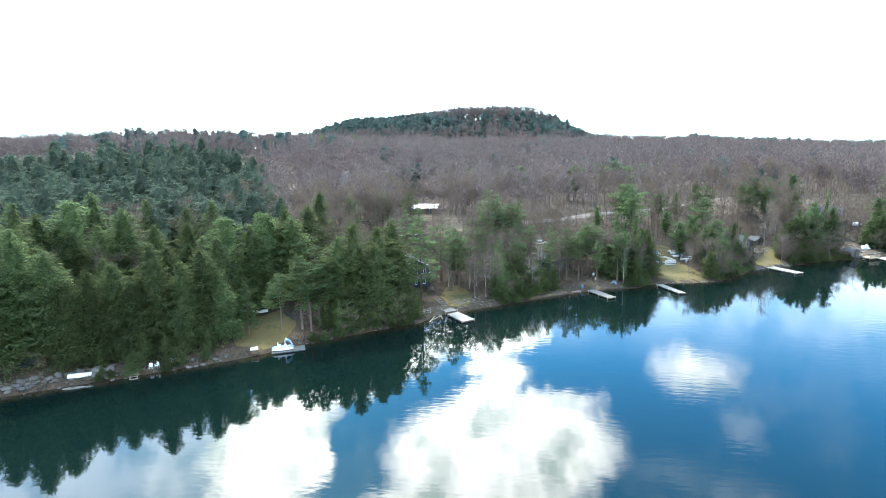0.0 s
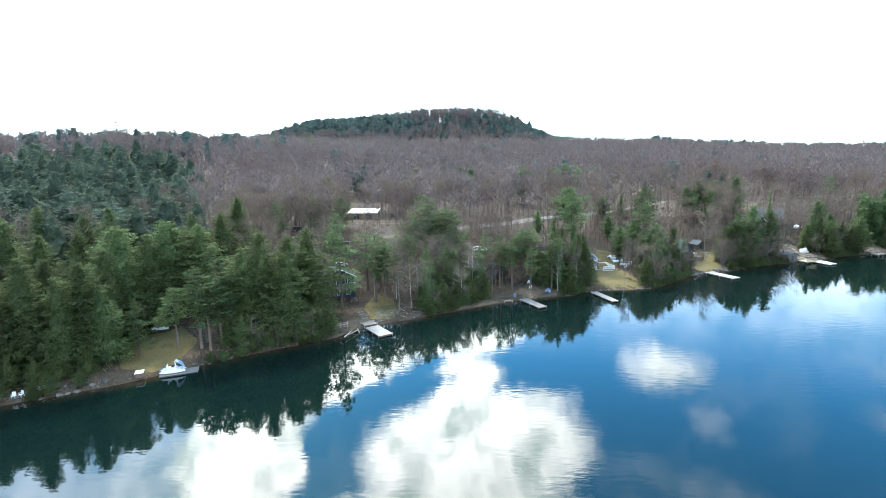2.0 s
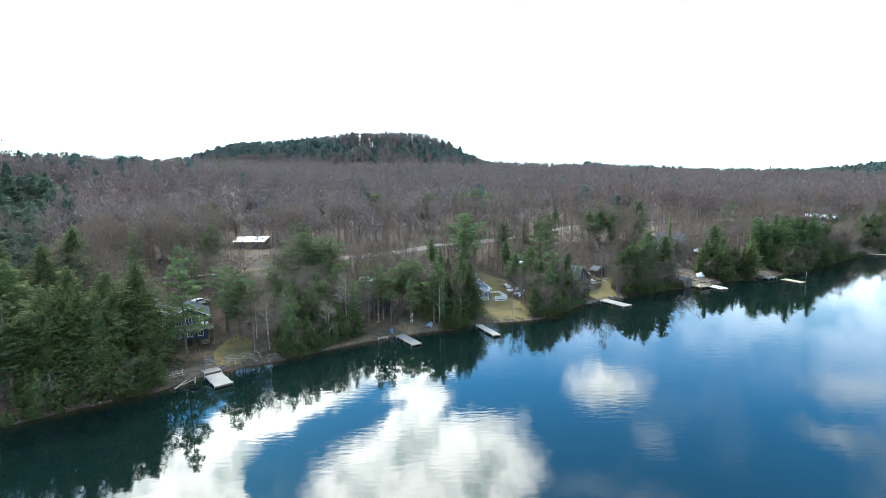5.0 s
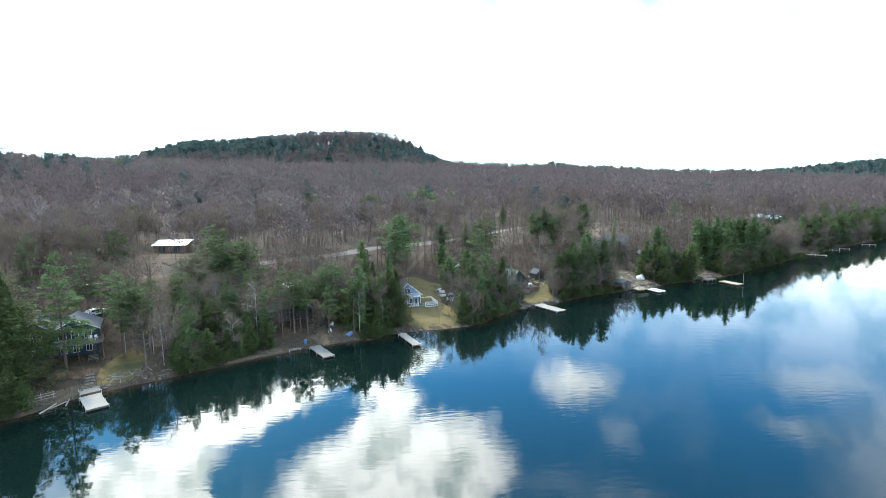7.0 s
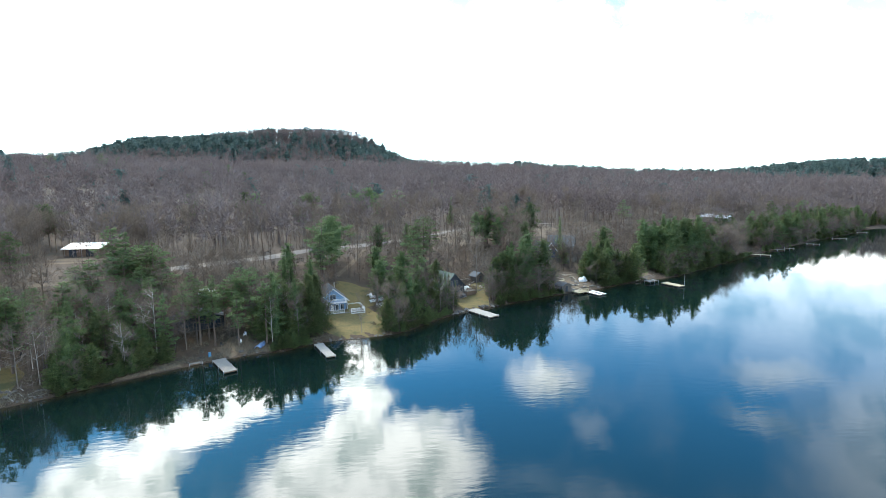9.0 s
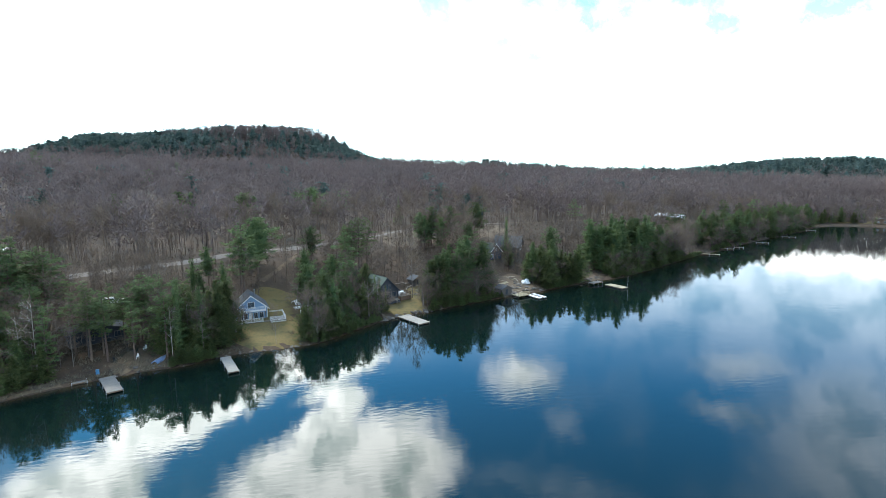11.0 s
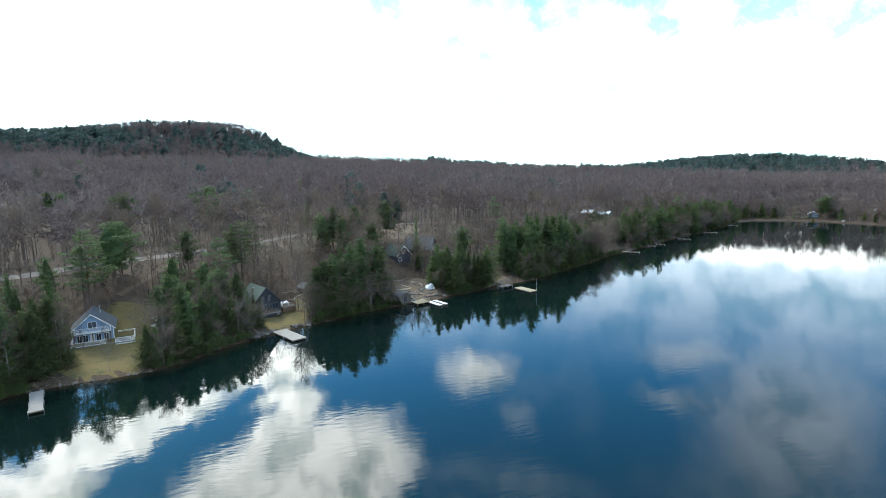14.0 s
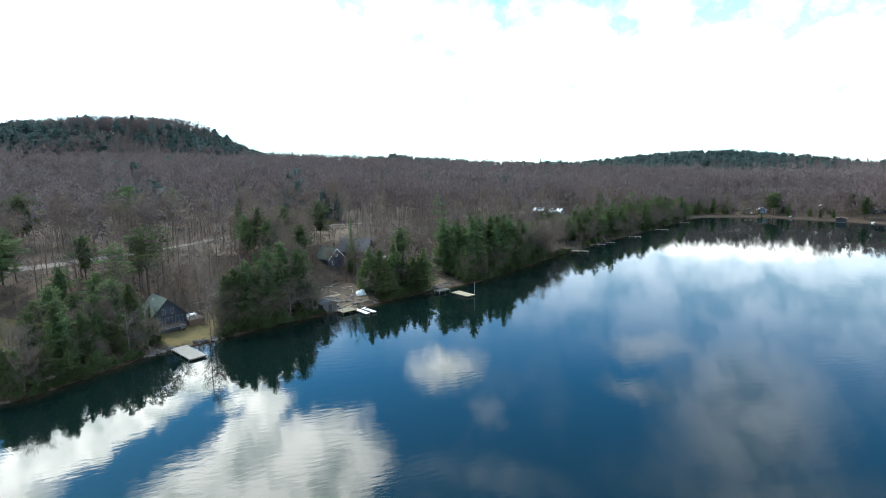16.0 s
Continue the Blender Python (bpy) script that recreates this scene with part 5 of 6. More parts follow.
# ---- docks ----
def dock(cx, cy, length, width, turn, material, label, legs=True, floats=False, top=0.45, pole=False):
    """A dock: frame, deck of planks, legs or floats. It runs along its own x."""
    ob = thing("dock", pose(cx, cy, 0, 0, 0, turn), label, "dock", "docks on the lake")
    n = max(4, int(length / 0.3))
    bm = bmesh.new()
    rng = np.random.RandomState(int(cx * 10) % 1000)
    for i in range(n):
        a = -length / 2 + length * i / n
        box(bm, a + 0.012, a + length / n - 0.012, -width / 2 + rng.uniform(-0.02, 0.02), width / 2 + rng.uniform(-0.02, 0.02), top - 0.04, top + rng.uniform(-0.004, 0.004))
    part("deck_planks", bm, material, ob)
    part("frame", boxes((-length / 2 + 0.03, length / 2 - 0.03, -width / 2 + 0.03, -width / 2 + 0.12, top - 0.24, top - 0.042), (-length / 2 + 0.03, length / 2 - 0.03, width / 2 - 0.12, width / 2 - 0.03, top - 0.24, top - 0.042),
                        (-length / 2 + 0.03, -length / 2 + 0.12, -width / 2 + 0.12, width / 2 - 0.12, top - 0.24, top - 0.042), (length / 2 - 0.12, length / 2 - 0.03, -width / 2 + 0.12, width / 2 - 0.12, top - 0.24, top - 0.042)), M_BROWN, ob)
    if legs:
        for sx in (-0.42, 0.05, 0.46):
            for sy in (-1, 1):
                part("leg", cylinder(0.05, -1.6, top + 0.12, 8, sx * length, sy * (width / 2 + 0.05)), M_CHROME, ob)
    if floats:
        for sx in (-0.33, 0, 0.33):
            part("float", soft_box(sx * length - length * 0.13, sx * length + length * 0.13, -width / 2 + 0.15, width / 2 - 0.15, -0.2, top - 0.245, 0.05), M_FLOAT, ob)
    if pole:
        part("pole", cylinder(0.04, top - 0.2, top + 3.4, 8, length / 2 - 0.15, width / 2 - 0.12), M_CHROME, ob, "tall grey pole")
    return ob


dock(-5.6, 117.6, 4.6, 2.9, -56, M_DOCK, "pale board landing section of a dock at the beach", top=0.62)
dock(-2.2, 112.3, 6.6, 3.0, -54, M_DOCK, "pale grey board dock standing in the lake", floats=True)
dock(31.5, 131.6, 8.2, 2.3, -62, M_GREYDECK, "grey board dock on steel legs under the pines")
dock(25.4, 134.9, 2.6, 2.1, -66, M_GREYDECK, "small old grey swim platform at the shore", top=0.35)
dock(49.6, 136.7, 9.2, 1.8, -71, M_DOCK, "long narrow pale dock before the lawn")
dock(87.8, 157.9, 8.9, 3.1, -63, M_DOCK, "broad pale board dock before the dark cottage", floats=True)
dock(124.6, 172.6, 5.6, 1.25, -70, M_WHITE, "narrow white floating dock section", legs=False, floats=True, top=0.4)
dock(126.4, 173.1, 5.2, 1.2, -70, M_WHITE, "second white floating dock section", legs=False, floats=True, top=0.4)
dock(153.6, 178.3, 6.6, 2.9, -71, M_YELLOWDECK, "tan floating dock with a tall grey pole", legs=False, floats=True, pole=True)
dock(222.5, 223.6, 8.6, 1.4, -38, M_YELLOWDECK, "slim yellowish dock beside the wooded bank")
for _x, _y, _l in ((240.5, 234.5, 6.0), (248.5, 236.5, 4.0), (270.0, 246.0, 5.5), (299.5, 260.5, 6.5), (332.5, 281.5, 10.0)):
    dock(_x, _y, _l, 1.3, -38, M_GREYDECK, "small grey dock along the wooded shore")


# ---- houses ----
def window(parent, x, z, w, h, y, trim=M_WHITE, name="window"):
    """A window in a wall that faces -y, at that y."""
    pane = part("window_frame", boxes((x - w / 2 - 0.07, x + w / 2 + 0.07, y - 0.07, y, z - 0.07, z), (x - w / 2 - 0.07, x + w / 2 + 0.07, y - 0.07, y, z + h, z + h + 0.07),
                                      (x - w / 2 - 0.07, x - w / 2, y - 0.07, y, z, z + h), (x + w / 2, x + w / 2 + 0.07, y - 0.07, y, z, z + h), (x - 0.025, x + 0.025, y - 0.055, y, z, z + h)), trim, parent)
    part("pane", boxes((x - w / 2, x + w / 2, y - 0.03, y - 0.006, z, z + h)), M_GLASS, pane, "dark reflecting glass")
    return pane


def gable_house(name, m, label, width, depth, base, eave, peak, wall, roof, overhang=0.45, group="cottages"):
    """A house with its gable to -y: foundation, walls, two roof slopes, fascia."""
    ob = thing(name, m, label, "house", group)
    w, d = width / 2, depth
    part("foundation", boxes((-w + 0.06, w - 0.06, 0.06, d - 0.06, -1.2, base)), M_STONE, ob)
    part("wall", prism([(-w, base), (w, base), (w, eave), (0, peak), (-w, eave)], 0, d), wall, ob)
    rise, run = peak - eave, w
    k = overhang * rise / run
    t = 0.16
    for s in (-1, 1):
        part("roof", prism([(0, peak + 0.02), (s * (w + overhang), eave - k + 0.02), (s * (w + overhang), eave - k + t), (0, peak + t + 0.04)], -overhang, d + overhang), roof, ob)
        part("fascia", prism([(0, peak + t - 0.02), (s * (w + overhang), eave - k + t - 0.04), (s * (w + overhang), eave - k - 0.12), (0, peak - 0.14)], -overhang - 0.05, -overhang - 0.004), wall if wall in (M_DARKWALL, M_BROWN, M_GREYDECK, M_GREYWALL) else M_WHITE, ob, "bargeboard")
    return ob


def deck_part(ob, x0, x1, y0, y1, z, material, rails=(), skirt=None, name="porch_deck", rail=M_WHITE):
    d = part(name, boxes((x0, x1, y0, y1, z - 0.16, z)), material, ob)
    for line in rails:
        part("railing", rail_bm(line), rail, d, m=Matrix.Translation((0, 0, z)))
    if skirt:
        part("skirting", boxes((x0 + 0.05, x1 - 0.05, y0 + 0.04, y0 + 0.1, -0.6, z - 0.17), (x1 - 0.1, x1 - 0.04, y0 + 0.1, y1 - 0.02, -0.6, z - 0.17), (x0 + 0.04, x0 + 0.1, y0 + 0.1, y1 - 0.02, -0.6, z - 0.17)), skirt, d)
    else:
        for x in (x0 + 0.12, (x0 + x1) / 2, x1 - 0.12):
            part("post", boxes((x - 0.08, x + 0.08, y0 + 0.04, y0 + 0.2, -1.2, z - 0.165)), M_BROWN, d)
    return d


def steps_part(ob, x, y, z, width, count, material=M_GREYDECK):
    bm = bmesh.new()
    for i in range(count):
        box(bm, x - width / 2, x + width / 2, y - 0.28 * (i + 1), y - 0.28 * i - 0.01, z - 0.18 * (i + 1) - 0.05, z - 0.18 * (i + 1))
    for s in (-1, 1):
        box(bm, x + s * width / 2 - 0.03, x + s * width / 2 + 0.03, y - 0.28 * count, y, z - 0.18 * count - 0.3, z - 0.18 * count - 0.1)
    part("steps", bm, material, ob)


def blue_cottage():
    m = pose(50.6, 161.5, 0.8, 0, 0, 12)
    ob = gable_house("blue_cottage", m, "pale blue chalet cottage with white decks and balcony", 6.9, 7.0, 0.9, 4.0, 6.9, M_BLUEWALL, M_SLATEROOF, 0.5)
    for x in (-2.3, -1.3, 0.9, 2.2):
        window(ob, x, 1.35, 0.75, 1.4, 0)
    part("door", boxes((-0.6, 0.25, -0.05, -0.004, 1.16, 2.85)), M_WHITE, ob, "white cottage door")
    window(ob, 0.0, 3.9, 1.4, 1.4, 0)
    deck_part(ob, -3.1, 3.1, -1.2, 0, 3.45, M_WHITE, ([(-3.05, -0.02), (-3.05, -1.15), (3.05, -1.15), (3.05, -0.02)],), name="balcony")
    deck_part(ob, -3.6, 3.7, -2.6, 0, 1.15, M_GREYDECK, ([(-3.55, -0.1), (-3.55, -2.55), (2.2, -2.55)],), M_WHITE)
    deck_part(ob, 3.72, 7.2, -3.6, 2.2, 1.35, M_GREYDECK, ([(3.8, -3.52), (7.12, -3.52), (7.12, 2.1), (4.2, 2.1)],), M_WHITE, name="side_deck")
    steps_part(ob, -4.1, -1.2, 1.15, 1.0, 5, M_WHITE)
    for s in (-1, 1):
        part("corner_board", boxes((s * 3.45 - 0.07, s * 3.45 + 0.07, -0.03, 0.1, 0.9, 4.0)), M_WHITE, ob)
    ch = part("chimney", cylinder(0.12, 5.2, 7.3, 10, 1.2, 4.6), M_CHROME, ob)
    part("chimney_cap", cylinder(0.2, 7.3, 7.45, 10, 1.2, 4.6), M_CHROME, ch)


def dark_cottage():
    m = pose(83.2, 172.4, 1.9, 0, 0, 26) @ Matrix.Scale(0.92, 4)
    ob = gable_house("dark_cottage", m, "dark stained cottage with grey-green roof and pale grey window frames", 7.8, 8.6, 0.6, 2.6, 6.5, M_DARKWALL, M_GREENROOF, 0.4)
    for x in (-2.3, 0.0, 2.3):
        window(ob, x, 0.75, 1.6, 1.5, 0, M_GREYDECK)
    for x in (-0.95, 0.95):
        window(ob, x, 3.05, 0.6, 1.3, 0, M_GREYDECK)
    window(ob, 0, 3.05, 0.75, 1.4, 0, M_DARKWALL)
    deck_part(ob, -3.9, 2.9, -2.2, 0, 0.35, M_GREYDECK, ([(-3.8, -2.12), (1.2, -2.12)],), M_DARKWALL, rail=M_BROWN)
    deck_part(ob, 4.1, 7.8, -0.9, 4.5, 0.75, M_GREYDECK, ([(4.2, -0.82), (7.7, -0.82), (7.7, 4.4)],), M_BROWN, name="side_deck", rail=M_BROWN)
    steps_part(ob, 2.0, -2.2, 0.35, 1.0, 3)
    ch = part("chimney", cylinder(0.13, 3.6, 6.6, 10, -2.1, 2.4), M_CHROME, ob, "slim steel chimney pipe")
    part("chimney_cap", cylinder(0.22, 6.6, 6.75, 10, -2.1, 2.4), M_CHROME, ch)
    # patio furniture on the side deck
    t = thing("patio_table", m @ pose(5.9, 1.8, 0.75), "white patio table on the side deck", "table")
    part("tabletop", cylinder(0.65, 0.7, 0.75, 16), M_WHITE, t)
    part("leg", cylinder(0.06, 0, 0.695, 8), M_WHITE, t)
    for a in range(4):
        chair(m @ pose(5.9 + 1.15 * math.cos(a * 1.57 + 0.5), 1.8 + 1.15 * math.sin(a * 1.57 + 0.5), 0.75, 0, 0, math.degrees(a * 1.57 + 0.5) + 90), M_WHITE, "white plastic garden chair")


def chair(m, material, label):
    c = thing("garden_chair", m, label, "chair", "garden chairs")
    part("seat", soft_box(-0.26, 0.26, -0.26, 0.26, 0.4, 0.46, 0.02), material, c)
    part("backrest", soft_box(-0.26, 0.26, 0.22, 0.28, 0.46, 0.98, 0.02), material, c)
    for x in (-0.22, 0.22):
        for y in (-0.22, 0.22):
            part("leg", boxes((x - 0.025, x + 0.025, y - 0.025, y + 0.025, 0, 0.4)), material, c)
        part("armrest", boxes((x * 1.15 - 0.03, x * 1.15 + 0.03, -0.24, 0.24, 0.62, 0.66)), material, c)
    return c


def navy_house():
    m = pose(-19.6, 128.0, 2.3, 0, 0, 22)
    ob = gable_house("navy_house", m, "dark blue-grey two-storey house with pale roof edges", 4.6, 8.0, 0.3, 6.0, 7.6, M_NAVY, M_SLATEROOF, 0.5)
    for x in (-0.65, 0.65):
        window(ob, x, 3.6, 0.7, 1.7, 0)
        window(ob, x, 1.2, 0.65, 1.0, 0)
    wing = part("wing", prism([(2.32, -1.2), (9.6, -1.2), (9.6, 5.0), (5.95, 6.9), (2.32, 5.0)], 1.6, 8.4), M_NAVY, ob)
    for x in (3.9, 5.9, 8.0):
        window(wing, x, 3.1, 1.1, 1.5, 1.6)
        window(wing, x, 0.5, 0.9, 1.2, 1.6)
    for s in (-1, 1):
        part("roof", prism([(5.95, 6.95), (5.95 + s * 4.2, 4.75), (5.95 + s * 4.2, 4.92), (5.95, 7.13)], 0.9, 8.9), M_SLATEROOF, wing)
        part("fascia", prism([(5.95, 7.1), (5.95 + s * 4.2, 4.88), (5.95 + s * 4.2, 4.68), (5.95, 6.88)], 0.84, 0.896), M_WHITE, wing, "pale bargeboard")
    deck_part(ob, 2.4, 10.6, -1.5, 1.58, 2.7, M_GREYDECK, ([(2.45, -1.42), (10.5, -1.42), (10.5, 1.4)],), rail=M_GREYDECK)
    for x in (8.2, 10.45):
        part("post", boxes((x - 0.09, x + 0.09, -1.3, -1.12, 2.72, 4.9)), M_BROWN, ob)
    steps_part(ob, 8.8, -1.5, 0.5, 1.6, 4)
    ch = part("chimney", boxes((-0.4, 0.4, 5.0, 5.8, 5.9, 8.5)), M_STONE, ob)
    part("chimney_cap", boxes((-0.5, 0.5, 4.9, 5.9, 8.5, 8.62)), M_STONE, ch)
    chair(m @ pose(9.4, 0.3, 2.7, 0, 0, 20), M_WHITE, "white plastic chair on the raised deck")
    chair(m @ pose(8.4, 0.4, 2.7, 0, 0, -30), M_WHITE, "white plastic chair on the raised deck")


def low_cabin():
    x, y = 22.5, 151.5
    ob = gable_house("low_cabin", pose(x, y, gz(x, y) - 0.2, 0, 0, 28), "low dark brown cabin behind the pines", 10.0, 6.0, 0.4, 2.7, 3.9, M_DARKWALL, M_SLATEROOF, 0.4)
    for a in (-3.4, -1.2, 1.2, 3.4):
        window(ob, a, 1.1, 1.1, 1.1, 0, M_GREYDECK)


def long_shed():
    x, y = -20.9, 196.2
    m = pose(x, y, gz(x, y), 0, 0, -4)
    ob = thing("long_shed", m, "long dark brown shed with shiny sheet-metal roof", "shed", "sheds")
    part("front_wall", boxes((-5.0, 5.0, 0, 0.12, -1.0, 2.3)), M_BROWN, ob)
    part("back_wall", boxes((-5.0, 5.0, 4.4, 4.52, -1.0, 3.25)), M_BROWN, ob)
    for s in (-1, 1):
        part("side_wall", prism([(0.125, -1.0), (4.395, -1.0), (4.395, 3.2), (0.125, 2.3)], -0.06, 0.06), M_BROWN, ob, m=pose(s * 4.94, 0, 0, 0, 0, 90))
    for i in range(5):
        part("post", boxes((-4.6 + i * 2.3 - 0.08, -4.6 + i * 2.3 + 0.08, -0.12, -0.004, -1.0, 2.3)), M_BARK, ob)
    for x0 in (-3.4, 1.2):
        part("door", boxes((x0, x0 + 2.0, -0.06, -0.004, 0, 2.0)), M_DARKWALL, ob)
    for i in range(8):
        part("roof_sheet", prism([(-5.4 + i * 1.35 + 0.01, -0.03), (-4.05 + i * 1.35 - 0.01, -0.03), (-4.05 + i * 1.35 - 0.01, 0.04), (-5.4 + i * 1.35 + 0.01, 0.04)], -0.6, 5.1), M_TIN, ob, m=pose(0, 0, 2.38 + 0.004 * (i % 2), 12, 0, 0))
    # low lean-to with a pale roof nearer the lake
    x, y = -20.6, 154.3
    ob = thing("woodshed", pose(x, y, gz(x, y), 0, 0, 22), "low open woodshed with pale sheet-metal roof", "shed", "sheds")
    part("back_wall", boxes((-3.9, 3.9, 1.7, 1.8, -0.6, 1.6)), M_BROWN, ob)
    for i in range(4):
        part("post", boxes((-3.8 + i * 2.53 - 0.07, -3.8 + i * 2.53 + 0.07, 0, 0.14, -0.6, 1.9)), M_LOG, ob)
    part("roof", boxes((-4.2, 4.2, -0.4, 2.1, 0, 0.06)), M_TIN, ob, m=pose(0, 0, 1.96, -7, 0, 0))
    part("firewood", boxes((-3.4, 3.4, 0.5, 1.6, -0.5, 1.1)), M_LOG, ob, "stacked split logs")


def upper_houses():
    x, y = 125.2, 209.0
    ob = gable_house("green_cottage", pose(x, y, gz(x, y) - 0.3, 0, 0, 24), "dark blue-green cottage with green roof and white trim", 5.4, 7.0, 0.4, 3.0, 5.8, M_NAVY, M_GREENROOF, 0.45)
    window(ob, 0, 3.4, 0.8, 0.8, 0)
    window(ob, -1.5, 1.0, 1.0, 1.2, 0)
    x, y = 137.5, 217.0
    ob = gable_house("brown_lodge", pose(x, y, gz(x, y) - 0.4, 0, 0, 62), "brown lodge with large dark grey roof", 8.0, 9.0, 0.4, 2.6, 5.8, M_GREYWALL, M_SLATEROOF, 0.6)
    for a in (-2.6, 0, 2.6):
        window(ob, a, 1.1, 1.1, 1.4, 0)
    window(ob, 0, 3.9, 1.0, 1.0, 0)
    x, y = 93.9, 186.0
    ob = gable_house("garden_shed", pose(x, y, gz(x, y), 0, 0, 25), "small grey-brown garden shed beside the bare trees", 3.4, 3.0, 0.2, 2.0, 3.0, M_GREYWALL, M_SLATEROOF, 0.3, "sheds")
    part("door", boxes((-0.45, 0.45, -0.05, -0.004, 0.25, 1.95)), M_DARKWALL, ob)
    x, y = 117.6, 175.6
    ob = gable_house("shore_hut", pose(x, y, gz(x, y), 0, 0, 20), "weathered grey-brown hut at the water's edge", 3.6, 3.0, 0.2, 2.1, 2.8, M_GREYWALL, M_SLATEROOF, 0.3, "sheds")
    part("door", boxes((-0.45, 0.45, -0.05, -0.004, 0.25, 1.9)), M_DARKWALL, ob)
    x, y = 68.5, 187.0
    ob = gable_house("garden_shed", pose(x, y, gz(x, y), 0, 0, 10), "tiny grey shed at the wood's edge", 2.2, 1.8, 0.2, 1.8, 2.4, M_GREYDECK, M_TIN, 0.2, "sheds")
    part("door", boxes((-0.4, 0.4, -0.05, -0.004, 0.25, 1.75)), M_DARKWALL, ob)
    # shore deck of the work site
    x, y = 121.4, 174.4
    ob = thing("shore_deck", pose(x, y, 0.5, 0, 0, 20), "new tan wooden deck with railing at the shore", "deck")
    deck_part(ob, -2.0, 2.0, -1.4, 1.6, 0.2, M_YELLOWDECK, ([(-1.95, -1.32), (1.95, -1.32)],), rail=M_YELLOWDECK)
    # boathouse half hidden by the evergreens
    x, y = -74.0, 79.5
    ob = gable_house("boathouse", pose(x, y, 0.9, 0, 0, 28), "brown boathouse with tan roof under the evergreens", 6.0, 5.0, 0.1, 2.2, 3.1, M_BROWN, M_YELLOWDECK, 0.4, "sheds")
    part("door", boxes((-1.3, 1.3, -0.06, -0.004, 0.1, 1.9)), M_DARKWALL, ob)
    for x, y, w, wall, roof, label in ((395, 288.5, 5, M_BROWN, M_SLATEROOF, "brown cottage on the far shore"), (404.5, 287, 5, M_BLUEWALL, M_TIN, "pale blue cottage on the far shore"), (428, 264.5, 6, M_BROWN, M_TIN, "cottage with bright metal roof across the lake"),
                                    (433, 236, 6, M_DARKWALL, M_SLATEROOF, "dark cottage at the lake's end"), (414, 278, 5, M_GREYDECK, M_SLATEROOF, "grey cottage behind a pine on the far shore")):
        ob = gable_house("far_cottage", pose(x, y, gz(x, y) - 0.2, 0, 0, -50), label, w, 5, 0.3, 2.3, 3.7, wall, roof)
        for a in (-0.3, 0.3):
            window(ob, a * w, 0.9, 0.8, 1.0, 0)
    ob = gable_house("far_boathouse", pose(404, 239.5, 0.2, 0, 0, -62), "dark boathouse standing at the far shore", 4.4, 4, 0.1, 1.9, 2.5, M_DARKWALL, M_BROWN, group="sheds")
    part("door", boxes((-1.3, 1.3, -0.06, -0.004, 0.1, 1.7)), M_BLACK, ob)
    for x, y, w, d, label, roof in ((256.0, 285.0, 8, 6, "low house with bright metal roof behind the lakeside trees", M_TIN), (244.5, 283.0, 7, 5, "low house with light metal roof beside the road", M_TIN), (270.0, 264.0, 4, 4, "small white building among the pines", M_DOCK)):
        ob = gable_house("roadside_house", pose(x, y, gz(x, y) - 0.2, 0, 0, 40), label, w, d, 0.3, 2.3, 3.6, M_GREYDECK, roof)
        for a in (-0.27, 0.27):
            window(ob, a * w, 0.9, 0.9, 1.0, 0)


navy_house()
low_cabin()
blue_cottage()
dark_cottage()
long_shed()
upper_houses()


# ---- boats and other shore things ----
def hull_mesh(length, width, height, sheer=0.18, sections=9):
    """An open boat's outside and inside, keel along x, bow at +x."""
    v, f = [], []
    prof = [(-1, 1.0), (-0.86, 0.5), (-0.45, 0.06), (0, 0), (0.45, 0.06), (0.86, 0.5), (1, 1.0)]
    inner = [(0.9, 1.0), (0.74, 0.5), (0.36, 0.16), (0, 0.12), (-0.36, 0.16), (-0.74, 0.5), (-0.9, 1.0)]
    ring = prof + inner
    for i in range(sections):
        s = i / (sections - 1)
        b = (1 - max(0, (s - 0.45) / 0.55) ** 2.2) * (0.8 + 0.2 * min(1, s * 4))
        b = max(b, 0.04)
        for a, c in ring:
            v.append((length * (s - 0.5), a * b * width / 2, c * height * (1 + sheer * s * s) + 0.22 * height * max(0, s - 0.7) * (1 - c)))
    n = len(ring)
    bm = bmesh.new()
    vs = [bm.verts.new(p) for p in v]
    for i in range(sections - 1):
        for k in range(n):
            bm.faces.new((vs[i * n + k], vs[i * n + (k + 1) % n], vs[(i + 1) * n + (k + 1) % n], vs[(i + 1) * n + k]))
    bm.faces.new(vs[:n])
    bm.faces.new(vs[-n:][::-1])
    bmesh.ops.recalc_face_normals(bm, faces=bm.faces)
    return bm


def rowboat(m, material, label, length=4.0, width=1.4, upturned=False):
    b = thing("rowboat", m @ (pose(0, 0, 0.55, 180, 0, 0) if upturned else Matrix()), label, "boat", "boats on the shore")
    part("hull", hull_mesh(length, width, 0.52), material, b, smooth=True)
    for x in (-0.25, 0.12):
        part("bench", boxes((x * length - 0.14, x * length + 0.14, -width * 0.42, width * 0.42, 0.34, 0.38)), M_GREYDECK, b)
    return b


def kayak(m, material, label):
    k = thing("kayak", m, label, "kayak", "boats on the shore")
    bm = bmesh.new()
    bmesh.ops.create_uvsphere(bm, u_segments=14, v_segments=8, radius=1, matrix=Matrix.Diagonal((1.7, 0.34, 0.2, 1)))
    part("hull", bm, material, k, smooth=True)
    part("cockpit_rim", cylinder(0.26, 0.15, 0.22, 12, lie=Matrix.Diagonal((1.6, 1, 1, 1))), M_BLACK, k)


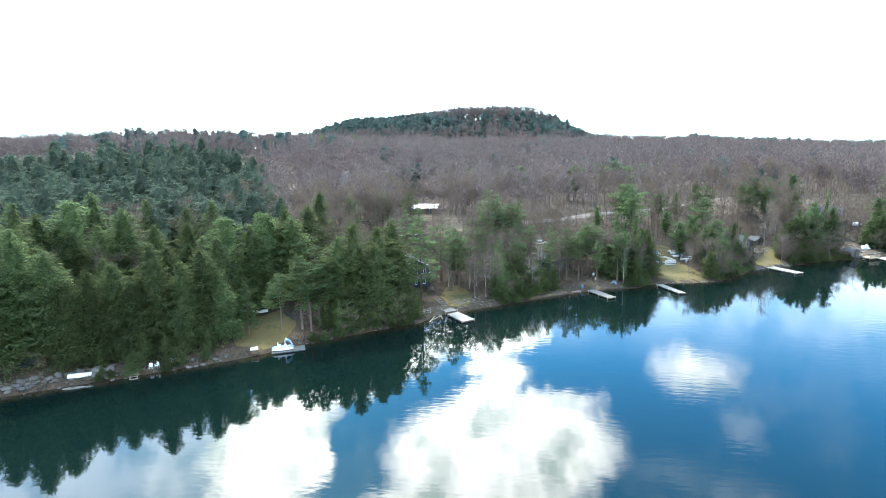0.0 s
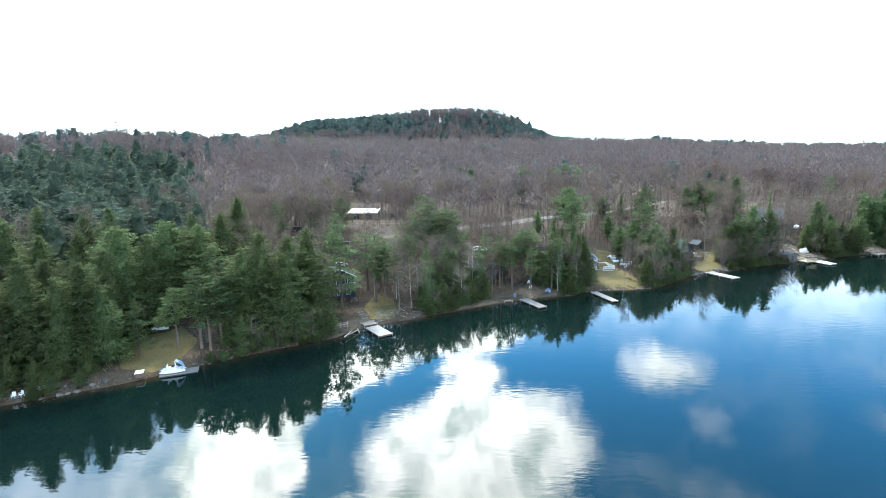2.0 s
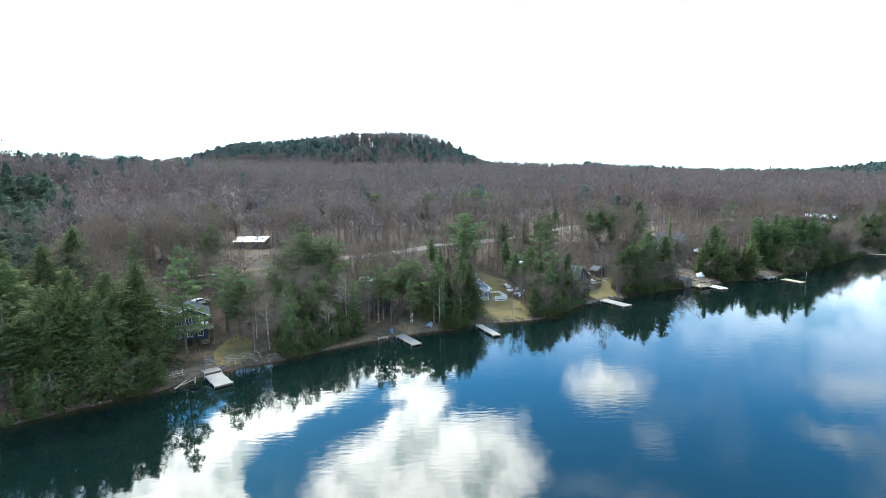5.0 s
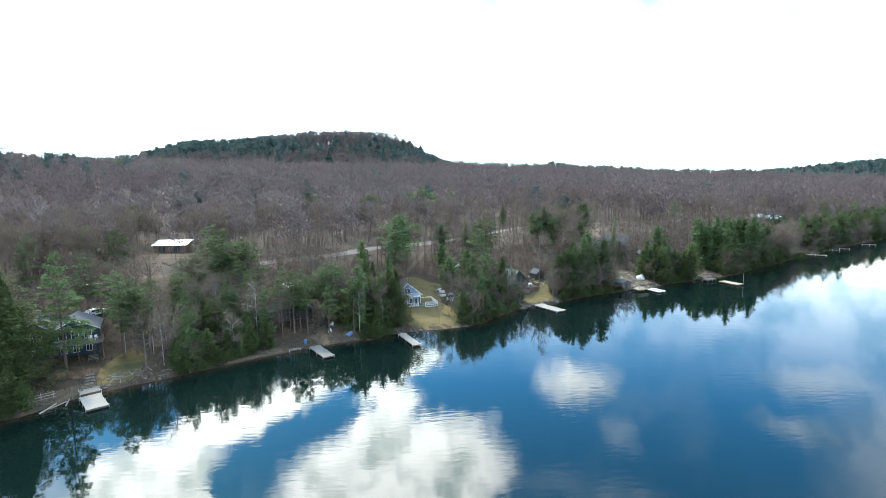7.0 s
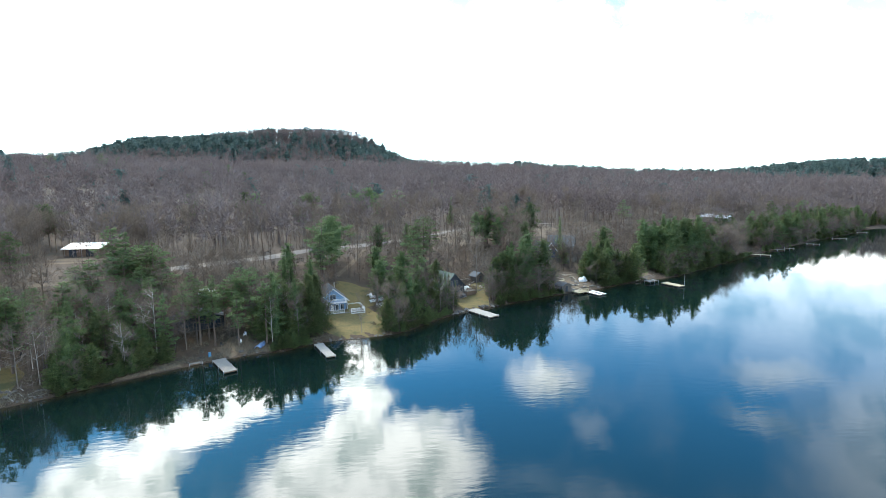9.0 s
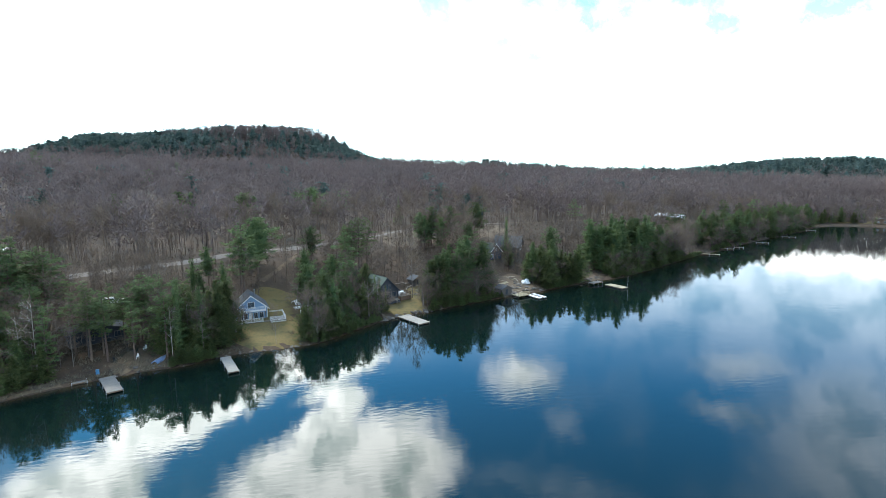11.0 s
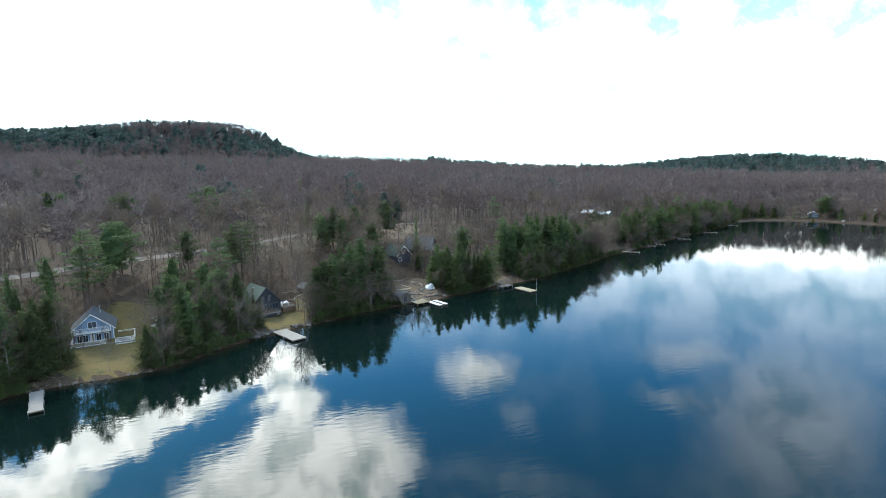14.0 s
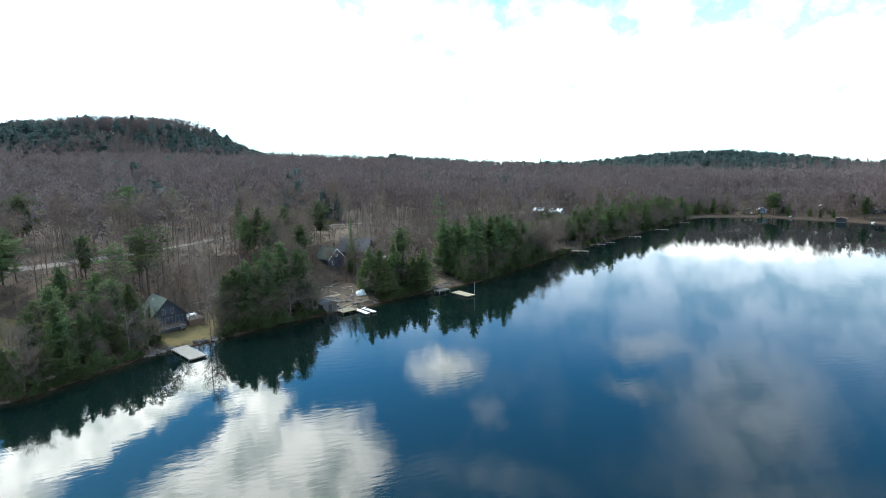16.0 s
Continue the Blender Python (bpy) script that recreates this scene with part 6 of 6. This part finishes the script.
def slide_boat():
    """A white pedal boat with a blue and white slide, moored on its float."""
    p = thing("boat_float", pose(-33.0, 92.3, 0, 0, 0, 22), "low grey wooden float carrying a boat at the shore", "dock", "docks on the lake")
    part("deck_planks", boxes(*[(-3.0 + i * 0.3, -2.72 + i * 0.3, -1.25, 1.25, 0.22, 0.26) for i in range(20)]), M_GREYDECK, p)
    part("float", soft_box(-2.9, 2.9, -1.1, 1.1, -0.2, 0.215, 0.05), M_FLOAT, p)
    b = thing("pedal_boat", pose(-34.0, 92.1, 0.29, 0, 0, 20) @ Matrix.Scale(0.9, 4), "white pedal boat with a pale blue slide", "boat", "boats on the shore")
    for y in (-0.62, 0.62):
        bm = bmesh.new()
        bmesh.ops.create_uvsphere(bm, u_segments=16, v_segments=8, radius=1, matrix=Matrix.Translation((0, y, 0.3)) @ Matrix.Diagonal((2.3, 0.44, 0.3, 1)))
        part("pontoon", bm, M_HULL, b, smooth=True)
    part("deck", soft_box(-1.8, 1.7, -0.9, 0.9, 0.42, 0.62, 0.06), M_HULL, b)
    for x in (-0.6, 0.5):
        part("seat", soft_box(x - 0.3, x + 0.3, -0.7, 0.7, 0.63, 0.98, 0.08), M_HULL, b)
    part("backrest", soft_box(-1.0, -0.86, -0.72, 0.72, 0.9, 1.5, 0.05), M_WHITE, b)
    bm = bmesh.new()
    prev = None
    for i in range(13):
        s = i / 12
        x = 0.6 + 1.35 * s + 0.2 * math.sin(s * 3.1)
        z = 1.85 - 1.3 * s ** 1.7
        row = [bm.verts.new((x, y, z + (0.34 if abs(y) > 0.45 else 0))) for y in (-0.5, -0.4, 0.4, 0.5)]
        if prev:
            for a in range(3):
                bm.faces.new((prev[a], prev[a + 1], row[a + 1], row[a]))
        prev = row
    bmesh.ops.solidify(bm, geom=list(bm.faces), thickness=0.05)
    part("slide", bm, M_PALEBLUE, b, "curved pale blue slide", smooth=True)
    for y in (-0.3, 0.3):
        part("slide_rail", tube_part([(0.6, y, 0.6), (0.5, y, 1.3), (0.56, y, 2.2), (0.8, y, 2.3), (1.0, y, 1.9)], 0.08), None, b, "white handrail")
    part("ladder", boxes(*[(0.42, 0.48, -0.28, 0.28, 0.8 + 0.25 * i, 0.85 + 0.25 * i) for i in range(5)]), M_WHITE, b)


def tube_part(path, r, material=None):
    v, f = tube(path, [r] * len(path), 6)
    return mesh_object("tube", v, f, material or M_WHITE, True)


slide_boat()
w = thing("storage_box", pose(-38.6, 90.2, gz(-38.6, 90.2), 0, 0, 25), "white storage box at the water's edge", "box")
part("body", soft_box(-0.6, 0.6, -0.75, 0.75, 0, 0.75, 0.04), M_BROWN, w)
part("lid", soft_box(-0.66, 0.66, -0.8, 0.8, 0.755, 0.86, 0.03), M_WHITE, w, "white lid")
rowboat(pose(-62.7, 77.8, 0.75, 0, 0, 20), M_HULL, "white upturned rowboat on the stony shore", 3.4, 1.3, True)
rowboat(pose(-50.6, 84.4, 0.7, 0, 0, 15), M_HULL, "small white rowboat pulled up under the evergreens", 2.8, 1.1)
kayak(pose(-61.5, 74.9, 0.1, 0, 0, 22), M_GREYDECK, "grey kayak lying in the shallows")
chair(pose(-53.2, 82.0, gz(-53.2, 82.0), 0, 0, 20), M_WHITE, "white plastic chair on the wooded shore")
chair(pose(-52.4, 82.5, gz(-52.4, 82.5), 0, 0, -15), M_WHITE, "white plastic chair on the wooded shore")
rowboat(pose(-45.5, 108.5, gz(-45.5, 108.5), 0, 0, 10), M_HULL, "white upturned boat on the small lawn", 3.2, 1.3, True)
rowboat(pose(36.6, 141.2, gz(36.6, 141.2) - 0.1, 0, 0, 75), M_TARP, "boat wrapped in a blue tarpaulin under trees", 3.8, 1.5, True)
rowboat(pose(61.2, 168.2, gz(61.2, 168.2), 0, 0, 30), M_HULL, "white upturned rowboat on the lawn", 3.6, 1.5, True)
rowboat(pose(62.8, 170.6, gz(62.8, 170.6), 0, 0, 10), M_GREEN, "green rowboat lying beside the shrubs", 3.8, 1.4)
rowboat(pose(64.2, 168.4, gz(64.2, 168.4), 0, 0, -20), M_HULL, "white rowboat lying beside the shrubs", 3.4, 1.3)
rowboat(pose(60.0, 171.2, gz(60.0, 171.2), 0, 0, 65), M_HULL, "white upturned dinghy behind the blue house", 3.0, 1.4, True)
rowboat(pose(63.6, 166.2, gz(63.6, 166.2), 0, 0, -5), M_HULL, "white dinghy lying beside the shrubs", 2.8, 1.3, True)
chair(pose(61.6, 164.6, gz(61.6, 164.6), 0, 0, 30), M_WHITE, "white plastic chair on the lawn")
chair(pose(62.4, 162.9, gz(62.4, 162.9), 0, 0, -40), M_WHITE, "white plastic chair on the lawn")
rowboat(pose(47.6, 151.5, gz(47.6, 151.5), 0, 0, 60), M_BROWN, "brown upturned boat at the lawn's edge", 3.2, 1.5, True)
rowboat(pose(46.3, 157.8, gz(46.3, 157.8), 0, 0, 20), M_GREYDECK, "grey upturned boat beside the evergreen", 3.0, 1.4, True)
for x, y, mat, lab in ((32.3, 147.0, M_WHITE, "white garden chair under the pines"), (32.2, 142.6, M_WHITE, "white garden chair under the pines"), (28.9, 141.4, M_BLACK, "black garden chair under the pines"), (31.2, 145.4, M_BLACK, "black garden chair under the pines"),
                     (-6.0, 138.0, M_BLACK, "black garden chair beside the house"), (-4.6, 138.6, M_BLACK, "black garden chair beside the house")):
    chair(pose(x, y, gz(x, y), 0, 0, (x * 77) % 360), mat, lab)
bar = thing("barrel", pose(27.7, 136.6, gz(27.7, 136.6)), "blue plastic barrel beside the dock", "barrel")
part("body", cylinder(0.29, 0, 0.85, 14), M_BLUEPLASTIC, bar)
part("lid", cylinder(0.3, 0.855, 0.9, 14), M_BLUEPLASTIC, bar)
kayak(pose(125.8, 173.0, 0.6, 0, 0, -70), M_HULL, "white kayak lying on the floating dock")
kayak(pose(148.4, 185.4, gz(148.4, 185.4) + 0.12, 0, 0, 20), M_RED, "red kayak on the bank")
rowboat(pose(146.6, 186.6, gz(146.6, 186.6), 0, 0, 25), M_LOG, "weathered tan rowboat pulled up beside the dock", 3.4, 1.3)
dock(149.6, 183.6, 4.4, 2.0, 20, M_GREYDECK, "old grey dock section resting against the bank", top=0.75)
rowboat(pose(195.0, 212.5, 0.5, 0, 0, 30), M_HULL, "white boat moored under the trees", 4.2, 1.6)
for x, y, r in ((404.0, 268.0, 30), (411.5, 228.0, 20)):
    rowboat(pose(x, y, max(gz(x, y), 0.05), 0, 0, r), M_HULL, "white boat at the far shore", 4.5, 1.7)


def sheeted_heap(x, y):
    """A heap under a white sheet, weighed down at its hem."""
    ob = thing("covered_heap", pose(x, y, gz(x, y) - 0.1, 0, 0, 35), "heap covered with white sheeting on the work site", "heap")
    bm = bmesh.new()
    bmesh.ops.create_icosphere(bm, subdivisions=4, radius=1)
    for v in bm.verts:
        fold = noise.noise(v.co * 1.4) * 0.5 + noise.noise(v.co * 4.0) * 0.14
        v.co = Vector((v.co.x * 1.45, v.co.y * 1.1, v.co.z ** 0.7 * 1.5 if v.co.z > 0 else 0.0)) * (1 + fold)
    part("sheet", bm, M_HULL, ob, smooth=True)
    for k in range(6):
        a = k * 1.047
        part("weight_stone", soft_box(-0.2, 0.2, -0.14, 0.14, 0, 0.22, 0.06), M_STONE, ob, m=pose(1.6 * math.cos(a), 1.3 * math.sin(a), 0.05, 0, 0, k * 50))


def beach_fence():
    f = thing("log_fence", pose(-10.2, 112.8, gz(-10.2, 112.8), 0, 0, 40), "grey log rail fence leaning at the beach", "fence")
    for x in (-1.6, 0, 1.6):
        part("post", cylinder(0.07, -0.4, 1.5, 7, x), M_LOG, f)
    for z in (0.4, 0.85, 1.25):
        part("rail", cylinder(0.045, -1.9, 1.9, 6, lie=pose(0, 0.08, z, 0, 90, 0)), M_LOG, f)
    for i, (x, y) in enumerate(((-7.6, 111.8), (-8.3, 111.0), (-6.6, 113.2))):
        g = thing("driftwood_log", pose(x, y, max(gz(x, y), 0) + 0.16, 0, 78 + 6 * i, 40 + 35 * i), "bleached log lying at the water's edge", "log", "logs on the shore")
        part("stem", cylinder(0.13, -1.5, 1.6, 8, top=0.09), M_LOG, g)


beach_fence()
sheeted_heap(127.6, 186.2)


def car(m, paint, label):
    """A parked car: body, cabin, windows, wheels with rims, lights. It looks along +x."""
    c = thing("car", m, label, "car", "parked cars")
    bm = prism([(-2.2, 0.35), (2.2, 0.35), (2.25, 0.7), (2.1, 0.92), (0.9, 1.02), (0.3, 1.5), (-1.6, 1.55), (-2.2, 1.0)], -0.86, 0.86)
    bmesh.ops.bevel(bm, geom=list(bm.edges), offset=0.06, segments=2, affect="EDGES")
    part("body", bm, paint, c, smooth=False)
    part("windscreen", prism([(0.86, 1.06), (0.9, 1.06), (0.38, 1.47), (0.34, 1.47)], -0.7, 0.7), M_GLASS, c)
    for y in (-0.875, 0.862):
        part("side_window", prism([(-1.7, 1.08), (0.6, 1.08), (0.24, 1.42), (-1.6, 1.46)], y, y + 0.013), M_GLASS, c)
    for x in (-1.35, 1.4):
        for y in (-0.8, 0.8):
            t = part("tyre", cylinder(0.34, -0.11, 0.11, 14, lie=pose(x, y, 0.34, 90, 0, 0)), M_BLACK, c)
            part("rim", cylinder(0.2, -0.12, 0.12, 10, lie=pose(x, y, 0.34, 90, 0, 0)), M_CHROME, t)
    for y in (-0.6, 0.6):
        part("headlight", soft_box(2.2, 2.27, y - 0.16, y + 0.16, 0.66, 0.8, 0.01), M_GLASS, c)


car(pose(142.0, 214.0, gz(142.0, 214.0), 0, 0, 40), M_WHITE, "white car parked behind the cottage")
car(pose(-36.1, 171.0, gz(-36.1, 171.0), 0, 0, 20), M_GREYWALL, "dull grey car parked beside the road")
car(pose(-17.8, 146.0, gz(-17.8, 146.0), 0, 0, 60), M_WHITE, "white car parked behind the house")
car(pose(20.0, 167.0, gz(20.0, 167.0), 0, 0, 15), M_WHITE, "white car parked among the bare trees")

# ---- stones, logs and site timber ----
def stones():
    rng = np.random.RandomState(8)
    meshes = []
    for i in range(6):
        bm = bmesh.new()
        bmesh.ops.create_icosphere(bm, subdivisions=2, radius=1)
        for v in bm.verts:
            v.co = v.co * (1 + 0.28 * noise.noise(v.co * 1.3 + Vector((i * 7.1, 0, 0)))) * rng.uniform(0.94, 1.06)
            v.co.z *= 0.62
        me = bpy.data.meshes.new("stone")
        bm.to_mesh(me)
        bm.free()
        me.materials.append(M_STONE)
        meshes.append(me)

    def lay(count, x0, x1, d0, d1, lo, hi):
        for _ in range(count):
            x, y = shore_point(rng.uniform(x0, x1), rng.uniform(d0, d1))
            s = rng.uniform(lo, hi)
            ob = new("shore_stone", meshes[rng.randint(6)])
            ob.matrix_basis = Matrix.LocRotScale((x, y, gz(x, y) + 0.12 * s), Euler((rng.uniform(-0.3, 0.3), rng.uniform(-0.3, 0.3), rng.uniform(0, 6.28))), (s * rng.uniform(0.8, 1.4), s, s))
            tagged(ob, "grey rounded stone on the lake shore", "stone", "stones on the shore")

    lay(110, -82, -58, -0.2, 4.5, 0.2, 0.7)
    lay(40, -58, -42, -0.2, 2.0, 0.15, 0.45)
    lay(22, -40, -12, 0.0, 1.6, 0.15, 0.45)
    lay(70, -7, 8, 0.3, 6, 0.1, 0.36)
    lay(26, 46, 66, -0.1, 0.7, 0.12, 0.34)
    lay(40, 80, 94, -0.1, 1.0, 0.25, 0.6)
    lay(40, 116, 130, 0.2, 14, 0.2, 0.7)
    lay(20, 146, 158, 0, 3, 0.2, 0.6)
    lay(16, 26, 46, 0, 1.5, 0.15, 0.4)


def timber():
    rng = np.random.RandomState(21)
    spots = [(x, y, "fallen pale log on the work site") for x, y in ((119, 185), (121, 190), (124, 193), (122, 182), (126, 190), (118, 192), (125, 180), (121.5, 196))]
    spots += [(x, y, "grey log lying behind the dark cottage") for x, y in ((90, 184), (92, 186), (88.5, 187), (94, 183))]
    spots += [(x, y, "grey dead branch on the stony bank") for x, y in ((-3, 120.5), (0, 121.5), (2, 123), (4, 124), (-4, 123), (6, 126), (1, 125))]
    for _ in range(16):
        x, y = shore_point(rng.uniform(-5, 9), rng.uniform(0.8, 5.5))
        spots.append((x, y, "grey dead branch on the stony bank"))
    for x, y, label in spots:
        branch = "branch" in label
        n = rng.uniform(1.2, 3.2) if branch else rng.uniform(2.0, 4.6)
        thick = rng.uniform(0.04, 0.09) if branch else rng.uniform(0.1, 0.2)
        g = thing("dead_branch" if branch else "log", pose(x, y, gz(x, y) + 0.14, 0, 86 + rng.uniform(-7, 7), rng.uniform(0, 180)), label, "branch" if branch else "log", "logs on the ground")
        part("stem", cylinder(thick, -n / 2, n / 2, 8, top=thick * 0.5), M_SNAG if branch else M_LOG, g)
        if branch:
            for _ in range(3):
                part("twig", cylinder(thick * 0.45, 0, rng.uniform(0.4, 1.0), 6, top=0.01), M_SNAG, g, m=pose(0, 0, rng.uniform(-0.4, 0.4) * n, rng.uniform(30, 60), 0, rng.uniform(0, 360)))
    for i in range(5):
        x, y = 120.0 + i * 0.35, 187.5 - i * 0.1
        g = thing("plank", pose(x, y, gz(x, y) + 0.1, 0, 2, 20 + i * 6), "new tan plank lying on the soil", "plank", "site timber")
        part("board", boxes((-2.2, 2.2, -0.12, 0.12, 0, 0.06)), M_YELLOWDECK, g)


def clutter():
    """Loose boards, sheets and heaps on the work site and behind the cottages."""
    rng = np.random.RandomState(31)
    for i in range(26):
        x, y = rng.uniform(117.5, 127), rng.uniform(177.5, 196)
        n, w = rng.uniform(0.8, 3.2), rng.uniform(0.1, 0.3)
        g = thing("board", pose(x, y, gz(x, y) + 0.1, rng.uniform(-6, 6), rng.uniform(-6, 6), rng.uniform(0, 180)), "weathered loose board thrown on the soil", "board", "site timber")
        part("plank", boxes((-n / 2, n / 2, -w / 2, w / 2, 0, 0.07)), (M_LOG, M_GREYDECK, M_YELLOWDECK, M_DOCK)[i % 4], g)
    for i in range(16):
        x, y = rng.uniform(88, 95), rng.uniform(178, 187.5)
        n = rng.uniform(0.8, 2.6)
        g = thing("board", pose(x, y, gz(x, y) + 0.1, 0, rng.uniform(-6, 6), rng.uniform(0, 180)), "grey loose board behind the dark cottage", "board", "site timber")
        part("plank", boxes((-n / 2, n / 2, -0.13, 0.13, 0, 0.08)), (M_LOG, M_GREYDECK)[i % 2], g)
    for i in range(14):
        x, y = rng.uniform(59.5, 65.0), rng.uniform(163, 172)
        s = rng.uniform(0.3, 0.8)
        g = thing("crate", pose(x, y, gz(x, y), 0, 0, rng.uniform(0, 180)), "weathered crate among the boats on the lawn", "crate", "things on the lawn")
        part("box", soft_box(-s, s, -s * 0.6, s * 0.6, 0, s * 0.9, 0.03), (M_GREYDECK, M_WHITE, M_BROWN, M_LOG)[i % 4], g)
        part("lid", soft_box(-s * 1.03, s * 1.03, -s * 0.63, s * 0.63, s * 0.904, s * 0.97, 0.02), (M_GREYDECK, M_WHITE, M_BROWN, M_LOG)[i % 4], g)


stones()
timber()
clutter()
for _x, _y, _z in ((-7.4, 121.5, 0), (-6.9, 120.3, 0), (-6.4, 119.1, 0), (-8.0, 122.8, 0)):
    g = thing("paving_slab", pose(_x, _y, gz(_x, _y) + 0.06, 0, 0, -58), "pale paving slab of the path to the dock", "slab", "path slabs")
    part("slab", soft_box(-0.5, 0.5, -0.7, 0.7, 0, 0.1, 0.02), M_STONE, g)

# wooden steps from the bank into the water
_s = thing("shore_steps", pose(-54.6, 79.6, 0.05, 0, 0, 28), "short weathered wooden steps from the bank into water", "steps")
for _x in (-0.55, 0.55):
    part("stringer", prism([(-1.2, -0.3), (1.2, 0.75), (1.2, 0.95), (-1.2, -0.1)], -0.05, 0.05), M_LOG, _s, m=pose(_x, 0, 0, 0, 0, 90))
for _i in range(5):
    part("tread", boxes((-0.5, 0.5, -0.13, 0.13, 0, 0.05)), M_LOG, _s, m=pose(0, -1.0 + 0.5 * _i, -0.1 + 0.219 * _i + 0.06))
